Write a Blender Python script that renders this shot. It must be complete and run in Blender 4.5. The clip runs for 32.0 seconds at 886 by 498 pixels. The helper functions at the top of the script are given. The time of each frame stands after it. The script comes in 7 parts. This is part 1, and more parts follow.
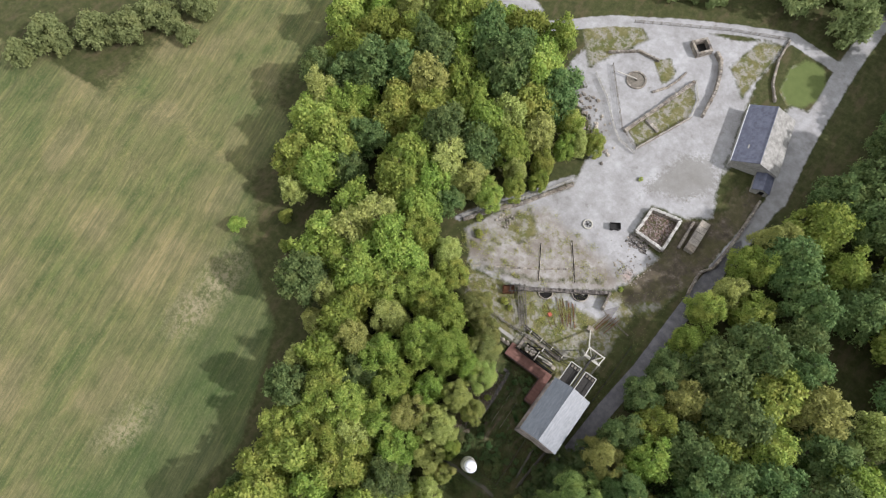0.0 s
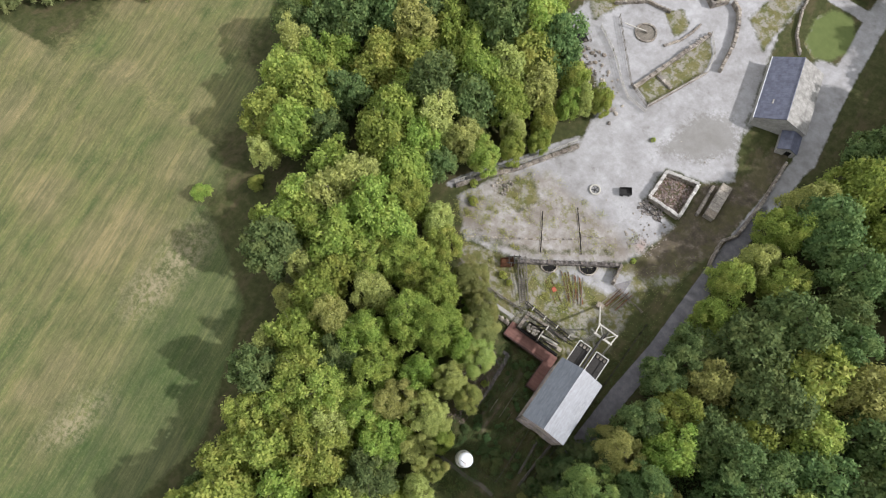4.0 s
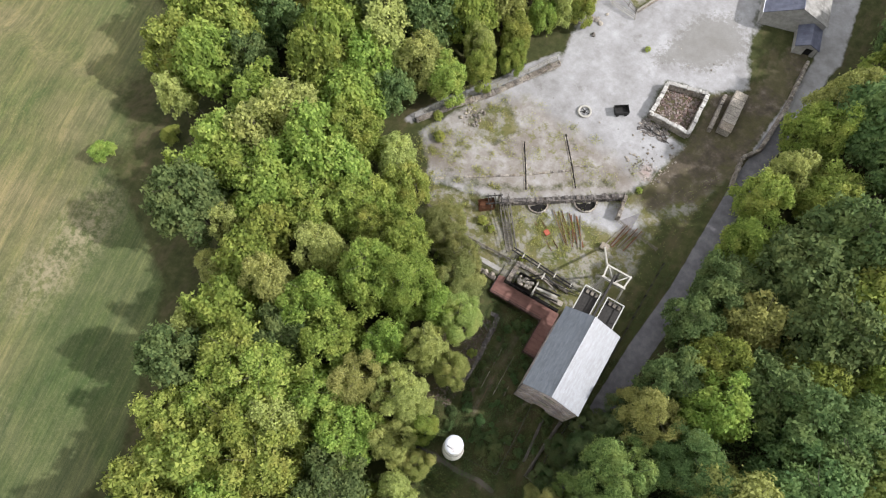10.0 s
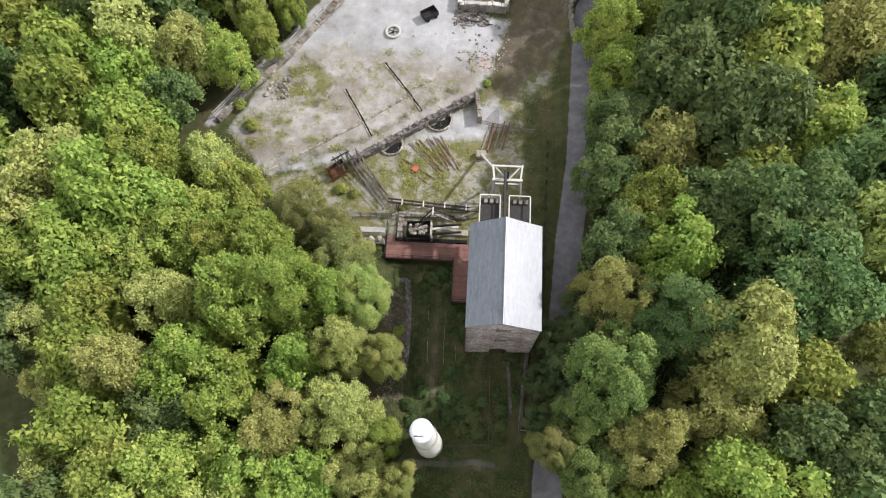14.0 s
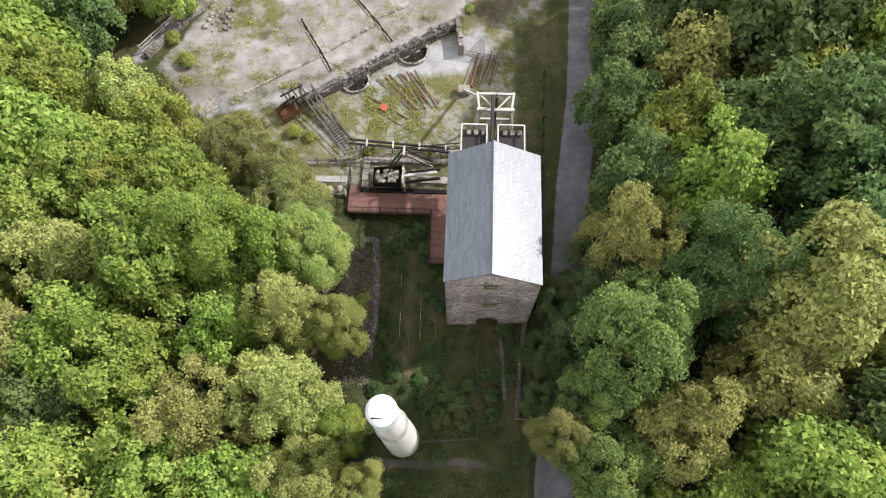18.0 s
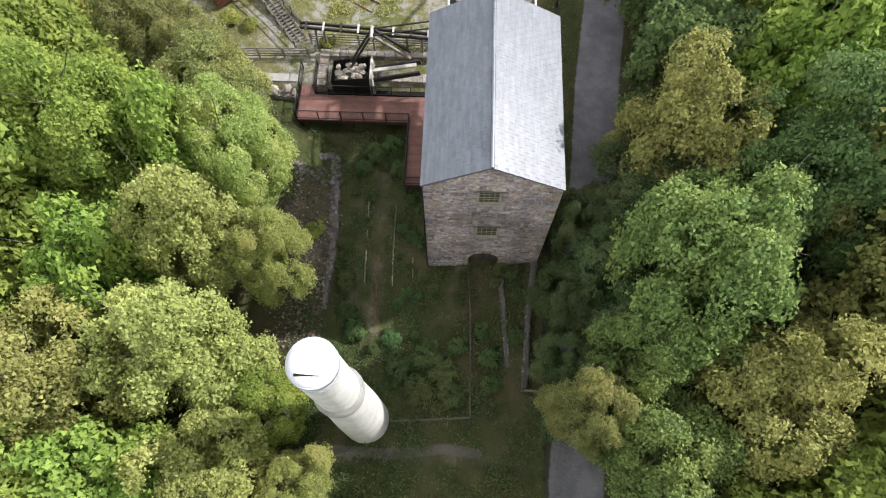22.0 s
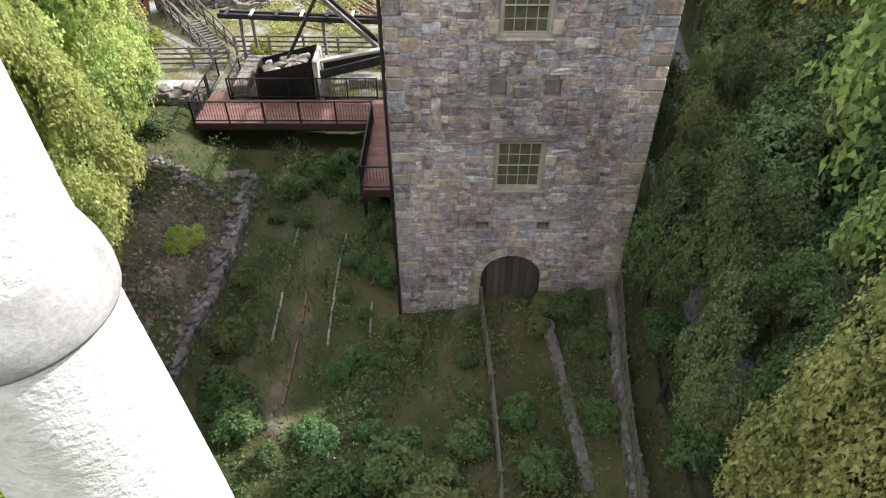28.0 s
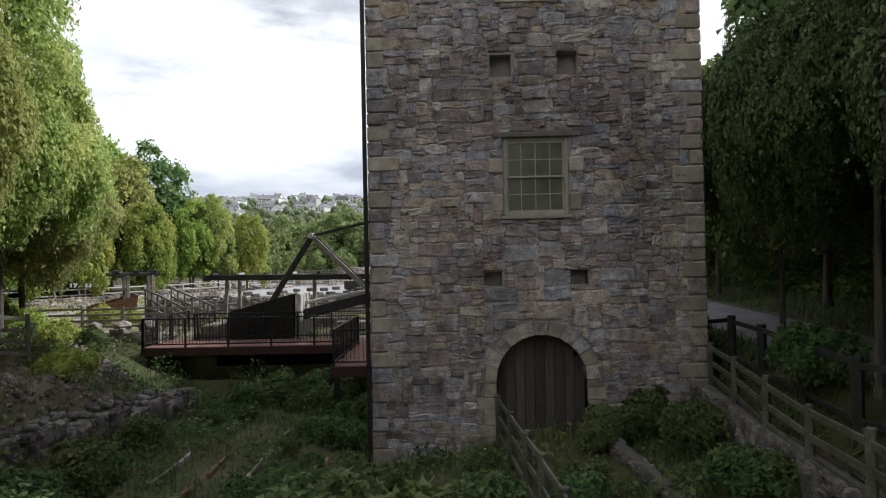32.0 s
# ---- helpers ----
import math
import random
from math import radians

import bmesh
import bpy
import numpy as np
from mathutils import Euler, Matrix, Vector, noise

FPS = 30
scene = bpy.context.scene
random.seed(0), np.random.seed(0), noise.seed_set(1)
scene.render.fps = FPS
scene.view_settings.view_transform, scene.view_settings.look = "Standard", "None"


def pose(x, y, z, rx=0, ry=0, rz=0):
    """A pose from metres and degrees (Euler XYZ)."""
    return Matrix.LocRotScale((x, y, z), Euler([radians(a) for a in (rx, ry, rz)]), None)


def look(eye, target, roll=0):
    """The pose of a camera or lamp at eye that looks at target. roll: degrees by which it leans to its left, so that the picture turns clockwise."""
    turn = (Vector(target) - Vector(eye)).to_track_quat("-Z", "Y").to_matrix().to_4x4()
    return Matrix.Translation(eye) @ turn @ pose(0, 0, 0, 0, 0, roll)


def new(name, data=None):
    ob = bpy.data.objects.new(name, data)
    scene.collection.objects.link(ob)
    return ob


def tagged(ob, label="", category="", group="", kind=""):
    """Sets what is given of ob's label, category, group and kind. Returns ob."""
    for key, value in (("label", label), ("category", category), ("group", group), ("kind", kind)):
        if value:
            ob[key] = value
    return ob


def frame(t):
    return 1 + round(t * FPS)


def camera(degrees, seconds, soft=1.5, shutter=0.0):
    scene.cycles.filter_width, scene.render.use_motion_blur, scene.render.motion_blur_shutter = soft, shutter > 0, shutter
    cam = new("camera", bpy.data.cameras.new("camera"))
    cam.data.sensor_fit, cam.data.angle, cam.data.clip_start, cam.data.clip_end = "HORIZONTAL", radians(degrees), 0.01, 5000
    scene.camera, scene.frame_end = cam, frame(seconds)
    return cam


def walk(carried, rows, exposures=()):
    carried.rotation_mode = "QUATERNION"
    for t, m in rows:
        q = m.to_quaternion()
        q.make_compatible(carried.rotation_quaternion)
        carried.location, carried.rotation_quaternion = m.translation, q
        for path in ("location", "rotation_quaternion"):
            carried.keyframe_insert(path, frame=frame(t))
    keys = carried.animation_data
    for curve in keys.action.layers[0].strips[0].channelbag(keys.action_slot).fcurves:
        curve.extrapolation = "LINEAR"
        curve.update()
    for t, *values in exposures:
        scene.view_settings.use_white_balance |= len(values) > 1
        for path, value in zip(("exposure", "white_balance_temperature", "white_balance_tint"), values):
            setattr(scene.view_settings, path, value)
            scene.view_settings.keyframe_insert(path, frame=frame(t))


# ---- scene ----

cam = camera(67.80, 32.0, soft=1.15)
PATH = [
    (0, (-8.424, -10.136, 135.019), (-12.013, -5.701, 115.850), -1.90),
    (1, (-7.756, -10.189, 130.583), (-11.372, -5.678, 111.436), -1.67),
    (2, (-7.081, -10.411, 126.431), (-10.692, -5.837, 107.299), -1.45),
    (3, (-6.569, -10.931, 122.394), (-10.191, -6.311, 103.275), -1.40),
    (3.5, (-6.337, -11.226, 120.357), (-9.965, -6.580, 101.245), -1.37),
    (5.5, (-5.596, -12.786, 112.412), (-9.226, -7.990, 93.337), -1.15),
    (6, (-5.338, -12.981, 110.397), (-8.969, -8.143, 91.334), -1.09),
    (6.5, (-5.066, -13.143, 108.410), (-8.682, -8.266, 89.354), -1.03),
    (7, (-4.788, -13.265, 106.410), (-8.404, -8.338, 87.366), -0.99),
    (7.5, (-4.501, -13.338, 104.369), (-8.107, -8.383, 85.332), -0.97),
    (8, (-4.202, -13.354, 102.245), (-7.817, -8.357, 83.220), -0.97),
    (8.5, (-3.845, -13.313, 100.069), (-7.469, -8.267, 81.058), -0.94),
    (9, (-3.452, -13.273, 97.861), (-7.091, -8.163, 78.870), -0.90),
    (9.5, (-3.088, -13.304, 95.597), (-6.729, -8.131, 76.623), -0.92),
    (10, (-2.754, -13.415, 93.302), (-6.161, -8.047, 74.339), -1.06),
    (10.5, (-2.466, -13.603, 90.983), (-5.633, -8.013, 72.043), -1.27),
    (11, (-2.143, -13.827, 88.696), (-4.961, -7.997, 69.773), -1.51),
    (11.5, (-1.828, -14.092, 86.425), (-4.250, -8.038, 67.518), -1.80),
    (12, (-1.534, -14.404, 84.252), (-3.561, -8.124, 65.372), -2.14),
    (12.5, (-1.193, -14.745, 82.287), (-2.825, -8.261, 63.438), -2.46),
    (13, (-0.821, -15.049, 80.445), (-2.046, -8.419, 61.616), -2.75),
    (13.5, (-0.470, -15.275, 78.605), (-1.315, -8.505, 59.805), -3.03),
    (14, (-0.193, -15.408, 76.702), (-0.962, -8.559, 57.927), -3.23),
    (14.5, (0.083, -15.467, 74.731), (-0.683, -8.522, 55.991), -3.36),
    (16.5, (0.808, -15.862, 66.108), (0.115, -8.628, 47.475), -3.04),
    (17, (0.934, -16.064, 64.066), (0.262, -8.781, 45.451), -2.92),
    (17.5, (1.091, -16.269, 62.064), (0.448, -8.938, 43.467), -2.78),
    (18, (1.290, -16.412, 60.070), (0.685, -9.020, 41.495), -2.60),
    (18.5, (1.483, -16.422, 58.017), (0.902, -8.964, 39.468), -2.37),
    (19, (1.603, -16.247, 55.970), (1.052, -8.767, 37.429), -2.11),
    (19.5, (1.672, -15.973, 54.005), (1.162, -8.459, 35.477), -1.81),
    (20, (1.712, -15.735, 52.018), (1.248, -8.289, 33.461), -1.52),
    (20.5, (1.731, -15.583, 49.872), (1.305, -8.217, 31.283), -1.27),
    (21, (1.787, -15.520, 47.645), (1.378, -8.224, 29.028), -1.04),
    (21.5, (1.827, -15.523, 45.385), (1.431, -8.277, 26.748), -0.89),
    (22, (1.817, -15.525, 43.204), (1.443, -8.326, 24.548), -0.83),
    (22.5, (1.788, -15.502, 41.126), (1.432, -8.342, 22.455), -0.82),
    (23, (1.774, -15.436, 39.100), (1.432, -8.273, 20.429), -0.82),
    (23.5, (1.853, -15.299, 36.973), (1.522, -8.090, 18.320), -0.76),
    (24, (1.908, -15.143, 34.746), (1.597, -7.910, 16.102), -0.70),
    (24.5, (1.939, -15.013, 32.388), (1.669, -7.790, 13.740), -0.66),
    (25, (1.948, -14.960, 29.992), (1.728, -7.774, 11.330), -0.68),
    (25.5, (1.972, -15.056, 27.834), (1.758, -7.892, 9.162), -0.70),
    (27.5, (1.800, -16.054, 19.069), (1.596, -2.962, 3.952), -0.34),
    (28, (1.686, -16.018, 17.112), (1.468, -1.126, 3.763), -0.39),
    (28.5, (1.619, -15.988, 15.313), (1.380, 0.424, 3.885), -0.41),
    (29, (1.649, -15.901, 13.465), (1.398, 1.819, 4.195), -0.47),
    (29.5, (1.699, -15.705, 11.575), (1.410, 3.046, 4.626), -0.58),
    (30, (1.762, -15.426, 9.675), (1.397, 4.050, 5.140), -0.77),
    (30.5, (1.792, -15.085, 7.831), (1.392, 4.794, 5.671), -0.98),
    (31, (1.802, -14.814, 6.339), (1.405, 5.180, 6.083), -1.20),
    (31.5, (1.836, -14.656, 5.130), (1.455, 5.340, 5.277), -1.25),
    (32, (1.870, -14.582, 4.233), (1.506, 5.413, 4.500), -1.19),
]
EXPOSURES = [  # seconds, stops, white balance
    (0.0, -0.12, 6300, 11.5), (9.0, 0.04, 6350, 11.0), (17.0, 0.26, 6350, 11.5), (23.0, 0.42, 6300, 11.5), (25.5, 0.52, 6250, 11.5),
    (27.5, 0.70, 6150, 12.0), (28.5, 1.01, 6150, 12.0), (30.2, 1.03, 5800, 12.0), (31.2, 0.12, 5950, 11.5), (32.0, -0.13, 6100, 11.5)]
walk(cam, [(t, look(eye, target, roll)) for t, eye, target, roll in PATH], EXPOSURES)

# ---- light ----
SUN_AZIMUTH = 67.0   # degrees east of the y axis
SUN_HEIGHT = 40.5
world = bpy.data.worlds.new("sky")
scene.world = world
world.use_nodes = True
wn = world.node_tree
sky = wn.nodes.new("ShaderNodeTexSky")
sky.sky_type = 'NISHITA'
sky.sun_disc = False
sky.sun_elevation = radians(SUN_HEIGHT)
sky.sun_rotation = radians(SUN_AZIMUTH)
sky.altitude = 200
sky.air_density, sky.dust_density, sky.ozone_density = 1.0, 2.0, 1.0
wcoord = wn.nodes.new("ShaderNodeTexCoord")
wmap = wn.nodes.new("ShaderNodeMapping")
wmap.inputs["Scale"].default_value = (1.0, 1.0, 3.5)
wnoise = wn.nodes.new("ShaderNodeTexNoise")
wnoise.inputs["Scale"].default_value = 1.7
wnoise.inputs["Detail"].default_value = 8
wnoise.inputs["Roughness"].default_value = 0.6
wramp = wn.nodes.new("ShaderNodeValToRGB")
wramp.color_ramp.elements[0].position, wramp.color_ramp.elements[1].position = 0.30, 0.50
wcloud = wn.nodes.new("ShaderNodeValToRGB")
wcloud.color_ramp.elements[0].color = (12.0, 12.9, 14.4, 1)
wcloud.color_ramp.elements[1].color = (24.0, 24.0, 24.0, 1)
wcloud.color_ramp.elements[0].position, wcloud.color_ramp.elements[1].position = 0.32, 0.56
wnoise2 = wn.nodes.new("ShaderNodeTexNoise")
wnoise2.inputs["Scale"].default_value = 4.0
wnoise2.inputs["Detail"].default_value = 6
wmix = wn.nodes.new("ShaderNodeMix")
wmix.data_type = 'RGBA'
wl = wn.links
wl.new(wcoord.outputs["Generated"], wmap.inputs["Vector"])
wl.new(wmap.outputs[0], wnoise.inputs["Vector"])
wl.new(wmap.outputs[0], wnoise2.inputs["Vector"])
wl.new(wnoise.outputs["Fac"], wramp.inputs[0])
wsep = wn.nodes.new("ShaderNodeSeparateXYZ")
wband = wn.nodes.new("ShaderNodeMapRange")
wband.inputs["From Min"].default_value, wband.inputs["From Max"].default_value = 0.10, 0.19
wband.inputs["To Min"].default_value, wband.inputs["To Max"].default_value = -0.16, 0.16
wlow = wn.nodes.new("ShaderNodeMath")
wl.new(wcoord.outputs["Generated"], wsep.inputs[0])
wl.new(wsep.outputs["Z"], wband.inputs["Value"])
wl.new(wnoise2.outputs["Fac"], wlow.inputs[0])
wl.new(wband.outputs[0], wlow.inputs[1])
wl.new(wlow.outputs[0], wcloud.inputs[0])
wl.new(wramp.outputs[0], wmix.inputs[0])
wl.new(sky.outputs[0], wmix.inputs[6])
wl.new(wcloud.outputs[0], wmix.inputs[7])
wl.new(wmix.outputs[2], wn.nodes["Background"].inputs["Color"])
wn.nodes["Background"].inputs["Strength"].default_value = 0.053

sun = new("sun", bpy.data.lights.new("sun", 'SUN'))
sun.data.energy = 5.0
sun.data.angle = radians(1.2)
sun.data.color = (1.0, 0.95, 0.912)
sa, sh = radians(SUN_AZIMUTH), radians(SUN_HEIGHT)
sun.matrix_world = look((0, 0, 60), (-math.sin(sa) * math.cos(sh), -math.cos(sa) * math.cos(sh), 60 - math.sin(sh)))

# ---- materials ----
def mat(name, rough=0.85, metal=0.0):
    m = bpy.data.materials.new(name)
    m.use_nodes = True
    b = m.node_tree.nodes["Principled BSDF"]
    b.inputs["Roughness"].default_value = rough
    b.inputs["Metallic"].default_value = metal
    b.inputs["Specular IOR Level"].default_value = 0.3
    return m, m.node_tree, b


def node(nt, kind, **vals):
    n = nt.nodes.new(kind)
    for k, v in vals.items():
        n.inputs[k.replace("_", " ")].default_value = v
    return n


def noise_fac(nt, scale, detail=5.0, rough=0.6, vec=None, stretch=None):
    if vec is None:
        vec = nt.nodes.new("ShaderNodeTexCoord").outputs["Object"]
    if stretch:
        mp = nt.nodes.new("ShaderNodeMapping")
        mp.inputs["Scale"].default_value = stretch
        nt.links.new(vec, mp.inputs["Vector"])
        vec = mp.outputs[0]
    n = node(nt, "ShaderNodeTexNoise", Scale=scale, Detail=detail, Roughness=rough)
    nt.links.new(vec, n.inputs["Vector"])
    return n.outputs["Fac"]


def ramp(nt, fac, stops):
    r = nt.nodes.new("ShaderNodeValToRGB")
    while len(r.color_ramp.elements) < len(stops):
        r.color_ramp.elements.new(0.5)
    for e, (p, c) in zip(r.color_ramp.elements, stops):
        e.position, e.color = p, (*c, 1)
    nt.links.new(fac, r.inputs[0])
    return r.outputs[0]


def mixc(nt, fac, a, b, mode='MIX'):
    m = nt.nodes.new("ShaderNodeMix")
    m.data_type, m.blend_type = 'RGBA', mode
    for sock, v in ((m.inputs[0], fac), (m.inputs[6], a), (m.inputs[7], b)):
        if isinstance(v, (int, float)):
            sock.default_value = v
        elif isinstance(v, tuple):
            sock.default_value = (*v, 1)
        else:
            nt.links.new(v, sock)
    return m.outputs[2]


def maths(nt, op, a, b=0.5, c=None):
    m = nt.nodes.new("ShaderNodeMath")
    m.operation = op
    for s, v in zip(m.inputs, (a, b, c)):
        if v is None:
            continue
        if isinstance(v, (int, float)):
            s.default_value = v
        else:
            nt.links.new(v, s)
    return m.outputs[0]


def bump(nt, b, fac, strength=0.4, dist=0.02):
    n = node(nt, "ShaderNodeBump", Strength=strength, Distance=dist)
    nt.links.new(fac, n.inputs["Height"])
    nt.links.new(n.outputs[0], b.inputs["Normal"])


def simple(name, c0, c1, scale=3.0, rough=0.85, metal=0.0, fine=40.0, spread=0.0, stretch=None, bstr=0.3, bdist=0.01, world_space=False):
    """A surface of two colours mixed by large stains and fine grain; spread varies it from piece to piece."""
    m, nt, b = mat(name, rough, metal)
    vec = nt.nodes.new("ShaderNodeNewGeometry").outputs["Position"] if world_space else None
    big = noise_fac(nt, scale, 4, 0.6, vec, stretch)
    small = noise_fac(nt, fine, 3, 0.6, vec, stretch)
    f = maths(nt, 'ADD', maths(nt, 'MULTIPLY', big, 0.65), maths(nt, 'MULTIPLY', small, 0.35))
    col = ramp(nt, f, [(0.32, c0), (0.68, c1)])
    if spread:
        rnd = nt.nodes.new("ShaderNodeObjectInfo").outputs["Random"]
        isl = nt.nodes.new("ShaderNodeNewGeometry").outputs["Random Per Island"]
        r = maths(nt, 'FRACT', maths(nt, 'ADD', rnd, isl), 0)
        k = maths(nt, 'MULTIPLY_ADD', r, spread * 2, 1 - spread)
        hs = nt.nodes.new("ShaderNodeHueSaturation")
        nt.links.new(k, hs.inputs["Value"])
        nt.links.new(col, hs.inputs["Color"])
        col = hs.outputs[0]
    nt.links.new(col, b.inputs["Base Color"])
    bump(nt, b, small, bstr, bdist)
    return m


def leaf(name, dark, light, yellow, trans=0.35):
    m, nt, b = mat(name, 0.75)
    g = nt.nodes.new("ShaderNodeNewGeometry")
    o = nt.nodes.new("ShaderNodeObjectInfo")
    col = mixc(nt, g.outputs["Random Per Island"], dark, light)
    patch = noise_fac(nt, 0.35, 3, 0.6, g.outputs["Position"])
    col = mixc(nt, maths(nt, 'MULTIPLY', ramp(nt, patch, [(0.48, (0, 0, 0)), (0.72, (1, 1, 1))]), 0.6), col, yellow)
    hs = nt.nodes.new("ShaderNodeHueSaturation")
    nt.links.new(maths(nt, 'MULTIPLY_ADD', o.outputs["Random"], 0.036, 0.484), hs.inputs["Hue"])
    nt.links.new(maths(nt, 'MULTIPLY_ADD', o.outputs["Random"], 0.36, 0.88), hs.inputs["Value"])
    nt.links.new(col, hs.inputs["Color"])
    col = hs.outputs[0]
    nt.links.new(col, b.inputs["Base Color"])
    t = nt.nodes.new("ShaderNodeBsdfTranslucent")
    nt.links.new(col, t.inputs["Color"])
    mx = nt.nodes.new("ShaderNodeMixShader")
    mx.inputs[0].default_value = trans
    nt.links.new(b.outputs[0], mx.inputs[1])
    nt.links.new(t.outputs[0], mx.inputs[2])
    nt.links.new(mx.outputs[0], nt.nodes["Material Output"].inputs["Surface"])
    return m


M_LEAF = {
    "green": leaf("leaves_mid_green", (0.130, 0.190, 0.038), (0.338, 0.418, 0.090), (0.448, 0.455, 0.112), 0.45),
    "dark": leaf("leaves_dark_green", (0.068, 0.117, 0.039), (0.182, 0.256, 0.089), (0.253, 0.299, 0.095), 0.42),
    "olive": leaf("leaves_olive", (0.210, 0.238, 0.072), (0.445, 0.475, 0.155), (0.53, 0.53, 0.172), 0.38),
    "bright": leaf("leaves_bright_green", (0.166, 0.236, 0.050), (0.420, 0.490, 0.118), (0.545, 0.515, 0.148), 0.45),
    "fresh": leaf("leaves_fresh_green", (0.088, 0.140, 0.040), (0.258, 0.342, 0.102), (0.345, 0.385, 0.108), 0.32),
    "bright_near": leaf("fine_bright_leaves", (0.200, 0.262, 0.074), (0.493, 0.535, 0.181), (0.632, 0.577, 0.223), 0.5),
    "birch_near": leaf("fine_birch_leaves", (0.140, 0.170, 0.056), (0.38, 0.42, 0.155), (0.49, 0.475, 0.175), 0.45),
    "weed": leaf("weed_leaves", (0.041, 0.075, 0.027), (0.116, 0.186, 0.062), (0.200, 0.198, 0.074)),
    "willow": leaf("willow_leaves", (0.038, 0.066, 0.024), (0.110, 0.155, 0.054), (0.190, 0.198, 0.082), 0.22),
    "valley": leaf("valley_tree_leaves", (0.13, 0.165, 0.062), (0.28, 0.325, 0.135), (0.34, 0.36, 0.14), 0.42),
}
# far woods: aerial haze is mixed into the leaf colour, paler and bluer
M_HAZYLEAF = leaf("hazy_distant_foliage", (0.11, 0.14, 0.075), (0.20, 0.24, 0.12), (0.25, 0.27, 0.14))
M_FLOWER = simple("white_petals", (0.6, 0.6, 0.55), (0.8, 0.8, 0.78), 3, 0.8)
M_BARK = simple("bark", (0.05, 0.042, 0.033), (0.16, 0.14, 0.115), 4, 0.95, fine=18, stretch=(1, 1, 0.2), bstr=0.8, bdist=0.04)


def stone_mat(name, tones, spread, scale=2.2):
    """Weathered stone: several tones from stone to stone, lichen, soot streaks and a rough face."""
    m, nt, b = mat(name, 0.93)
    pos = nt.nodes.new("ShaderNodeNewGeometry").outputs["Position"]
    rnd = nt.nodes.new("ShaderNodeObjectInfo").outputs["Random"]
    isl = nt.nodes.new("ShaderNodeNewGeometry").outputs["Random Per Island"]
    r = maths(nt, 'FRACT', maths(nt, 'ADD', rnd, isl), 0)
    n = len(tones)
    col = ramp(nt, r, [((i + 0.5) / n, t) for i, t in enumerate(tones)])
    fine = noise_fac(nt, 22, 4, 0.7, pos)
    mid = noise_fac(nt, 4.5, 5, 0.65, pos)
    big = noise_fac(nt, 0.45, 5, 0.65, pos, (1, 1, 0.45))
    col = mixc(nt, 1.0, col, ramp(nt, mid, [(0.3, (0.46, 0.45, 0.46)), (0.7, (1.38, 1.36, 1.34))]), 'MULTIPLY')
    col = mixc(nt, 1.0, col, ramp(nt, fine, [(0.3, (0.72, 0.71, 0.7)), (0.7, (1.22, 1.22, 1.2))]), 'MULTIPLY')
    col = mixc(nt, 1.0, col, ramp(nt, big, [(0.36, (0.52, 0.50, 0.50)), (0.6, (1.1, 1.08, 1.06))]), 'MULTIPLY')
    smear = noise_fac(nt, 1.3, 6, 0.7, pos)
    col = mixc(nt, maths(nt, 'MULTIPLY', ramp(nt, smear, [(0.52, (0, 0, 0)), (0.68, (1, 1, 1))]), 0.5), col, mixc(nt, mid, (0.26, 0.225, 0.21), (0.45, 0.415, 0.39)))
    lich = noise_fac(nt, 9, 3, 0.7, pos)
    col = mixc(nt, maths(nt, 'MULTIPLY', ramp(nt, lich, [(0.62, (0, 0, 0)), (0.74, (1, 1, 1))]), 0.35), col, (0.42, 0.41, 0.37))
    nt.links.new(col, b.inputs["Base Color"])
    bump(nt, b, maths(nt, 'ADD', mid, fine), 1.0, 0.045)
    return m


M_STONE = stone_mat("rubble_stone", [(0.397, 0.326, 0.317), (0.336, 0.326, 0.353), (0.489, 0.415, 0.353), (0.299, 0.270, 0.281), (0.433, 0.352, 0.343), (0.376, 0.383, 0.446), (0.603, 0.563, 0.543), (0.459, 0.378, 0.285), (0.530, 0.522, 0.554), (0.247, 0.219, 0.221)], 0.3)
M_DARKRUBBLE = stone_mat("dark_grey_rubble", [(0.12, 0.115, 0.115), (0.18, 0.17, 0.165), (0.10, 0.095, 0.095), (0.24, 0.23, 0.22), (0.15, 0.135, 0.12)], 0.3)
M_QUOIN = simple("dressed_sandstone", (0.17, 0.145, 0.118), (0.40, 0.352, 0.288), 3.2, 0.92, fine=26, spread=0.25, bstr=0.5, bdist=0.015, world_space=True)
M_MORTAR = simple("lime_mortar", (0.19, 0.168, 0.15), (0.33, 0.30, 0.272), 3, 0.95, fine=50, bstr=0.6, world_space=True)
M_SCREE = stone_mat("purple_brown_scree", [(0.17, 0.12, 0.115), (0.25, 0.20, 0.185), (0.13, 0.10, 0.10), (0.32, 0.29, 0.27), (0.20, 0.14, 0.12)], 0.3)
M_SLATYRUBBLE = stone_mat("slate_grey_rubble", [(0.12, 0.115, 0.12), (0.20, 0.19, 0.195), (0.10, 0.095, 0.10), (0.28, 0.27, 0.265), (0.16, 0.145, 0.135)], 0.3)
M_DARKSTONE = simple("dark_weathered_stone", (0.07, 0.06, 0.055), (0.17, 0.15, 0.135), 3, 0.92, fine=30, world_space=True)
M_OLDSTONE = stone_mat("weathered_stone", [(0.24, 0.22, 0.19), (0.34, 0.32, 0.28), (0.19, 0.18, 0.17), (0.42, 0.40, 0.36), (0.27, 0.24, 0.20)], 0.3)
M_SLATE_W = simple("slate_blue_grey", (0.045, 0.056, 0.075), (0.125, 0.143, 0.172), 1.6, 0.45, fine=9, spread=0.12, stretch=(2.0, 0.3, 2.0), bstr=0.2, world_space=True)
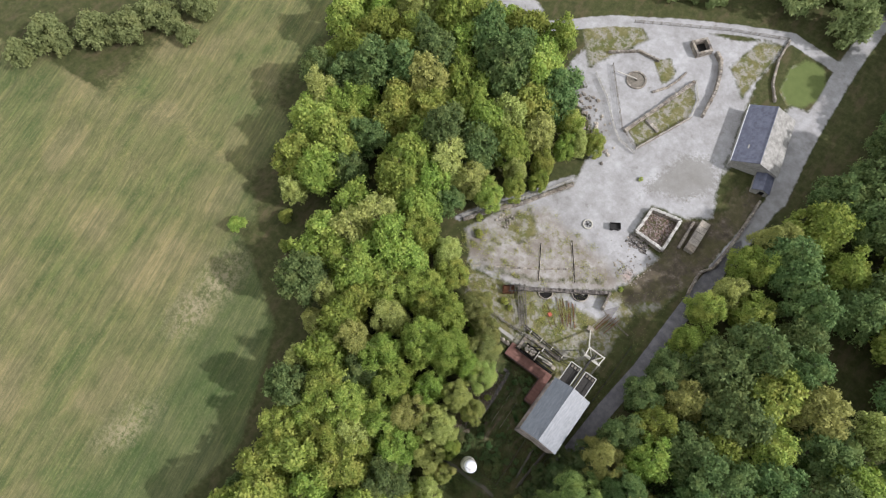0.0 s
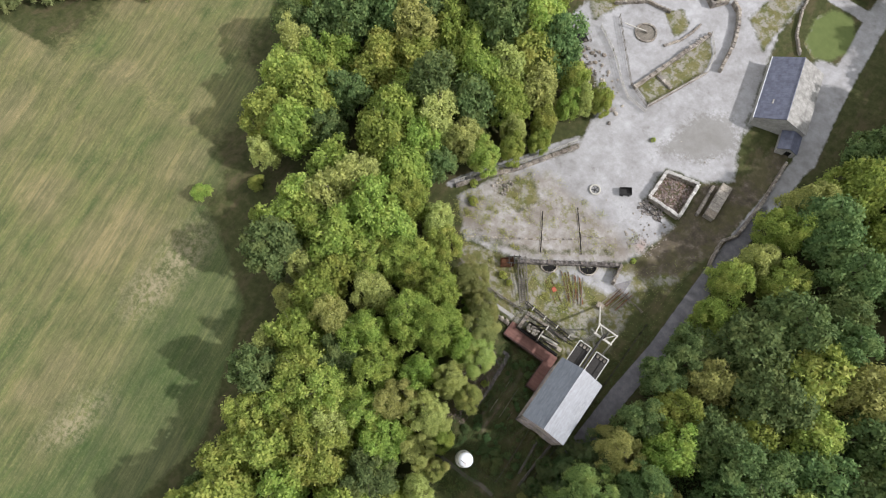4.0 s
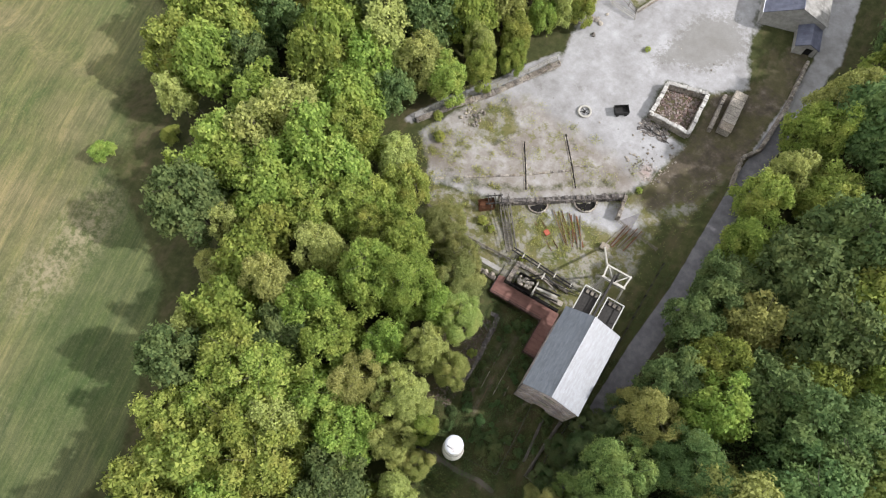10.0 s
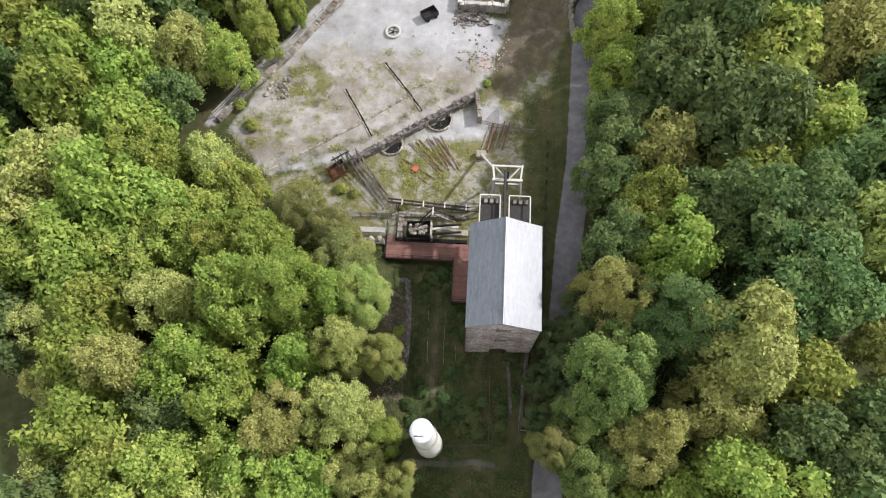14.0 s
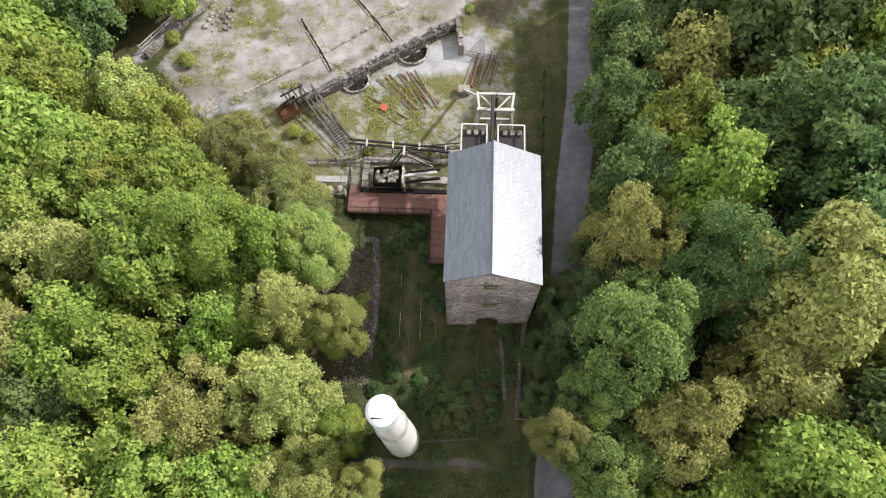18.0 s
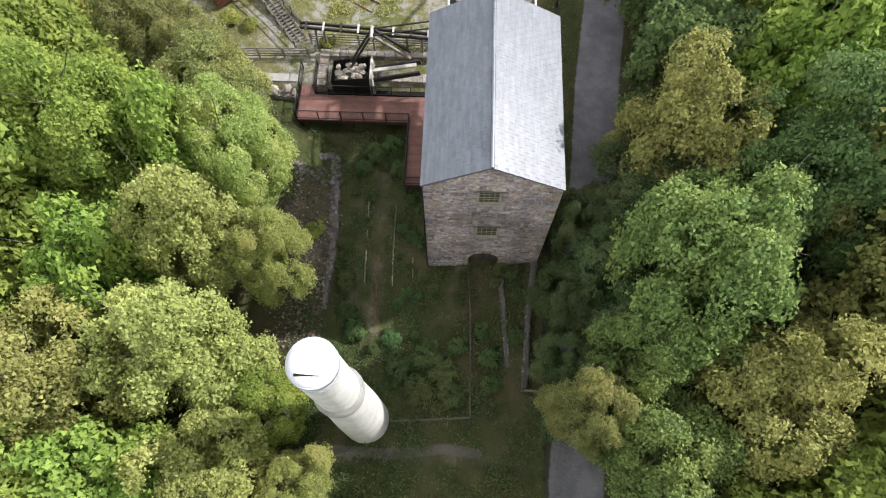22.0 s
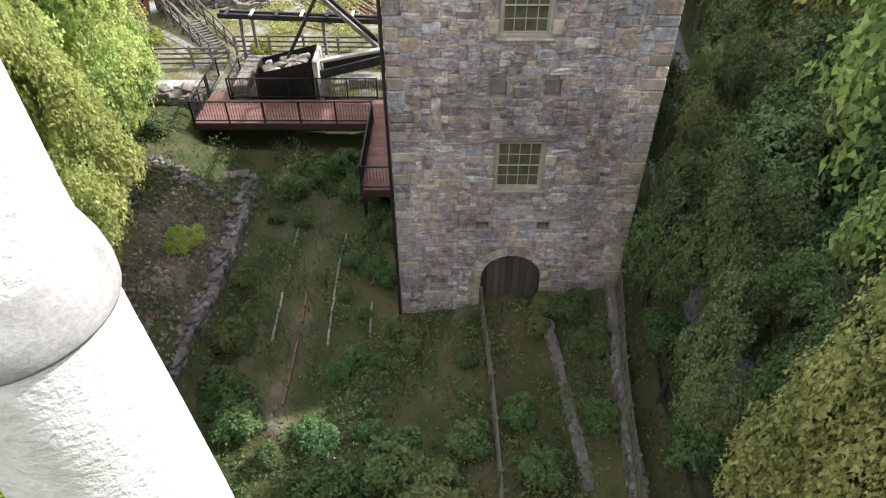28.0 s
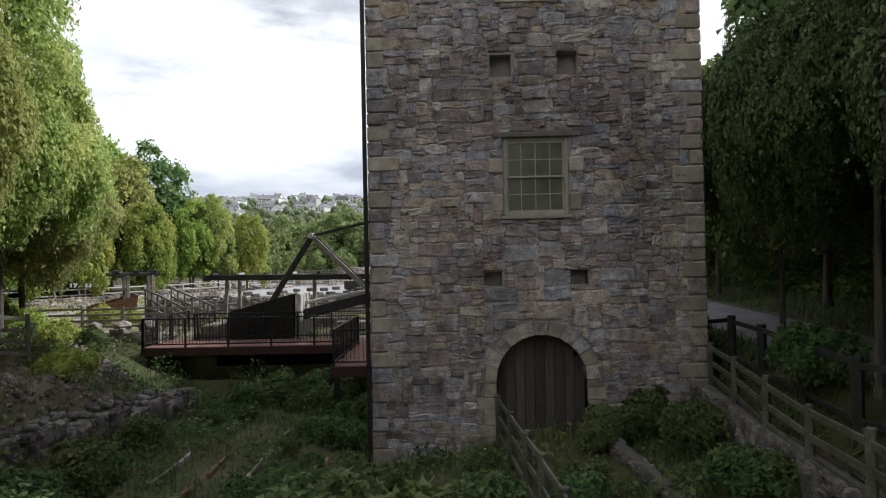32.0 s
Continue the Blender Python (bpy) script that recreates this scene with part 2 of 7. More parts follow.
for k, v in (("Specular IOR Level", 1.0), ("Coat Weight", 0.15), ("Coat Roughness", 0.42)):
    M_SLATE_W.node_tree.nodes["Principled BSDF"].inputs[k].default_value = v
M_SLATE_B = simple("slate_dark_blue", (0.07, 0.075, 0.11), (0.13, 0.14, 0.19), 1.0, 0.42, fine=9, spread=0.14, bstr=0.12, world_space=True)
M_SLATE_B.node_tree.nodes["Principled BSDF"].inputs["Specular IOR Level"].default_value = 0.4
M_BAND = simple("stained_limewash", (0.22, 0.215, 0.20), (0.43, 0.42, 0.39), 1.6, 0.9, fine=14, bstr=0.6, bdist=0.02)
M_RENDER = simple("white_limewash", (0.50, 0.48, 0.435), (0.73, 0.72, 0.695), 1.1, 0.9, fine=8.0, bstr=0.9, bdist=0.05)
M_CAPRIM = simple("blue_grey_sheet", (0.36, 0.385, 0.43), (0.56, 0.585, 0.63), 2.5, 0.5, fine=12, bstr=0.3)
M_CAPFLAP = simple("dull_pink_sheet", (0.36, 0.335, 0.33), (0.55, 0.52, 0.51), 3.0, 0.6, fine=14, bstr=0.3)
M_CAP = simple("chimney_cap_sheet", (0.50, 0.51, 0.535), (0.70, 0.715, 0.74), 1.5, 0.5, fine=9, bstr=0.15)
M_WOOD = simple("weathered_timber", (0.10, 0.09, 0.075), (0.26, 0.235, 0.20), 3, 0.9, fine=25, spread=0.2, stretch=(1, 1, 1), bstr=0.5)
M_GREYWOOD = simple("dull_grey_timber", (0.075, 0.068, 0.06), (0.19, 0.175, 0.15), 3, 0.92, fine=25, spread=0.2, bstr=0.5)
M_BROWNWOOD = simple("rusty_brown_timber", (0.10, 0.062, 0.04), (0.21, 0.14, 0.09), 3, 0.9, fine=25, bstr=0.5)
M_MOSSWOOD = simple("dark_mossy_timber", (0.045, 0.046, 0.032), (0.14, 0.135, 0.10), 3, 0.92, fine=25, spread=0.2, bstr=0.5)
M_PALEWOOD = simple("pale_bleached_timber", (0.32, 0.305, 0.27), (0.52, 0.505, 0.46), 3, 0.9, fine=25, spread=0.15, bstr=0.4)
M_DARKWOOD = simple("black_tarred_timber", (0.012, 0.012, 0.012), (0.05, 0.046, 0.042), 4, 0.7, fine=25, spread=0.2, bstr=0.4)
M_DOOR = simple("brown_door_boards", (0.045, 0.038, 0.033), (0.11, 0.09, 0.075), 3, 0.85, fine=20, spread=0.3, stretch=(8, 8, 0.6), bstr=0.5)
M_DECK = simple("red_deck_boards", (0.115, 0.056, 0.046), (0.215, 0.115, 0.095), 1.2, 0.8, fine=22, spread=0.14, bstr=0.3, world_space=True)
M_IRON = simple("black_iron", (0.012, 0.012, 0.013), (0.04, 0.038, 0.036), 5, 0.55, 0.4, fine=30, spread=0.1)
M_RUST = simple("rusted_iron", (0.07, 0.032, 0.018), (0.20, 0.095, 0.05), 4, 0.85, 0.2, fine=25, spread=0.25, bstr=0.5)
M_LIMETOP = simple("pale_limed_stone", (0.24, 0.23, 0.215), (0.52, 0.51, 0.49), 2.2, 0.92, fine=14, spread=0.2, bstr=0.5, bdist=0.02, world_space=True)
M_FASCIA = simple("dark_red_brown_timber", (0.028, 0.016, 0.013), (0.075, 0.036, 0.028), 3, 0.8, fine=22, bstr=0.4)
M_REDPAINT = simple("faded_red_paint", (0.26, 0.06, 0.035), (0.40, 0.12, 0.07), 3, 0.6, fine=20)
M_FRAME = simple("cream_window_paint", (0.22, 0.205, 0.165), (0.36, 0.34, 0.275), 4, 0.6, fine=30)
M_CONC = simple("grey_concrete", (0.24, 0.235, 0.22), (0.42, 0.41, 0.39), 1.4, 0.92, fine=20, spread=0.12, bstr=0.4, world_space=True)
M_PAD = simple("stained_concrete_pad", (0.13, 0.125, 0.13), (0.25, 0.24, 0.245), 0.8, 0.92, fine=9, world_space=True)
M_WHITEWOOD = simple("weathered_white_paint", (0.32, 0.32, 0.305), (0.54, 0.54, 0.515), 2.5, 0.75, fine=18, spread=0.1, world_space=True)
# paler copy of the visitor roof slate, with sunlight put into the colour
M_SLATE_LIT = simple("sunlit_grey_slate", (0.16, 0.155, 0.145), (0.34, 0.335, 0.32), 0.9, 0.8, fine=8, spread=0.15, world_space=True)
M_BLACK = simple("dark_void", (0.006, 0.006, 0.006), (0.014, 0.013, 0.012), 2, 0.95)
M_HOUSEWALL = simple("pale_house_wall", (0.55, 0.54, 0.52), (0.82, 0.82, 0.81), 0.02, 0.9, fine=0.5, spread=0.3, world_space=True)
M_HOUSEROOF = simple("grey_brown_house_roof", (0.13, 0.13, 0.14), (0.25, 0.24, 0.25), 0.02, 0.85, fine=0.5, spread=0.35, world_space=True)


def glass_mat():
    m, nt, b = mat("dusty_glass_with_olive_reflection", 0.22)
    b.inputs["Specular IOR Level"].default_value = 0.4
    n = noise_fac(nt, 3, 4)
    # dust, plus the olive reflection of trees and meadow painted into the base colour
    nt.links.new(ramp(nt, n, [(0.3, (0.055, 0.055, 0.032)), (0.7, (0.105, 0.10, 0.062))]), b.inputs["Base Color"])
    return m


M_GLASS = glass_mat()


def ground_mat():
    m, nt, b = mat("ground", 0.95)
    pos = nt.nodes.new("ShaderNodeNewGeometry").outputs["Position"]

    def att(n):
        a = nt.nodes.new("ShaderNodeAttribute")
        a.attribute_name = n
        return a.outputs["Fac"]
    n1 = noise_fac(nt, 0.06, 6, 0.65, pos)
    n2 = noise_fac(nt, 0.7, 6, 0.7, pos)
    n3 = noise_fac(nt, 7.0, 4, 0.7, pos)
    n4 = noise_fac(nt, 0.22, 6, 0.7, pos)
    streak = noise_fac(nt, 0.5, 5, 0.7, pos, (1.0, 0.16, 1.0))
    # meadow: mown pale grass with straw streaks
    grass = ramp(nt, n1, [(0.38, (0.060, 0.080, 0.030)), (0.5, (0.095, 0.098, 0.044)), (0.62, (0.14, 0.122, 0.07))])
    grass = mixc(nt, 1.0, grass, ramp(nt, n4, [(0.34, (0.8, 0.86, 0.84)), (0.66, (1.32, 1.3, 1.3))]), 'MULTIPLY')
    grass = mixc(nt, ramp(nt, streak, [(0.42, (0, 0, 0)), (0.7, (0.6, 0.6, 0.6))]), grass, (0.165, 0.145, 0.08))
    grass = mixc(nt, maths(nt, 'MULTIPLY', ramp(nt, n3, [(0.35, (0, 0, 0)), (0.65, (1, 1, 1))]), 0.6), grass, (0.05, 0.066, 0.02))
    grass = mixc(nt, maths(nt, 'MULTIPLY', ramp(nt, noise_fac(nt, 2.2, 5, 0.75, pos), [(0.5, (0, 0, 0)), (0.72, (1, 1, 1))]), 0.5), grass, (0.18, 0.165, 0.09))
    # mown lines, a drier field and a row of loose straw
    turn = nt.nodes.new("ShaderNodeMapping")
    turn.inputs["Rotation"].default_value = (0, 0, radians(-12.7))
    nt.links.new(pos, turn.inputs["Vector"])
    rows = noise_fac(nt, 0.9, 4, 0.8, turn.outputs[0], (1.0, 0.025, 1.0))
    grass = mixc(nt, 0.8, grass, ramp(nt, rows, [(0.36, (0.74, 0.8, 0.78)), (0.5, (1, 1, 1)), (0.64, (1.35, 1.28, 1.22))]), 'MULTIPLY')
    fine_rows = noise_fac(nt, 3.2, 3, 0.7, turn.outputs[0], (1.0, 0.08, 1.0))
    grass = mixc(nt, 0.6, grass, ramp(nt, fine_rows, [(0.34, (0.72, 0.76, 0.72)), (0.66, (1.3, 1.26, 1.26))]), 'MULTIPLY')
    grass = mixc(nt, 1.0, grass, mixc(nt, att("dry"), (0.76, 0.9, 0.76), (1.22, 1.18, 1.12)), 'MULTIPLY')
    loose = maths(nt, 'MULTIPLY', att("straw"), ramp(nt, noise_fac(nt, 1.1, 6, 0.75, pos), [(0.42, (0, 0, 0)), (0.6, (1, 1, 1))]))
    grass = mixc(nt, loose, grass, (0.27, 0.235, 0.15))
    # woodland and rough ground
    rough = ramp(nt, n2, [(0.33, (0.026, 0.032, 0.010)), (0.5, (0.050, 0.055, 0.018)), (0.66, (0.085, 0.074, 0.034))])
    rough = mixc(nt, maths(nt, 'MULTIPLY', n3, 0.5), rough, (0.035, 0.048, 0.012))
    rough = mixc(nt, maths(nt, 'MULTIPLY', ramp(nt, noise_fac(nt, 0.45, 5, 0.7, pos, (1.0, 0.35, 1.0)), [(0.5, (0, 0, 0)), (0.64, (1, 1, 1))]), 0.45), rough, (0.10, 0.072, 0.045))
    # short scrub grass of the site
    scrub = ramp(nt, n4, [(0.36, (0.085, 0.095, 0.028)), (0.52, (0.145, 0.13, 0.055)), (0.66, (0.21, 0.185, 0.11))])
    scrub = mixc(nt, maths(nt, 'MULTIPLY', n3, 0.6), scrub, (0.09, 0.095, 0.03))
    stony = ramp(nt, noise_fac(nt, 0.55, 7, 0.75, pos), [(0.47, (0, 0, 0)), (0.56, (1, 1, 1))])
    scrub = mixc(nt, maths(nt, 'MULTIPLY', stony, 0.8), scrub, mixc(nt, n3, (0.15, 0.14, 0.125), (0.36, 0.345, 0.32)))
    scrub = mixc(nt, maths(nt, 'MULTIPLY', ramp(nt, noise_fac(nt, 1.4, 6, 0.75, pos), [(0.52, (0, 0, 0)), (0.62, (1, 1, 1))]), 0.75), scrub, (0.065, 0.08, 0.02))
    # pale gravel, and the brown trodden floor of the old works
    gravel = ramp(nt, n4, [(0.32, (0.225, 0.222, 0.222)), (0.48, (0.292, 0.292, 0.298)), (0.64, (0.365, 0.368, 0.380))])
    gravel = mixc(nt, 1.0, gravel, ramp(nt, n2, [(0.34, (0.86, 0.85, 0.84)), (0.62, (1.06, 1.06, 1.07))]), 'MULTIPLY')
    gravel = mixc(nt, maths(nt, 'MULTIPLY', ramp(nt, n3, [(0.42, (0, 0, 0)), (0.75, (1, 1, 1))]), 0.3), gravel, (0.22, 0.205, 0.185))
    floor = ramp(nt, n4, [(0.34, (0.150, 0.132, 0.114)), (0.48, (0.240, 0.222, 0.205)), (0.62, (0.325, 0.315, 0.306))])
    floor = mixc(nt, maths(nt, 'MULTIPLY', ramp(nt, n2, [(0.4, (1, 1, 1)), (0.6, (0, 0, 0))]), 0.45), floor, (0.15, 0.122, 0.095))
    tufts = noise_fac(nt, 0.62, 7, 0.75, pos)
    floor = mixc(nt, maths(nt, 'MULTIPLY', ramp(nt, tufts, [(0.54, (0, 0, 0)), (0.62, (1, 1, 1))]), 0.8), floor, mixc(nt, n3, (0.085, 0.095, 0.025), (0.19, 0.175, 0.06)))
    tar = ramp(nt, n2, [(0.3, (0.11, 0.108, 0.12)), (0.5, (0.16, 0.157, 0.172)), (0.7, (0.235, 0.23, 0.242))])
    tar = mixc(nt, maths(nt, 'MULTIPLY', n3, 0.4), tar, (0.11, 0.105, 0.10))
    earth = ramp(nt, n2, [(0.3, (0.05, 0.042, 0.03)), (0.52, (0.09, 0.074, 0.054)), (0.7, (0.175, 0.15, 0.12))])
    earth = mixc(nt, maths(nt, 'MULTIPLY', ramp(nt, n4, [(0.42, (0, 0, 0)), (0.58, (1, 1, 1))]), 0.6), earth, mixc(nt, n3, (0.045, 0.05, 0.016), (0.11, 0.10, 0.035)))

    def edge(a, nz, lo=0.35, hi=0.65, amt=0.7):
        s = maths(nt, 'MULTIPLY_ADD', nz, amt, maths(nt, 'ADD', a, -amt / 2))
        return ramp(nt, s, [(lo, (0, 0, 0)), (hi, (1, 1, 1))])
    col = mixc(nt, edge(att("meadow"), n2), rough, grass)
    col = mixc(nt, edge(att("scrub"), n2), col, scrub)
    col = mixc(nt, edge(att("earth"), n2), col, earth)
    patchy = noise_fac(nt, 0.33, 7, 0.72, pos)
    gravel = mixc(nt, maths(nt, 'MULTIPLY', ramp(nt, patchy, [(0.6, (0, 0, 0)), (0.7, (1, 1, 1))]), 0.45), gravel, earth)
    gravel = mixc(nt, maths(nt, 'MULTIPLY', ramp(nt, noise_fac(nt, 0.9, 7, 0.75, pos), [(0.66, (0, 0, 0)), (0.74, (1, 1, 1))]), 0.5), gravel, scrub)
    gravel = mixc(nt, edge(att("floor"), n4, 0.3, 0.7, 0.9), gravel, floor)
    gravel = mixc(nt, maths(nt, 'MULTIPLY', edge(att("stain"), noise_fac(nt, 1.5, 7, 0.8, pos), 0.45, 0.6, 1.6), 0.6), gravel, mixc(nt, n3, (0.10, 0.098, 0.085), (0.22, 0.21, 0.19)))
    gravel = mixc(nt, maths(nt, 'MULTIPLY', edge(att("pink"), n2), 0.85), gravel, mixc(nt, n2, (0.20, 0.14, 0.12), (0.42, 0.34, 0.31)))
    col = mixc(nt, edge(att("gravel"), maths(nt, 'MULTIPLY_ADD', n4, 0.5, maths(nt, 'MULTIPLY', n2, 0.5)), 0.35, 0.65, 1.5), col, gravel)
    col = mixc(nt, edge(att("trod"), n2, 0.4, 0.6, 0.4), col, mixc(nt, n2, (0.07, 0.06, 0.05), (0.16, 0.14, 0.12)))
    col = mixc(nt, edge(att("lawn"), n2), col, mixc(nt, n2, (0.072, 0.100, 0.028), (0.125, 0.152, 0.052)))
    col = mixc(nt, edge(att("tar"), n2, 0.45, 0.55, 0.25), col, tar)
    nt.links.new(col, b.inputs["Base Color"])
    bump(nt, b, maths(nt, 'ADD', n3, n2), 0.7, 0.08)
    return m


M_GROUND = ground_mat()

# ---- building helpers ----
class Mesh:
    """Collects boxes, beams and tubes for one part."""

    def __init__(self):
        self.v, self.f = [], []

    def add(self, vs, fs):
        n = len(self.v)
        self.v += [tuple(p) for p in vs]
        self.f += [tuple(i + n for i in q) for q in fs]
        return self

    def box(self, x0, x1, y0, y1, z0, z1, c=0.0, m=None):
        """A box with chamfered edges of width c, moved by m."""
        vs = []
        if c <= 0:
            vs = [(x, y, z) for z in (z0, z1) for x, y in ((x0, y0), (x1, y0), (x1, y1), (x0, y1))]
            fs = [(0, 3, 2, 1), (4, 5, 6, 7), (0, 1, 5, 4), (1, 2, 6, 5), (2, 3, 7, 6), (3, 0, 4, 7)]
        else:
            c = min(c, (x1 - x0) / 3, (y1 - y0) / 3, (z1 - z0) / 3)
            ring = lambda z, d: [(x0 + d, y0 + c, z), (x0 + c, y0 + d, z), (x1 - c, y0 + d, z), (x1 - d, y0 + c, z),
                                 (x1 - d, y1 - c, z), (x1 - c, y1 - d, z), (x0 + c, y1 - d, z), (x0 + d, y1 - c, z)]
            vs = ring(z0, c) + ring(z0 + c, 0) + ring(z1 - c, 0) + ring(z1, c)
            fs = [tuple(range(7, -1, -1)), tuple(range(24, 32))]
            for k in range(3):
                for i in range(8):
                    j = (i + 1) % 8
                    fs.append((k * 8 + i, k * 8 + j, k * 8 + 8 + j, k * 8 + 8 + i))
        if m is not None:
            vs = [m @ Vector(p) for p in vs]
        return self.add(vs, fs)

    def beam(self, a, b, w=0.1, h=None, c=0.0):
        """A square bar from a to b, w across and h deep."""
        a, b = Vector(a), Vector(b)
        h = h or w
        d = b - a
        m = Matrix.Translation(a) @ d.to_track_quat('Y', 'Z').to_matrix().to_4x4()
        return self.box(-w / 2, w / 2, 0, d.length, -h / 2, h / 2, c, m)

    def tube(self, a, b, r0, r1=None, n=10, cap=True):
        a, b = Vector(a), Vector(b)
        r1 = r0 if r1 is None else r1
        q = (b - a).to_track_quat('Z', 'Y').to_matrix()
        vs = []
        for p, r in ((a, r0), (b, r1)):
            vs += [p + q @ Vector((r * math.cos(t), r * math.sin(t), 0)) for t in [2 * math.pi * i / n for i in range(n)]]
        fs = [(i, (i + 1) % n, n + (i + 1) % n, n + i) for i in range(n)]
        if cap:
            fs += [tuple(range(n - 1, -1, -1)), tuple(range(n, 2 * n))]
        return self.add(vs, fs)

    def lathe(self, prof, n=32, cx=0.0, cy=0.0):
        """Turns a profile of (r, z) about the upright through cx, cy."""
        vs = [(cx + r * math.cos(2 * math.pi * i / n), cy + r * math.sin(2 * math.pi * i / n), z) for r, z in prof for i in range(n)]
        fs = [(k * n + i, k * n + (i + 1) % n, (k + 1) * n + (i + 1) % n, (k + 1) * n + i) for k in range(len(prof) - 1) for i in range(n)]
        return self.add(vs, fs)

    def data(self, name, smooth=False):
        me = bpy.data.meshes.new(name)
        me.from_pydata(self.v, [], self.f)
        if smooth:
            me.polygons.foreach_set("use_smooth", [True] * len(me.polygons))
        me.update()
        return me


def part(name, m, material, parent=None, label="", smooth=False):
    """Links a mesh as one object, under a thing or a part where one is given."""
    me = m if isinstance(m, bpy.types.Mesh) else m.data(name, smooth)
    if not me.materials:
        me.materials.append(material)
    ob = new(name, me)
    if parent is not None:
        ob.parent = parent
    if label:
        ob["label"] = label
    return ob


def thing(name, label, category, m=None, group="", kind=""):
    e = new(name)
    if m is not None:
        e.matrix_basis = m
    return tagged(e, label, category, group, kind)


def np_mesh(name, verts, quads, material, smooth=False):
    me = bpy.data.meshes.new(name)
    verts = np.asarray(verts, dtype=np.float32)
    quads = np.asarray(quads, dtype=np.int32)
    k = quads.shape[1]
    me.vertices.add(len(verts))
    me.vertices.foreach_set("co", verts.ravel())
    me.loops.add(quads.size)
    me.loops.foreach_set("vertex_index", quads.ravel())
    me.polygons.add(len(quads))
    me.polygons.foreach_set("loop_start", np.arange(0, quads.size, k, dtype=np.int32))
    me.polygons.foreach_set("loop_total", np.full(len(quads), k, dtype=np.int32))
    if smooth:
        me.polygons.foreach_set("use_smooth", np.ones(len(quads), dtype=bool))
    me.update(calc_edges=True)
    me.materials.append(material)
    return me


# ---- ground ----
def sstep(a, b, x):
    t = np.clip((x - a) / (b - a), 0, 1)
    return t * t * (3 - 2 * t)


def poly_sd(x, y, poly):
    """Signed distance to a polygon, positive inside."""
    x, y = np.asarray(x, float), np.asarray(y, float)
    d = np.full(x.shape, 1e9)
    inside = np.zeros(x.shape, bool)
    n = len(poly)
    for i in range(n):
        (ax, ay), (bx, by) = poly[i], poly[(i + 1) % n]
        ex, ey = bx - ax, by - ay
        t = np.clip(((x - ax) * ex + (y - ay) * ey) / (ex * ex + ey * ey + 1e-9), 0, 1)
        d = np.minimum(d, np.hypot(x - ax - t * ex, y - ay - t * ey))
        if ay != by:
            cross = ((ay > y) != (by > y)) & (x < (bx - ax) * (y - ay) / (by - ay) + ax)
            inside ^= cross
    return np.where(inside, d, -d)


def line_d(x, y, pts):
    x, y = np.asarray(x, float), np.asarray(y, float)
    d = np.full(x.shape, 1e9)
    for (ax, ay), (bx, by) in zip(pts, pts[1:]):
        ex, ey = bx - ax, by - ay
        t = np.clip(((x - ax) * ex + (y - ay) * ey) / (ex * ex + ey * ey), 0, 1)
        d = np.minimum(d, np.hypot(x - ax - t * ex, y - ay - t * ey))
    return d


YARD = [(-26.6, 21.2), (-15.8, 23.9), (-0.2, 34.6), (2, 39.5), (4, 46.5), (-3.5, 47), (-3.5, 56), (4, 57.5), (8.5, 61), (5, 70), (1.5, 86),
        (-0.5, 95), (0.7, 110), (-9, 102), (-24, 97), (-36.5, 88), (-37, 70), (-26, 65), (-21.3, 61.5), (-19.6, 49.3), (-27.4, 37), (-32.5, 27.4)]
LOWER = [(-26.6, 20.8), (-15.6, 23.3), (0.2, 34.1), (6, 39), (11, 45), (10.6, 30), (9.4, 14), (7.5, 11.5), (-0.5, 11.5), (-2, 13.2), (-17.5, 14), (-24, 16)]
MEADOW = [(-88, 68), (-83, 27), (-70, -2), (-51, -13), (-41, -35), (-50, -90), (-260, -160), (-260, -20), (-125, 3), (-112, 38), (-100, 73)]
WEST_WOOD = [(-90, 80), (-80, 30), (-63, 4), (-46, -9), (-36, -34), (-38, -50), (-5, -50), (-5, -17), (-6.5, -10), (-8.5, -4), (-9.5, 4), (-15, 9.5), (-20, 10.5),
             (-26, 14), (-32, 22), (-36.4, 30), (-29.8, 39.5), (-22.8, 49), (-20.6, 57), (-35, 65), (-39, 80), (-52, 75), (-66, 72)]
EAST_WOOD = [(11.5, -45), (12.4, -4), (13.6, 12), (14.8, 26), (16, 46), (20.5, 64), (24, 80), (27, 110), (30, 150), (70, 150), (68, 50), (45, 8), (30, -45)]
PATH_LINE = [(9.2, -60), (9.4, -14), (10.8, 0), (11.9, 14), (13.2, 24), (14.2, 44), (15.8, 59), (17.2, 73)]
ROAD_LINE = [(17.2, 73), (15.8, 84), (14.9, 96), (14.3, 111), (15.2, 132), (22, 190)]
TRACK_LINE = [(-62, 74), (-48.8, 77.3), (-36, 89), (-23.0, 97.5), (-10, 105), (0.7, 110.2), (11.6, 109.5)]
PIT = [(-6.9, 9.0), (-6.4, -9.5), (2, -11), (6.6, -9.5), (7.3, 0), (7.0, 11), (-3, 11.5)]


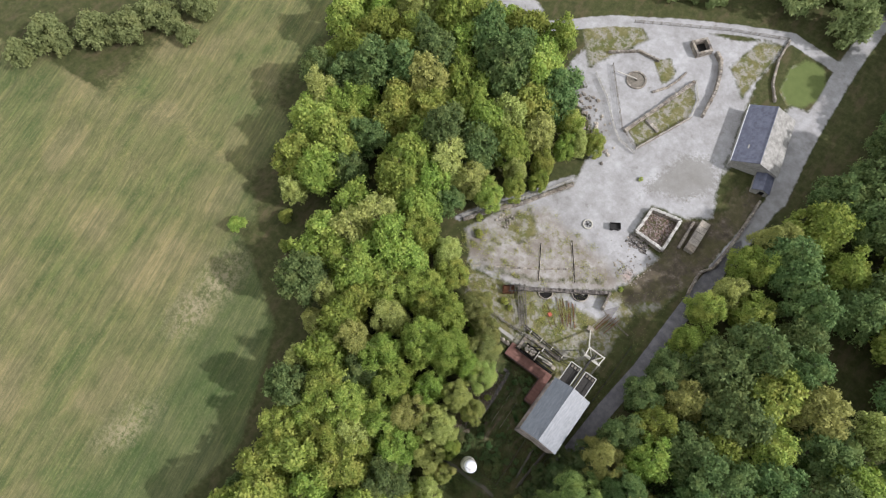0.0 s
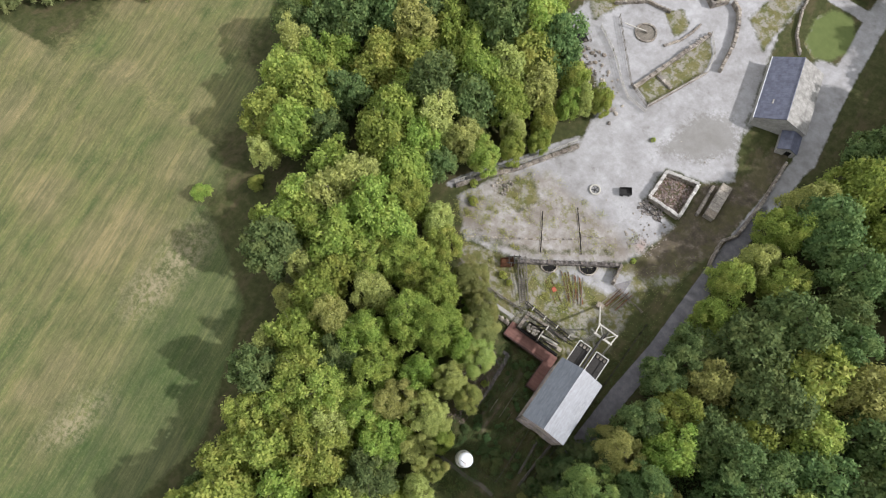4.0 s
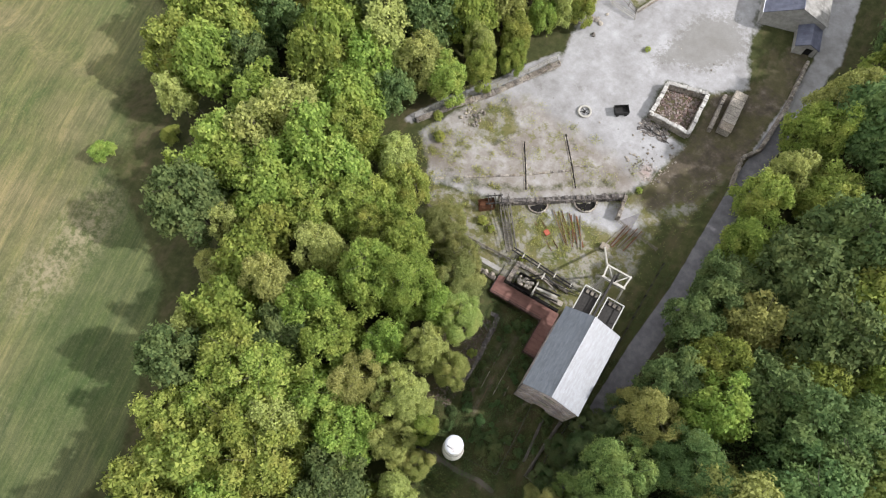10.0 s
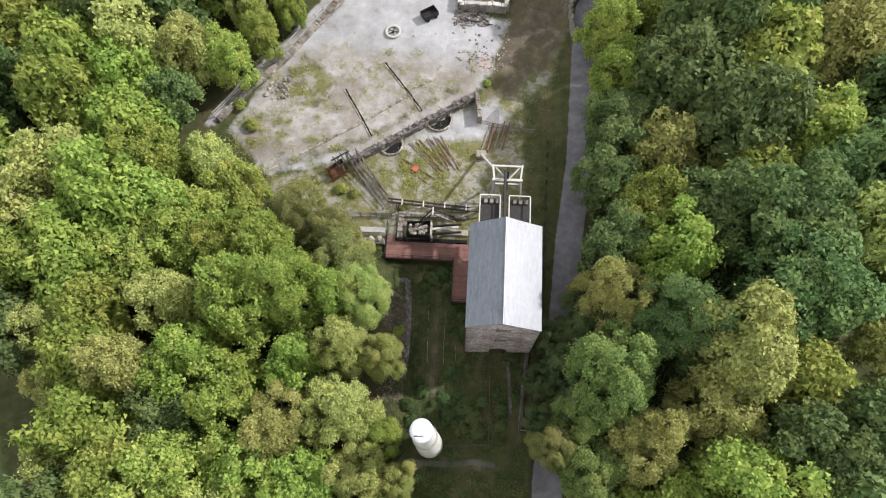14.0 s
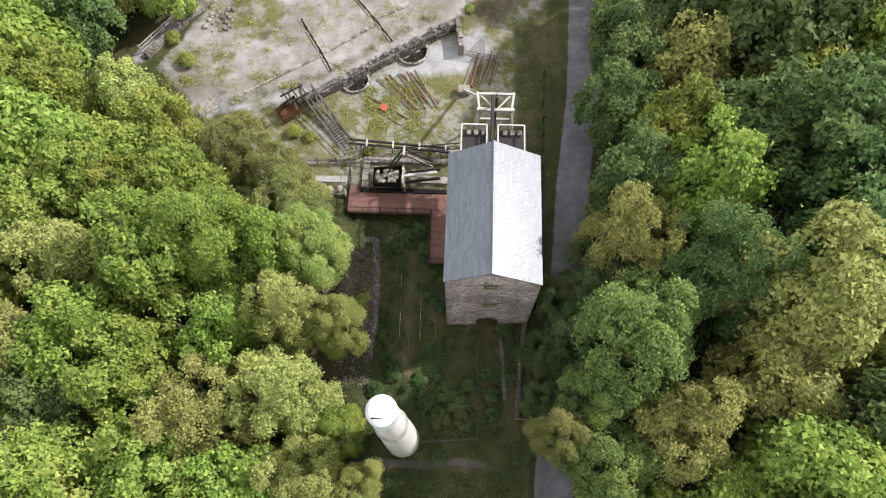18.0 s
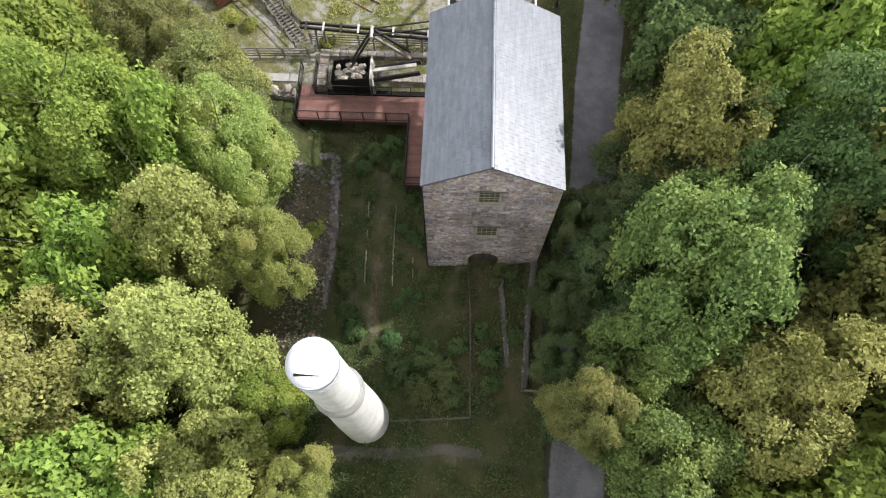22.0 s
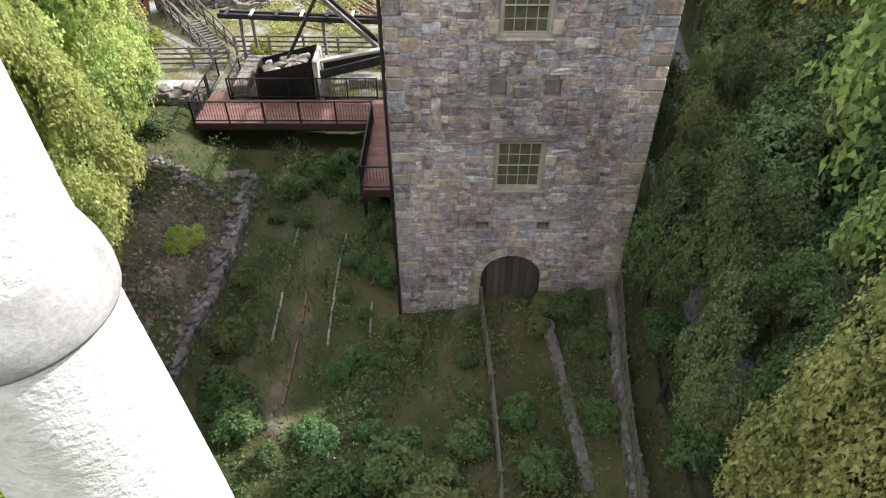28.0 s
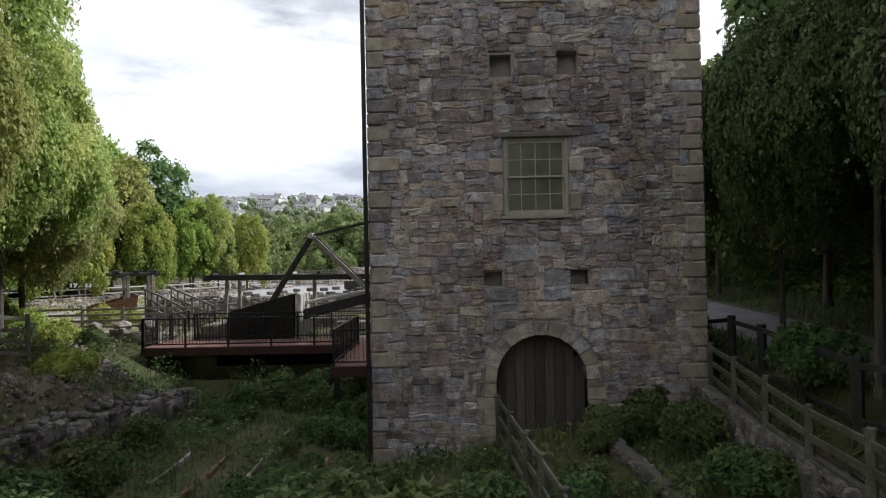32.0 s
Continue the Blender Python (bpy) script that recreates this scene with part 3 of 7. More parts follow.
def height(x, y):
    x, y = np.asarray(x, float), np.asarray(y, float)
    z = 1.0 + 0.15 * sstep(14, 30, y) + 0.4 * sstep(60, 110, y)
    z = z + 0.25 * np.sin(x * 0.21 + 1.3) * np.sin(y * 0.17) * sstep(20, 45, np.abs(x + 10))
    z = z + sstep(-9, -20, x) * 0.5 * sstep(14, 6, y)
    low = sstep(-0.25, 0.25, poly_sd(x, y, LOWER))
    z = z * (1 - low) + low * (1.1 - 0.45 * sstep(18, 27, y) * sstep(7, 2, x) + 0.4 * sstep(6, 10, x))
    sd = poly_sd(x, y, PIT)
    pit = sstep(-0.8, 0.8, sd)
    floor = -0.35 + 0.6 * sstep(0.5, 3.0, x) + 0.7 * sstep(4.8, 7.2, x) + 0.75 * sstep(0, 11, -y) * sstep(5, 1, x) - 0.5 * sstep(2, 8, y) * sstep(1, -3, x)
    floor = floor + 0.08 * np.sin(x * 2.1 + 0.7 * y) + 0.05 * np.sin(x * 5.3) * np.sin(y * 1.9)
    bank = 0.75 * sstep(-6.0, -8.0, x) * sstep(-8, -1, y) * sstep(9.5, 6, y)
    z = np.where(sd > -3, z * (1 - pit) + pit * floor, z) + bank * (1 - pit)
    dip = sstep(-11.4, -7.4, x) * sstep(-0.5, 6, y) * sstep(11.0, 9.4, y)
    z = z - 1.75 * dip * (1 - pit)
    under = sstep(-10.7, -10.2, x) * sstep(0.4, -0.1, x) * sstep(9.6, 10.9, y) * sstep(13.3, 13.1, y)
    z = z * (1 - under) + under * -0.6
    south = sstep(-9.5, -11.5, y) * sstep(-8, -4, x) * sstep(8.5, 6.5, x)
    z = z * (1 - south) + 0.55 * south
    edge = 7.5 + 0.075 * np.clip(y, -30, 60)
    east = sstep(edge, edge + 0.9, x) * sstep(66, 44, y)
    z = z * (1 - east) + east * 1.95
    slope = np.clip(x - 14.0 - 0.07 * np.clip(y, 0, 90), 0, 60)
    z = z + 0.16 * slope * sstep(70, 40, slope)
    far = np.hypot(x, y)
    z = z - 14 * sstep(220, 420, far) + 125 * sstep(480, 1250, far) * (0.8 + 0.2 * np.sin(np.arctan2(x, y) * 3 + 2.2)) * sstep(-200, 500, y)
    z = z + 40 * sstep(600, 1800, far) * sstep(300, -400, y)
    return z


def gz(x, y):
    return float(height(np.array([x]), np.array([y]))[0])


def axis(lo, hi, step, far):
    a = np.arange(lo, hi + step / 2, step)
    out, s, v = [], step, hi
    while v < far:
        s *= 1.28
        v += s
        out.append(v)
    neg, s, v = [], step, lo
    while v > -far:
        s *= 1.28
        v -= s
        neg.append(v)
    return np.array(neg[::-1] + list(a) + out)


gx = np.sort(np.concatenate([axis(-45, 26, 0.75, 3500), np.arange(-9.8, 9, 0.25) + 0.1]))
gy = np.sort(np.concatenate([axis(-26, 116, 0.75, 3500), np.arange(-16, 11, 0.25) + 0.1]))
GX, GY = np.meshgrid(gx, gy)
GZ = height(GX, GY)
nx, ny = len(gx), len(gy)
idx = np.arange(nx * ny).reshape(ny, nx)
quads = np.stack([idx[:-1, :-1], idx[:-1, 1:], idx[1:, 1:], idx[1:, :-1]], -1).reshape(-1, 4)
gme = np_mesh("ground", np.stack([GX, GY, GZ], -1).reshape(-1, 3), quads, M_GROUND, True)


def zone(name, values):
    a = gme.attributes.new(name, 'FLOAT', 'POINT')
    a.data.foreach_set("value", np.clip(values, 0, 1).astype(np.float32).ravel())


BANK_D = np.hypot(GX, GY)
zone("meadow", np.maximum(0.5 + poly_sd(GX, GY, MEADOW) / 3.0, sstep(250, 420, BANK_D) * 0.6))
bare = np.maximum.reduce([0.5 + poly_sd(GX, GY, [(-27, 33), (-22, 31), (-19, 36), (-24, 39)]) / 3, 0.5 - line_d(GX, GY, [(-27, 22), (-15, 26.5), (-3, 35)]) / 4,
                          0.55 - np.hypot(GX + 30, GY - 28) / 4, 0.55 - np.hypot(GX + 25, GY - 24) / 3, 0.5 + poly_sd(GX, GY, [(-7, 95), (-5, 105), (0, 107), (-1, 90)]) / 3,
                          0.5 + poly_sd(GX, GY, [(-17.5, 68), (-13.2, 65.5), (-8, 78.5), (-9, 83), (-11.5, 86.5)]) / 1.2, 0.6 - np.hypot(GX + 9, GY - 59) / 2.5,
                          0.5 + poly_sd(GX, GY, [(-22, 86), (-17, 82), (-16, 86), (-19, 89)]) / 2, 0.5 + poly_sd(GX, GY, [(-40, 84), (-33, 76), (-26, 90), (-32, 94)]) / 3,
                          0.55 - np.hypot(GX + 11, GY - 38) / 2.5, 0.5 - np.hypot(GX + 16, GY - 36) / 2.5, 0.5 - np.hypot(GX + 20, GY - 29) / 2])
zone("scrub", np.maximum.reduce([np.minimum(0.5 + poly_sd(GX, GY, LOWER) / 2.5, 1 - 0.75 * sstep(4.5, 7.5, GX)), bare, 0.5 + poly_sd(GX, GY, [(5, 96), (4, 104), (10, 107.5), (12.3, 99), (8, 94)]) / 1.2,
                                 0.45 + poly_sd(GX, GY, [(3, 35), (4, 46), (11, 62), (12, 46), (9, 34)]) / 5]))
zone("earth", np.maximum.reduce([0.6 - line_d(GX, GY, [(-7, -12.9), (3, -12.8), (6, -13.2)]) / 2.4, np.minimum(0.75, 0.5 + poly_sd(GX, GY, [(1.5, 36), (4.2, 47), (4, 57), (9.5, 61), (11, 72), (14.4, 72), (14.2, 60), (12.4, 46), (9, 38)]) / 3), 0.42 + poly_sd(GX, GY, [(1, 34), (3.5, 45), (8, 49), (9, 40), (5, 34)]) / 4, 0.5 + poly_sd(GX, GY, [(-2.8, 48.6), (3.3, 48.4), (3, 55.8), (-2.8, 54.5)]) / 1,
                                 0.62 - np.hypot(GX + 24, GY - 35) / 4, 0.62 - line_d(GX, GY, [(-3.5, -5), (-3.7, 7)]) / 2.6, 0.58 - line_d(GX, GY, [(-5.2, -3), (-5.2, 6)]) / 2.2, 1.05 - np.hypot(GX + 8.6, (GY - 1.5) * 0.5) / 3.6,
                                 0.58 - line_d(GX, GY, [(-26, 23), (-20, 26), (-15, 28)]) / 3, 0.55 - np.hypot(GX + 6, GY - 23.5) / 4,
                                 0.6 - line_d(GX, GY, [(11, 62), (9, 70)]) / 3, 0.55 - line_d(GX, GY, [(1, -4), (2, 0)]) / 2, 0.7 - np.hypot(GX + 22.5, GY - 79.4) / 3.5]))
inner = np.minimum(0.5 + poly_sd(GX, GY, YARD) / 2.5, 1 - 1.1 * np.clip(bare, 0, 1))
zone("gravel", np.maximum.reduce([inner, 0.5 + (2.2 - line_d(GX, GY, ROAD_LINE)) / 1.2, np.minimum(0.5 + (1.7 - line_d(GX, GY, PATH_LINE)) / 1.2, sstep(44, 56, GY)), 0.5 + (1.5 - line_d(GX, GY, TRACK_LINE)) / 1.0, 0.5 + poly_sd(GX, GY, [(-70, 72), (-56, 70), (-50, 82), (-66, 88)]) / 2,
                                  0.4 + poly_sd(GX, GY, [(-11, 26), (-1, 33), (3, 34), (5, 30), (1, 28), (-4, 27), (-8, 23.5)]) / 4,
                                  0.4 + poly_sd(GX, GY, [(5, 70), (1.5, 86), (2, 90), (8, 92), (9, 95), (13, 96), (15.5, 92), (16, 78), (14.5, 74), (12, 84), (9, 90)]) / 3,
                                  0.5 + (0.8 - line_d(GX, GY, [(-35, 28.6), (-30.9, 35.3), (-27.5, 39.6), (-23.6, 46), (-20.8, 50.6)])) / 1.2]))
STRAW_LINE = [(-60, -50), (-63.5, -34), (-67, -17), (-64.5, -3), (-58, 3)]
zone("straw", 1.0 - line_d(GX, GY, STRAW_LINE) / 2.0)
zone("dry", 0.5 + poly_sd(GX, GY, [(-60, -50), (-63.5, -34), (-67, -17), (-68, -3), (-78, 10), (-92, 68), (-260, 68), (-260, -160), (-62, -160)]) / 9)
zone("floor", 0.42 + poly_sd(GX, GY, [(-33, 21), (-15, 24), (1, 34), (1, 39), (-9, 40.5), (-21, 42), (-30, 36)]) / 7)
zone("trod", 0.5 + (0.32 - line_d(GX, GY, [(-9, -13.2), (-5, -12.7), (-1.5, -12.8), (1.5, -12.35), (3.6, -12.6)])) / 0.5)
zone("stain", np.maximum.reduce([0.42 + poly_sd(GX, GY, [(-8, 57), (2, 60), (7, 68), (1, 74), (-5, 70)]) / 8, 0.45 - line_d(GX, GY, [(-1, 76), (1.5, 86)]) / 6, 0.4 - np.hypot(GX + 4, GY - 42) / 8]))
zone("pink", 0.75 - np.hypot(GX - 0.8, GY - 39.4) / 4.0)
zone("lawn", 0.5 + poly_sd(GX, GY, [(4.8, 97), (4, 103), (6, 107), (10, 107.8), (12.4, 104), (12.8, 99), (11, 95.5), (8, 94.4)]) / 2.5)
zone("tar", (0.5 + (1.6 - line_d(GX, GY, PATH_LINE)) / 1.2) * sstep(66, 50, GY))
ground = tagged(new("ground", gme), "ground of pale gravel yard, rough grass and mown meadow", "ground", kind="structure")

# ---- engine house ----
HW, HL, EAVE, RIDGE, RX = 7.35, 11.0, 12.35, 14.5, 3.5
BASE = -1.0
HOLES = [  # x0, x1, z0, z1, depth (None: right through)
    (2.72, 4.72, BASE, 2.5, None), (2.97, 4.42, 5.12, 6.86, None), (2.9, 4.24, 9.93, 11.55, None),
    (2.5, 2.9, 3.58, 3.9, 0.35), (4.42, 4.8, 3.58, 3.9, 0.35), (2.72, 3.2, 8.22, 8.72, 0.32), (4.2, 4.66, 8.24, 8.76, 0.32)]


def wall_grid(m, x0, x1, z0, z1, holes, y0, thick):
    """A wall in the xz plane with openings through it, as one mesh of butted blocks."""
    xs = sorted({x0, x1, *[v for h in holes for v in h[:2] if x0 < v < x1]})
    zs = sorted({z0, z1, *[v for h in holes for v in h[2:4] if z0 < v < z1]})
    for za, zb in zip(zs, zs[1:]):
        run = None
        for xa, xb in zip(xs, xs[1:]):
            cx, cz = (xa + xb) / 2, (za + zb) / 2
            hit = next((h for h in holes if h[0] < cx < h[1] and h[2] < cz < h[3]), None)
            if hit is None:
                run = (run[0], xb) if run else (xa, xb)
                continue
            if run:
                m.box(run[0], run[1], y0, y0 + thick, za, zb)
                run = None
            if hit[4] is not None:
                m.box(xa, xb, y0 + hit[4], y0 + thick, za, zb)
        if run:
            m.box(run[0], run[1], y0, y0 + thick, za, zb)
    return m


def prism(m, pts, y0, y1):
    """A polygon of (x, z) pushed from y0 to y1."""
    n = len(pts)
    vs = [(x, y0, z) for x, z in pts] + [(x, y1, z) for x, z in pts]
    return m.add(vs, [tuple(range(n)), tuple(range(2 * n - 1, n - 1, -1))] + [(i, n + i, n + (i + 1) % n, (i + 1) % n) for i in range(n)])


house = thing("engine_house", "tall three-storey stone engine house with a pitched slate roof", "engine house")
front = wall_grid(Mesh(), 0, HW, BASE, EAVE, HOLES, 0.03, 0.8)
prism(front, [(0, EAVE), (HW, EAVE), (RX, RIDGE - 0.06)], 0.03, 0.83)
cxd, spring, rd = 3.72, 1.5, 1.0
for side in (-1, 1):
    arc = [(cxd + side * rd * math.cos(t), spring + rd * math.sin(t)) for t in [math.pi / 2 * i / 8 for i in range(9)]]
    pts = arc + [(cxd + side * rd, 2.5)]
    prism(front, pts if side > 0 else pts[::-1], 0.03, 0.83)
front_wall = part("front_wall", front, M_MORTAR, house, "front gable wall of coursed rubble stone")
back = Mesh()
back.box(0, HW, HL - 0.9, HL - 0.03, BASE, EAVE)
prism(back, [(0, EAVE), (HW, EAVE), (RX, RIDGE - 0.06)], HL - 0.9, HL - 0.03)
back_wall = part("back_wall", back, M_MORTAR, house)
west_wall = part("side_wall", Mesh().box(0.03, 0.8, 0.83, HL - 0.9, BASE, EAVE), M_MORTAR, house)
east_wall = part("side_wall", Mesh().box(HW - 0.8, HW - 0.03, 0.83, HL - 0.9, BASE, EAVE), M_MORTAR, house)
for z in (4.4, 9.3):
    part("upper_floor", Mesh().box(0.8, HW - 0.8, 0.83, HL - 0.9, z, z + 0.2), M_WOOD, house)


def stone_shape(seed):
    """One rough rounded stone, one unit wide and high, its face about y = -1."""
    g = random.Random(seed)
    j = lambda s: g.uniform(-s, s)
    n, pts = 7 + seed % 3, []
    off, power = g.uniform(0, 6.28), g.uniform(0.3, 0.6)
    for i in range(n):
        t = off + 2 * math.pi * (i + j(.22)) / n
        c, s = math.cos(t), math.sin(t)
        k = 0.54 + j(.05)
        pts.append((k * math.copysign(abs(c) ** power, c), k * math.copysign(abs(s) ** power, s)))
    ring = lambda y, q, jy, jq: [(x * (q + j(jq)), y + j(jy), z * (q + j(jq))) for x, z in pts]
    m = Mesh().add(ring(0.4, 1.0, 0, 0) + ring(-0.55, 0.93, .2, .03) + ring(-1, 0.66, .5, .12), [])
    m.f = [(k * n + i, k * n + (i + 1) % n, (k + 1) * n + (i + 1) % n, (k + 1) * n + i) for k in range(2) for i in range(n)] + [tuple(range(2 * n, 3 * n))]
    return m.v, m.f


STONE_SHAPES = [stone_shape(40 + i) for i in range(30)]


def courses(x0, x1, z0, z1, holes, seed, cw=0.085, chh=0.07, top=None, quoin=0.0):
    """Random rubble: stones of all sizes fitted among each other, as (x0, x1, z0, z1)."""
    g = random.Random(seed)
    nx_, nz_ = int((x1 - x0) / cw), int((z1 - z0) / chh)
    cw, chh = (x1 - x0) / nx_, (z1 - z0) / nz_
    full = np.zeros((nz_, nx_), bool)
    for k in range(nz_):
        for i in range(nx_):
            a, c = x0 + i * cw, z0 + k * chh
            if any(a + cw * .5 > q[0] and a + cw * .5 < q[1] and c + chh * .5 > q[2] and c + chh * .5 < q[3] for q in holes):
                full[k, i] = True
            elif top and c + chh > min(top(a), top(a + cw)):
                full[k, i] = True
            elif quoin and min(a + cw - x0, x1 - a) < quoin:
                full[k, i] = True
    out = []
    for k in range(nz_):
        for i in range(nx_):
            if full[k, i]:
                continue
            big = g.random()
            h = g.choice((3, 4, 4, 5)) if big < .12 else g.choice((2, 2, 2, 3)) if big < .62 else g.choice((1, 1, 2))
            w = max(2, int(h * g.uniform(0.8, 2.0) + g.uniform(0, 3)))
            w = min(w, nx_ - i)
            while w > 1 and full[k, i:i + w].any():
                w -= 1
            h = min(h, nz_ - k)
            while h > 1 and full[k:k + h, i:i + w].any():
                h -= 1
            full[k:k + h, i:i + w] = True
            out.append((x0 + i * cw, x0 + (i + w) * cw, z0 + k * chh, z0 + (k + h) * chh))
    return out


STONE_DATA = []
for v_, f_ in STONE_SHAPES:
    sm = Mesh().add(v_, f_)
    me_ = sm.data("stone")
    me_.materials.append(M_STONE)
    STONE_DATA.append(me_)


def lay_stones(stones, place, parent, material, seed, single, proud=0.04, name="stone"):
    """The stones that single() picks become pieces of their own; the rest are joined."""
    g = random.Random(seed)
    rest, count = Mesh(), 0
    for a, b, c, d in stones:
        k = g.randrange(len(STONE_SHAPES))
        gap = -0.012
        m = place @ Matrix.Translation(((a + b) / 2 + g.uniform(-.008, .008), 0, (c + d) / 2 + g.uniform(-.008, .008))) @ Euler((0, g.uniform(-.09, .09), 0)).to_matrix().to_4x4() @ Matrix.Diagonal((b - a - gap, proud * g.uniform(0.5, 1.35), d - c - gap, 1))
        if count < 300 and single(a, b, c, d):
            o = new(name, STONE_DATA[k])
            o.parent = parent
            o.matrix_basis = m
            count += 1
        else:
            v, f = STONE_SHAPES[k]
            rest.add([m @ Vector(p) for p in v], f)
    ob = part(name + "work", rest, material, parent)
    ob["kind"] = "stuff"
    return ob


def gable(x):
    return EAVE + (RIDGE - 0.1 - EAVE) * (x / RX if x < RX else (HW - x) / (HW - RX))


AROUND = [(2.42, 5.02, BASE, 1.5)] + [(cxd - 1.3 * math.sqrt(1 - (i / 12) ** 2), cxd + 1.3 * math.sqrt(1 - (i / 12) ** 2), 1.5 + 1.3 * i / 12, 1.5 + 1.3 * (i + 1) / 12) for i in range(12)] + [ (2.95, 4.44, 5.06, 6.98), (2.88, 4.26, 9.87, 11.67)] + [(h[0] - .03, h[1] + .03, h[2] - .03, h[3] + .03) for h in HOLES[3:]]
lay_stones(courses(0, HW, BASE, RIDGE, AROUND, 3, 0.095, 0.078, top=gable, quoin=0.3), Matrix.Translation((0, 0.02, 0)), front_wall, M_STONE, 8, lambda a, b, c, d: 2.2 < c < 6.4 and 0.9 < a < 6.4)
lay_stones(courses(0, HL, 0.6, EAVE, [], 4, 0.13, 0.10), Matrix.Translation((0.02, HL, 0)) @ Euler((0, 0, -math.pi / 2)).to_matrix().to_4x4(), west_wall, M_STONE, 9, lambda *q: False)
lay_stones(courses(0, HL, 1.2, EAVE, [], 5, 0.13, 0.10), Matrix.Translation((HW - 0.02, 0, 0)) @ Euler((0, 0, math.pi / 2)).to_matrix().to_4x4(), east_wall, M_STONE, 10, lambda *q: False)
lay_stones(courses(0, HW, 0, RIDGE, [], 6, 0.13, 0.10, top=gable), Matrix.Translation((HW, HL - 0.02, 0)) @ Euler((0, 0, math.pi)).to_matrix().to_4x4(), back_wall, M_STONE, 11, lambda *q: False)

# dressed corner stones, jambs, lintels and sills
rq = random.Random(21)
z, k = BASE, 0
while z < EAVE - 0.1:
    h = min(rq.uniform(0.28, 0.42), EAVE - z)
    for s in (0, 1):
        w = (0.32 if (k + s) % 2 else 0.5) + rq.uniform(-.06, .2)
        x0, x1 = (-0.03, w) if s == 0 else (HW - w, HW + 0.03)
        part("quoin", Mesh().box(x0, x1, -0.022 - rq.uniform(0, .025), 0.5, z + 0.004, z + h - 0.004, 0.035), M_QUOIN if rq.random() < .4 else M_STONE, front_wall)
    z, k = z + h, k + 1
for i in range(11):
    t0, t1 = math.pi * i / 11, math.pi * (i + 1) / 11
    ro = 1.31 + rq.uniform(-.05, .07)
    m = Mesh()
    prism(m, [(cxd + r * math.cos(t), spring + r * math.sin(t)) for r, t in ((1.0, t0 + .006), (ro, t0 + .006), (ro, t1 - .006), (1.0, t1 - .006))][::-1], -0.03 - rq.uniform(0, .01), 0.5)
    part("voussoir", m, M_QUOIN if i % 3 == 1 else M_STONE, front_wall)
for s in (-1, 1):
    z, k = BASE, 0
    while z < spring - 0.05:
        h = min(rq.uniform(0.26, 0.4), spring - z)
        w = 0.28 if k % 2 else 0.4
        x = cxd + s * 1.0
        part("jamb_stone", Mesh().box(min(x, x + s * w), max(x, x + s * w), -0.03, 0.5, z + .005, z + h - .005, 0.012), M_QUOIN, front_wall)
        z, k = z + h, k + 1


def sash(x0, x1, z0, z1):
    """A sash window of four by four panes, set back in its opening, with stone dressings."""
    w = new("window_1" if z0 < 8 else "window_2")
    w.parent = house
    tag = "small-paned sash window with cream painted frame"
    w["label"] = tag
    part("lintel", Mesh().box(x0 - 0.22, x1 + 0.3, -0.045, 0.3, z1 + .003, z1 + .11, 0.015), M_DARKSTONE, w, "dark weathered lintel")
    part("sill", Mesh().box(x0 - 0.05, x1 + 0.07, -0.05, 0.3, z0 - .07, z0 - .003, 0.012), M_QUOIN, w, "thin stone sill")
    for x, s in ((x0, -1), (x1, 1)):
        for z, h, wd in ((z0 + .1, .4, .28), (z0 + .95, .34, .34)):
            part("jamb_stone", Mesh().box(min(x, x + s * wd), max(x, x + s * wd), -0.05, 0.3, z + .005, z + h - .005, 0.03), M_QUOIN, w)
    fr = Mesh()
    y0, y1 = 0.06, 0.2
    for a, b, c, d in ((x0, x0 + .09, z0, z1), (x1 - .09, x1, z0, z1), (x0 + .09, x1 - .09, z1 - .08, z1), (x0 + .09, x1 - .09, z0, z0 + .09)):
        fr.box(a, b, y0, y1, c, d, 0.01)
    part("window_frame", fr, M_FRAME, w)
    zm = (z0 + z1) / 2
    for a, b, off in ((z0 + .09, zm + .02, 0.05), (zm - .02, z1 - .08, 0.0)):
        sm = Mesh()
        xa, xb = x0 + .09, x1 - .09
        ya = y0 + 0.02 + off
        for q in ((xa, xa + .04, a, b), (xb - .04, xb, a, b), (xa + .04, xb - .04, a, a + .045), (xa + .04, xb - .04, b - .045, b)):
            sm.box(q[0], q[1], ya, ya + .045, q[2], q[3], 0.006)
        for i in range(1, 4):
            x = xa + (xb - xa) * i / 4
            sm.box(x - .012, x + .012, ya + .004, ya + .04, a + .045, b - .045)
        zz = (a + b) / 2
        sm.box(xa + .04, xb - .04, ya + .006, ya + .038, zz - .012, zz + .012)
        part("sash", sm, M_FRAME, w)
        for i in range(4):
            for j in range(2):
                pa, pb = xa + (xb - xa) * i / 4 + .012, xa + (xb - xa) * (i + 1) / 4 - .012
                qa, qb = a + (b - a) * j / 2 + .012, a + (b - a) * (j + 1) / 2 - .012
                part("pane", Mesh().box(pa, pb, ya + .018, ya + .024, qa, qb), M_GLASS, w)
    return w


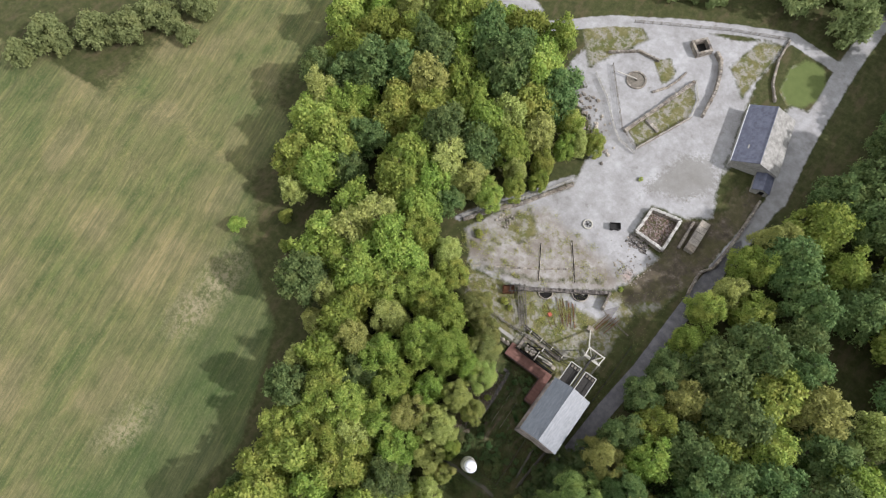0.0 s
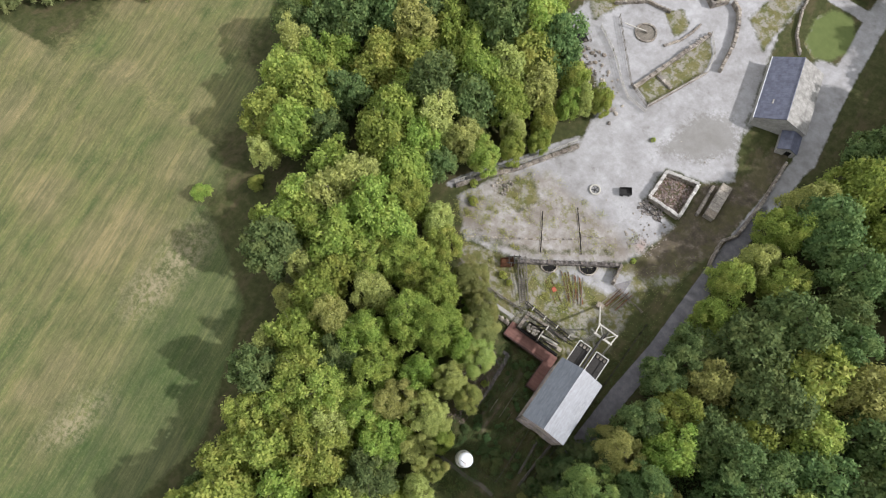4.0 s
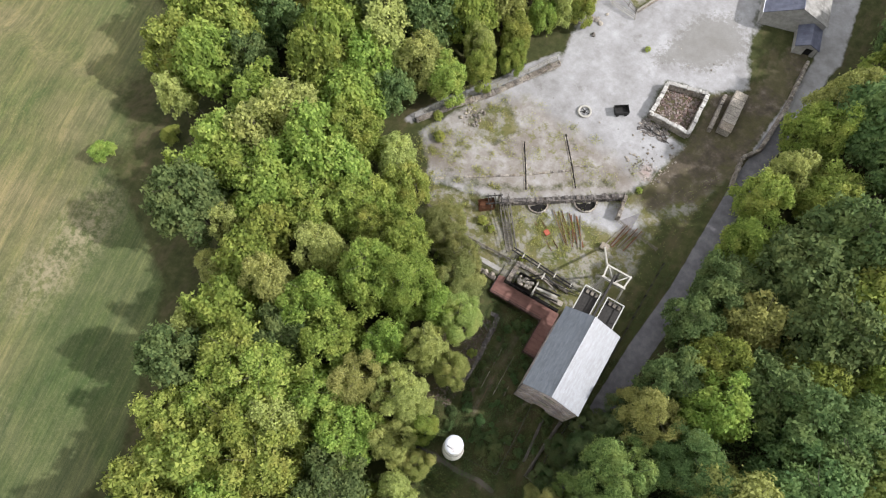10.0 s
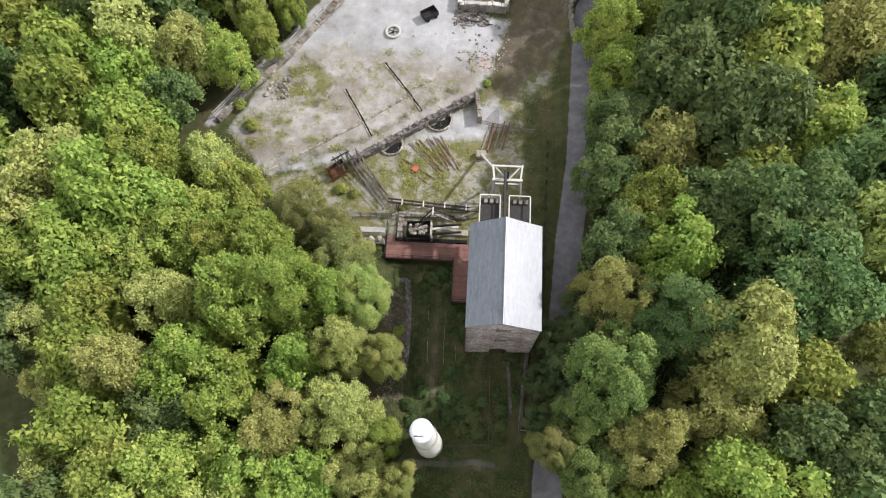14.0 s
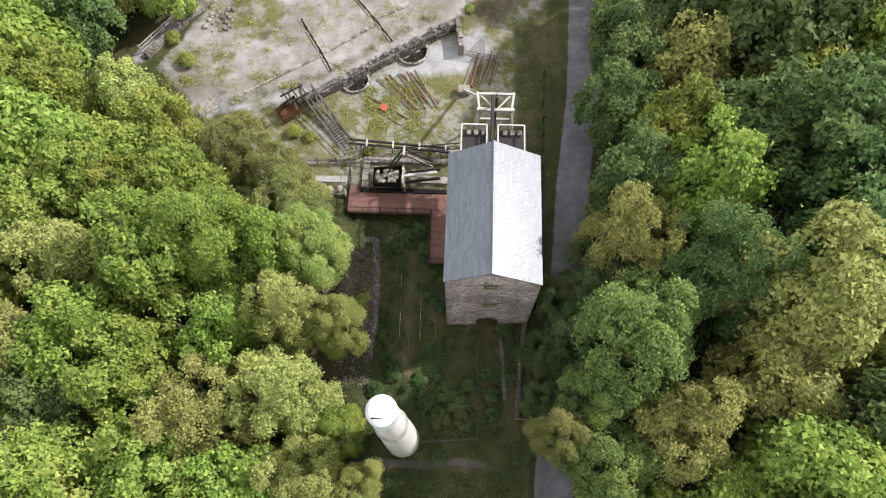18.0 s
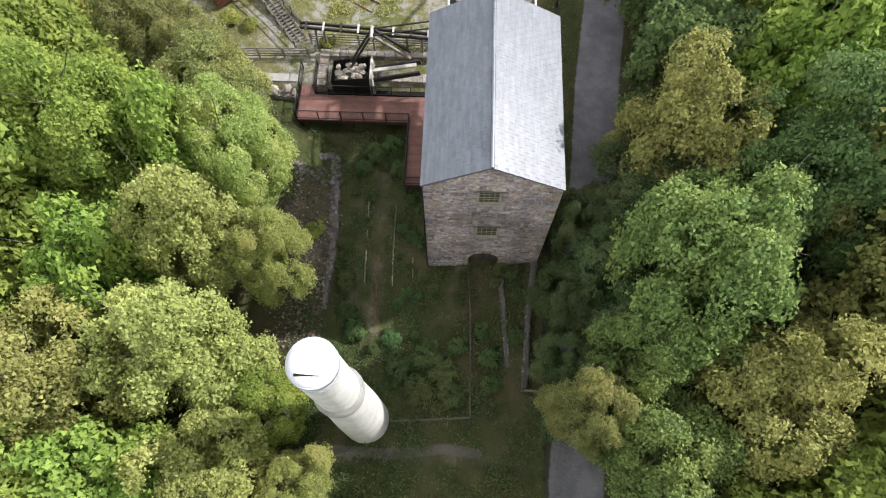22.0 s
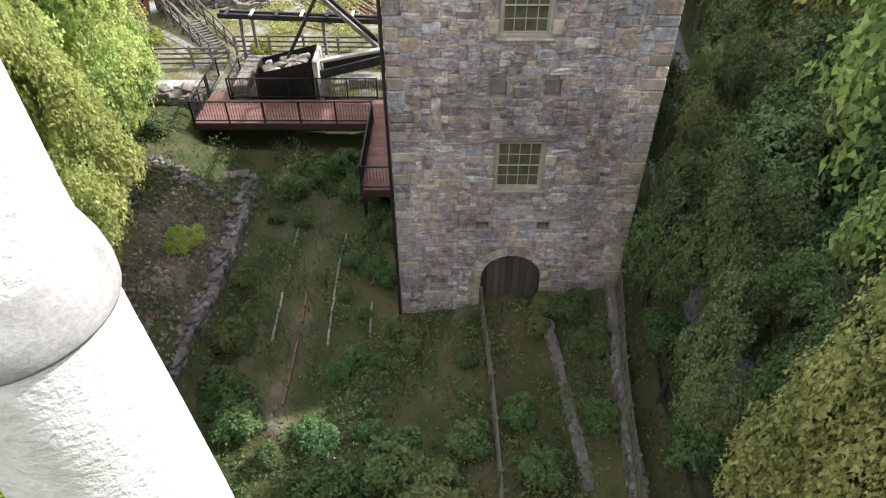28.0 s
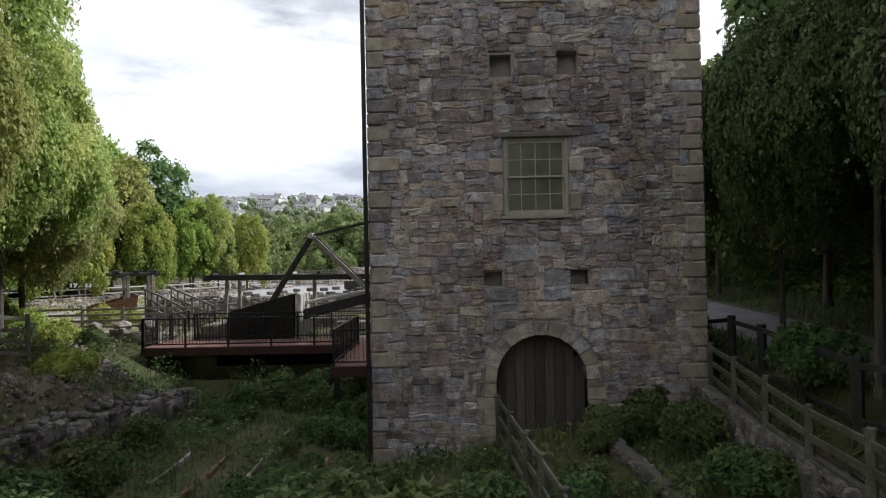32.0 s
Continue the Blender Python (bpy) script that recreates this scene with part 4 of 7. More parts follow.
sash(2.97, 4.42, 5.12, 6.86)
sash(2.9, 4.24, 9.93, 11.55)
door = new("door_1")
door.parent = house
door["label"] = "arched brown boarded door, closed"
for i in range(9):
    x0 = 2.72 + i * 2.0 / 9
    xm = x0 + 1.0 / 9
    top = spring + math.sqrt(max(0.02, 1 - (xm - cxd) ** 2))
    part("door_board", Mesh().box(x0 + .004, x0 + 2 / 9 - .004, 0.32 + rq.uniform(0, .012), 0.38, 0.2, top, 0.008), M_DOOR, door)
part("door_rail", Mesh().box(2.74, 4.7, 0.385, 0.42, 1.2, 1.35), M_DOOR, door)
part("drain_pipe", Mesh().tube((-0.09, -0.02, -0.4), (-0.09, -0.02, EAVE - 0.1), 0.05, n=8), M_IRON, house, "thin black downpipe")

# roof slopes of slates in courses
for s in (-1, 1):
    xe = -0.14 if s < 0 else HW + 0.1
    ze = EAVE - 0.05
    run, rise = abs(RX - xe), RIDGE - ze
    L = math.hypot(run, rise)
    ang = math.atan2(rise, run)
    # local frame: u along the ridge, v up the slope, n outwards
    V = Vector((-s * math.cos(ang), 0, math.sin(ang)))
    U = V.cross(Vector((s * math.sin(ang), 0, math.cos(ang))))
    N = U.cross(V) if U.cross(V).z > 0 else -U.cross(V)
    U = V.cross(N)
    o = Vector((xe, -0.12, ze)) if U.y > 0 else Vector((xe, HL + 0.12, ze))
    fr_m = Matrix((U, V, N)).transposed().to_4x4()
    fr_m.translation = o
    # both slopes share one slate; only sunlight makes the east one paler
    slope = part("roof_slope", Mesh().box(0, HL + 0.24, 0, L, -0.1, 0, 0, fr_m), M_SLATE_W, house,
                 "blue-grey slate roof slope" if s < 0 else "blue-grey slate roof slope on the sunny side")
    unit = Mesh().box(-0.5, 0.5, 0, 1, 0, 1).data("slate")
    unit.materials.append(M_SLATE_W)
    rest, cnt = Mesh(), 0
    rows, wdt = 14, 0.42
    for r in range(rows):
        v0 = L * r / rows
        ncol = int((HL + 0.24) / wdt)
        for cI in range(ncol + 1):
            u0 = (cI + (0.5 if r % 2 else 0)) * wdt
            u1 = min(u0 + wdt, HL + 0.24)
            if u1 - u0 < 0.06:
                continue
            m = fr_m @ Matrix.Translation(((u0 + u1) / 2, v0 + 0.01 + rq.uniform(-.006, .006), 0.004 + rq.uniform(0, .003))) @ Euler((-0.014, 0, rq.uniform(-.004, .004))).to_matrix().to_4x4() @ Matrix.Diagonal((u1 - u0 - 0.008, L / rows * 1.06, 0.014, 1)).to_4x4()
            yw = (m @ Vector((0, 0, 0))).y
            if cnt < 300 and yw < 7.0:
                ob = new("slate", unit)
                ob.parent = slope
                ob.matrix_basis = m
                cnt += 1
            else:
                rest.add([m @ Vector(q) for q in ((-.5, 0, 0), (.5, 0, 0), (.5, 1, 0), (-.5, 1, 0), (-.5, 0, 1), (.5, 0, 1), (.5, 1, 1), (-.5, 1, 1))],
                         [(0, 3, 2, 1), (4, 5, 6, 7), (0, 1, 5, 4), (1, 2, 6, 5), (3, 0, 4, 7), (2, 3, 7, 6)])
    part("slating", rest, M_SLATE_W, slope)["kind"] = "stuff"
ridge = Mesh()
for i in range(22):
    y0 = -0.12 + i * (HL + 0.24) / 22
    ridge.tube((RX, y0 + .005, RIDGE - 0.02), (RX, y0 + (HL + 0.24) / 22 - .005, RIDGE - 0.02), 0.11, n=8)
part("ridge_tiles", ridge, M_SLATE_W, house)

# ---- chimney ----
CX, CY = -3.46, -10.76
chim = thing("chimney", "round white limewashed stone chimney with a raised band", "chimney", Matrix.Translation((CX, CY, 0)))
part("lower_shaft", Mesh().lathe([(1.5, -0.8), (1.47, 0.4), (1.43, 3.0), (1.36, 6.0), (1.26, 8.6), (1.17, 10.6), (1.13, 11.7)], 56), M_RENDER, chim, smooth=True)
part("band", Mesh().lathe([(1.1, 11.43), (1.21, 11.45), (1.235, 11.52), (1.24, 11.75), (1.2, 12.0), (1.12, 12.25), (1.02, 12.5)], 56), M_BAND, chim, "projecting grey-stained rounded band", smooth=True)
part("upper_shaft", Mesh().lathe([(1.08, 12.1), (1.05, 12.8), (1.03, 15.0), (1.0, 17.0), (0.97, 18.1), (0.99, 18.15), (0.99, 18.4)], 56), M_RENDER, chim, smooth=True)
part("cap", Mesh().lathe([(0.955, 18.42), (0.93, 18.52), (0.66, 18.62), (0.35, 18.66), (0.001, 18.68)], 56), M_CAP, chim, "pale sheeted cap, split on one side", smooth=True)
part("cap_rim", Mesh().lathe([(0.99, 18.12), (1.015, 18.14), (1.02, 18.4), (1.0, 18.46), (0.95, 18.44)], 56), M_CAPRIM, chim, "bluish grey folded rim", smooth=True)
slit = Mesh()
slit.add([(-0.6, -0.46, 18.5), (-0.6, -0.56, 18.5), (0.42, -0.52, 18.5), (-0.6, -0.46, 18.655), (-0.6, -0.56, 18.645), (0.42, -0.52, 18.66)], [(2, 1, 0), (3, 4, 5), (0, 1, 4, 3), (1, 2, 5, 4), (2, 0, 3, 5)])
part("cap_slot", slit, M_BLACK, chim, "dark wedge-shaped slit in the cap")
for k, pts in enumerate(([(-0.12, -0.55), (0.44, -0.53), (0.42, -0.76), (0.02, -0.74)], [(-0.55, -0.44), (0.36, -0.5), (0.34, -0.36), (0.1, -0.3), (-0.2, -0.38)])):
    n = len(pts)
    flap = Mesh().add([(x, y, 18.5) for x, y in pts] + [(x, y, 18.70 - 0.16 * math.hypot(x, y) ** 2) for x, y in pts], [tuple(range(n - 1, -1, -1)), tuple(range(n, 2 * n))] + [(a, (a + 1) % n, n + (a + 1) % n, n + a) for a in range(n)])
    part("cap_flap", flap, M_CAPFLAP, chim, "dull pinkish grey flap of sheet")
for z, tip in ((17.93, 0.05), (17.72, -0.08)):
    hoop = Mesh()
    ring_ = [((1.0 + .012) * math.cos(a), (1.0 + .012) * math.sin(a), z + tip * math.cos(a + 1.0)) for a in [math.pi * 2 * q / 28 for q in range(28)]]
    for p, q in zip(ring_, ring_[1:] + ring_[:1]):
        hoop.tube(p, q, 0.012, n=5)
    part("strap", hoop, M_CAPRIM, chim)

# ---- fences, walls and the mine yard ----
RS = random.Random(77)


def fence(pts, h=1.2, rails=3, gap=1.8, material=None, label="weathered timber post and rail fence", pw=0.11, z=None):
    """A post and rail fence along a line, following the ground."""
    material = material or M_WOOD
    e = thing("fence", label, "fence")
    for (ax, ay), (bx, by) in zip(pts, pts[1:]):
        L = math.hypot(bx - ax, by - ay)
        n = max(1, round(L / gap))
        tops = []
        for i in range(n + 1):
            x, y = ax + (bx - ax) * i / n, ay + (by - ay) * i / n
            g = gz(x, y) if z is None else z
            lean = RS.uniform(-.02, .02)
            part("post", Mesh().beam((x, y, g - 0.25), (x + lean, y + lean, g + h * RS.uniform(1.0, 1.06)), pw, pw, 0.012), material, e)
            tops.append((x, y, g))
        for a, b in zip(tops, tops[1:]):
            for k in range(rails):
                t = h * (0.92 - k * 0.75 / max(1, rails - 1) * 0.95) if rails > 1 else h * 0.9
                part("rail", Mesh().beam((a[0], a[1], a[2] + t + RS.uniform(-.02, .02)), (b[0], b[1], b[2] + t + RS.uniform(-.02, .02)), 0.04, 0.1, 0.006), material, e)
    return e


def rubble_wall(name, pts, h, thick, label, hs=(0.16, 0.34), z=None, material=None, coping=True, inner=None, cap=None):
    """A dry stone wall: a core with stones on both faces and rough cap stones."""
    material = material or M_OLDSTONE
    e = thing(name, label, "stone wall")
    g = random.Random(len(label) * 7 + int(abs(pts[0][0]) * 10))
    for (ax, ay), (bx, by) in zip(pts, pts[1:]):
        L = math.hypot(bx - ax, by - ay)
        if L < 0.2:
            continue
        ang = math.atan2(by - ay, bx - ax)
        zb = min(gz(ax + (bx - ax) * t, ay + (by - ay) * t) for t in (0, .5, 1)) - 0.3 if z is None else z - 0.3
        zt = (max(gz(ax, ay), gz(bx, by)) if z is None else z) + h
        m = Matrix.Translation((ax, ay, 0)) @ Euler((0, 0, ang)).to_matrix().to_4x4()
        part("wall_core", Mesh().box(0.02, L - 0.02, -thick / 2 + .04, thick / 2 - .04, zb, zt - 0.06, 0, m), inner or M_MORTAR, e)
        for sgn in (-1, 1):
            face = m @ Matrix.Translation((0 if sgn < 0 else L, sgn * thick / 2 - sgn * 0.03, 0)) @ Euler((0, 0, 0 if sgn < 0 else math.pi)).to_matrix().to_4x4()
            st = courses(0, L, zb + 0.1, zt - 0.05, [], g.randrange(9999), *hs)
            rest = Mesh()
            for a, b, c, d in st:
                mm = face @ Matrix.Translation(((a + b) / 2, 0, (c + d) / 2)) @ Matrix.Diagonal((b - a - .01, 0.07 * g.uniform(.6, 1.5), d - c - .01, 1))
                v, f = STONE_SHAPES[g.randrange(len(STONE_SHAPES))]
                rest.add([mm @ Vector(p) for p in v], f)
            part("stonework", rest, material, e)["kind"] = "stuff"
        if coping:
            u = 0.0
            while u < L - 0.05:
                w = min(g.uniform(0.25, 0.6), L - u)
                if L - u - w < 0.15:
                    w = L - u
                hh2 = g.uniform(0.08, 0.17)
                part("cap_stone", Mesh().box(u + .01, u + w - .01, -thick / 2 + g.uniform(-.05, .05), thick / 2 + g.uniform(-.05, .05), zt - 0.07, zt + hh2, 0.03,
                                             m @ Euler((g.uniform(-.03, .03), g.uniform(-.03, .03), 0)).to_matrix().to_4x4()), cap or material, e)
                u += w
    return e


def rock_mesh(seed, s=1.0):
    g = random.Random(seed)
    bm = bmesh.new()
    bmesh.ops.create_icosphere(bm, subdivisions=1, radius=0.5 * s)
    ax = [g.uniform(.7, 1.2), g.uniform(.6, 1.0), g.uniform(.45, .75)]
    for v in bm.verts:
        k = g.uniform(0.8, 1.18)
        v.co = Vector((v.co.x * ax[0] * k, v.co.y * ax[1] * k, v.co.z * ax[2] * k))
    me = bpy.data.meshes.new("rock")
    bm.to_mesh(me)
    bm.free()
    me.materials.append(M_OLDSTONE)
    return me


ROCKS = [rock_mesh(i) for i in range(6)]


def rock(x, y, s, label="loose grey boulder on the gravel", group="boulders", z=None):
    o = new("boulder", ROCKS[RS.randrange(6)])
    o.matrix_basis = Matrix.Translation((x, y, (gz(x, y) if z is None else z) + 0.12 * s)) @ Euler((RS.uniform(-.3, .3), RS.uniform(-.3, .3), RS.uniform(0, 6.28))).to_matrix().to_4x4() @ Matrix.Diagonal((s, s, s, 1))
    return tagged(o, label, "rock", group)


# loading wall with two ore bays at its foot
LW0, LW1 = (-15.8, 23.3), (-0.1, 33.9)
rubble_wall("loading_wall", [LW0, LW1], 1.05, 0.6, "long retaining wall of dark rubble stone with pale coping", hs=(0.11, 0.2), material=M_DARKRUBBLE, inner=M_DARKSTONE)
rubble_wall("return_wall", [LW1, (0.5, 30.2)], 1.2, 0.5, "short return wall of rubble stone")
wu = (Vector((*LW1, 0)) - Vector((*LW0, 0))).normalized()
wn_ = Vector((wu.y, -wu.x, 0))
for k, (a, b) in enumerate(((4.2, 7.4), (11.2, 14.8))):
    c = Vector((*LW0, 0)) + wu * ((a + b) / 2) + wn_ * 0.3
    hop = thing("ore_bay", "dark half-round stone ore bay against the wall", "ore bay", Matrix.Translation((c.x, c.y, gz(c.x + wn_.x, c.y + wn_.y) - 0.05)) @ Euler((0, 0, math.atan2(wu.y, wu.x))).to_matrix().to_4x4(), "ore bays")
    r = (b - a) / 2
    for i in range(9):
        t0, t1 = math.pi + math.pi * i / 9, math.pi + math.pi * (i + 1) / 9
        m = Mesh()
        p = [(rr * math.cos(t), rr * 0.95 * math.sin(t)) for rr, t in ((r - .22, t0 + .02), (r, t0 + .02), (r, t1 - .02), (r - .22, t1 - .02))]
        hz = 0.42 + RS.uniform(-.06, .06)
        m.add([(x, y, -0.2) for x, y in p] + [(x, y, hz) for x, y in p], [(3, 2, 1, 0), (4, 5, 6, 7), (0, 1, 5, 4), (1, 2, 6, 5), (2, 3, 7, 6), (3, 0, 4, 7)])
        part("kerb_stone", m, M_OLDSTONE, hop)
    n = 14
    m = Mesh().add([(0, 0, 0.1)] + [((r - .2) * math.cos(math.pi + math.pi * i / n), (r - .2) * .95 * math.sin(math.pi + math.pi * i / n), 0.08) for i in range(n + 1)], [(0, i + 1, i + 2) for i in range(n)])
    part("bay_floor", m, M_BLACK, hop, "near-black bay floor")

# stone gutters and kerbs in the yard
for nm, pts, w in (("stone_gutter", [(-12.8, 38.8), (-9.2, 34.2), (-7.2, 31.4)], 0.42), ("stone_gutter", [(-17.7, 34.3), (-15.0, 29.9), (-13.5, 27.3)], 0.42),
                   ("stone_kerb", [(-9.2, 34.6), (-6.2, 36.2)], 0.3), ("stone_kerb", [(-26.3, 21.8), (-15.0, 29.3)], 0.35), ("stone_kerb", [(-14.4, 29.8), (-9.3, 33.6)], 0.35)):
    e = thing(nm, "sunken dark gutter edged with stone" if "gutter" in nm else "line of flat kerb stones in the gravel", "gutter" if "gutter" in nm else "kerb", group=nm + "s")
    for (ax, ay), (bx, by) in zip(pts, pts[1:]):
        L = math.hypot(bx - ax, by - ay)
        d = ((bx - ax) / L, (by - ay) / L)
        if "gutter" in nm:
            part("channel", Mesh().beam((ax, ay, gz(ax, ay) + 0.03), (bx, by, gz(bx, by) + 0.03), w * 0.55, 0.05), M_BLACK, e, "near-black channel")
        u = 0
        while u < L:
            wl_ = min(RS.uniform(0.35, 0.8), L - u)
            for s in ((-1, 1) if "gutter" in nm else (0,)):
                o = s * w * 0.42
                a = (ax + d[0] * (u + .02) - d[1] * o, ay + d[1] * (u + .02) + d[0] * o)
                b = (ax + d[0] * (u + wl_ - .02) - d[1] * o, ay + d[1] * (u + wl_ - .02) + d[0] * o)
                if RS.random() < 0.85:
                    part("kerb_stone", Mesh().beam((*a, gz(*a) + 0.04), (*b, gz(*b) + 0.04), 0.16 if s else w, 0.18, 0.03), M_OLDSTONE, e)
            u += wl_

# yard edge: low retaining wall and bleached fence under the trees
rubble_wall("yard_wall", [(-34, 28.6), (-30, 34.4), (-26.6, 38.4), (-22.5, 45), (-19.6, 49.6)], 0.45, 0.7, "low pale stone wall along the edge of the yard", hs=(0.18, 0.36))
fence([(-34.6, 29.2), (-30.6, 35.0), (-27.2, 39.2), (-23.2, 45.6), (-20.4, 50.2)], 1.25, 3, 2.0, M_PALEWOOD, "bleached grey post and rail fence beside the wood")
for i in range(34):
    rock(RS.uniform(-28.4, -25), RS.uniform(32.2, 35.6), RS.uniform(.35, .8), "rough pale stone in a heap by the wall", "stone heap")
for i in range(84):
    t = RS.random()
    rock(-31 + 13 * t + RS.gauss(0, 1.6), 69 - 9.5 * t + RS.gauss(0, 1.8), RS.uniform(.45, 1.15))
for i in range(26):
    rock(RS.uniform(-24, 0), RS.uniform(36, 44) if RS.random() < .5 else RS.uniform(28, 34) + 0, RS.uniform(.12, .3), "small loose stone on the gravel", "small stones")
for i in range(64):
    rock(RS.uniform(-4.0, 5.0), RS.uniform(37.5, 47), RS.uniform(.15, .6), "broken stone in a rubble heap", "rubble heap")
for i in range(14):
    rock(RS.uniform(-6, 3), RS.uniform(58, 66), RS.uniform(.15, .35), "small loose stone on the gravel", "small stones")

# square roofless ruin and the walls beside it
ruin = [(-3.0, 54.6), (3.2, 56.0), (3.5, 48.0), (-3.0, 48.3)]
rubble_wall("ruined_room", ruin + [ruin[0]], 1.25, 0.6, "roofless square stone ruin with pale wall tops", hs=(0.2, 0.4), z=1.2, cap=M_LIMETOP)
RUIN = random.Random(31)


def rubble_patch(name, label, n, x0, x1, y0, y1, size, material):
    """Loose stones lying on a patch of ground, too many to count."""
    m = Mesh()
    for i in range(n):
        x, y, q = RUIN.uniform(x0, x1), RUIN.uniform(y0, y1), RUIN.uniform(0.4, 1.0) * size
        turn = Euler((RUIN.uniform(-.6, .6), RUIN.uniform(-.6, .6), RUIN.uniform(0, 6.28))).to_matrix().to_4x4()
        m.box(-q, q, -q * .75, q * .75, -q * .45, q * .45, q * .3, Matrix.Translation((x, y, gz(x, y) + q * .2)) @ turn)
    tagged(part(name, m, material), label, "rubble", kind="stuff")


rubble_patch("floor_rubble", "fallen red-brown rubble covering the floor of the ruin", 420, -2.6, 2.9, 48.7, 55.0, 0.24, M_SCREE)
rubble_patch("wall_debris", "dark heap of fallen stone outside the ruin", 170, -3.6, 1.2, 45.4, 47.8, 0.28, M_DARKRUBBLE)
rubble_patch("pink_rubble", "pinkish broken stone spread on the ground", 110, -1.6, 3.4, 37.8, 41.2, 0.16, M_OLDSTONE)
for i in range(9):
    x, y, a = RUIN.uniform(-3.2, 0.4), RUIN.uniform(45.6, 47.4), RUIN.uniform(-.5, .9)
    b = (x + 1.1 * math.cos(a) * RUIN.uniform(.7, 1.5), y - 1.1 * math.sin(a))
    tagged(part("timber_length", Mesh().beam((x, y, gz(x, y) + .28), (*b, gz(*b) + .2), .12, .12, .02), M_DARKWOOD), "dark broken timber on the heap beside the ruin", "timber", "broken timbers")
rubble_wall("ruined_wall", [(5.6, 57.4), (6.0, 50.6)], 1.2, 0.5, "narrow ruined stone wall", hs=(0.2, 0.4), z=1.15)
slab = thing("engine_bed", "long grey stone engine bed with a flat top", "engine bed", Matrix.Translation((7.8, 55, 1.7)) @ Euler((0, 0, 0.04)).to_matrix().to_4x4())
part("base", Mesh().box(-0.95, 0.95, -3.9, 3.6, -0.4, 1.0, 0.06), M_OLDSTONE, slab)
for i in range(5):
    part("top_slab", Mesh().box(-1.02, 1.02, -3.95 + i * 1.52, -3.95 + i * 1.52 + 1.48, 1.0, 1.2, 0.05), M_OLDSTONE, slab)
rubble_wall("path_wall", [(12.6, 43.0), (12.2, 48.4), (14.0, 51.0), (14.7, 60.5), (14.5, 70)], 0.9, 0.45, "dark mossy stone wall beside the path", hs=(0.2, 0.4))

# mine wagon, old pulley ring and timber on the ground
wag = thing("mine_wagon", "small black iron mine wagon standing on the gravel", "wagon", Matrix.Translation((-7.2, 46.7, gz(-7.2, 46.7))) @ Euler((0, 0, 0.6)).to_matrix().to_4x4())
for q in ((-1.1, -1.04, -.7, .7), (1.04, 1.1, -.7, .7), (-1.04, 1.04, -.7, -.64), (-1.04, 1.04, .64, .7)):
    part("side_panel", Mesh().box(q[0], q[1], q[2], q[3], 0.35, 1.1), M_IRON, wag)
part("wagon_floor", Mesh().box(-1.04, 1.04, -.64, .64, 0.35, 0.42), M_IRON, wag)
for x in (-.65, .65):
    part("axle", Mesh().tube((x, -.75, .24), (x, .75, .24), .04), M_IRON, wag)
    for y in (-.72, .72):
        part("wheel", Mesh().tube((x, y - .05, .24), (x, y + .05, .24), .24, n=18), M_IRON, wag)
ringw = thing("pulley_wheel", "pale worn pulley rim lying flat on the gravel", "wheel", Matrix.Translation((-12.1, 43.8, gz(-12.1, 43.8))))
part("rim", Mesh().lathe([(1.0, 0), (1.12, .12), (1.12, .3), (.95, .34), (.8, .3), (.78, .1), (.84, 0)], 28), M_PALEWOOD, ringw, smooth=True)
part("hub", Mesh().lathe([(.001, .3), (.16, .3), (.18, 0)], 14), M_IRON, ringw)
for i in range(5):
    a = i * 2 * math.pi / 5
    part("spoke", Mesh().beam((.15 * math.cos(a), .15 * math.sin(a), .18), (.82 * math.cos(a), .82 * math.sin(a), .18), .1, .1, .02), M_IRON, ringw)
for i in range(13):
    u = i / 12
    a = Vector((-8.6 + 4.3 * u + RS.uniform(-.3, .3), 26.6 + 1.4 * u + RS.uniform(-.3, .3), 0))
    d = Vector((4.4 - 1.6 * u + RS.uniform(-.5, .5), -4.4 - 0.2 * u + RS.uniform(-.5, .5), 0)) * RS.uniform(.75, 1.05)
    b = a + d
    o = part("timber_length", Mesh().beam((a.x, a.y, gz(a.x, a.y) + .09), (b.x, b.y, gz(b.x, b.y) + .09), .14, .14, .02), M_RUST if i % 3 else M_WOOD)
    tagged(o, "rusty old rail or timber lying in the grass", "timber", "timber lengths")
for i in range(9):
    a = Vector((1.9 + i * .36 + RS.uniform(-.1, .1), 30.2 + RS.uniform(-.4, .4), 0))
    b = a + Vector((-1.0 + RS.uniform(-.2, .3), -3.9 + RS.uniform(-.5, .5), 0))
    o = part("timber_length", Mesh().beam((a.x, a.y, gz(a.x, a.y) + .09), (b.x, b.y, gz(b.x, b.y) + .09), .16, .16, .02), M_RUST if i % 2 else M_WOOD)
    tagged(o, "long brown timber laid beside the others on grass", "timber", "timber lengths")
cart = thing("rail_trolley", "small bright red trolley on old rails in the grass", "trolley", Matrix.Translation((-7.5, 22.9, gz(-7.5, 22.9))) @ Euler((0, 0, -0.5)).to_matrix().to_4x4())
part("body", Mesh().box(-.42, .42, -.38, .38, .16, .38, .04), M_REDPAINT, cart)
for x in (-.3, .3):
    for y in (-.36, .36):
        part("wheel", Mesh().tube((x, y - .04, .12), (x, y + .04, .12), .12, n=12), M_IRON, cart)
for s in (-1, 1):
    o = part("rail", Mesh().beam((-9.6 + .25 * s, 24.0 + .45 * s, gz(-9.6, 24) + .06), (-5.2 + .25 * s, 21.2 + .45 * s, gz(-5.2, 21.2) + .06), .07, .1), M_RUST)
    tagged(o, "rusty narrow gauge rail in rough grass", "rail", "trolley rails")
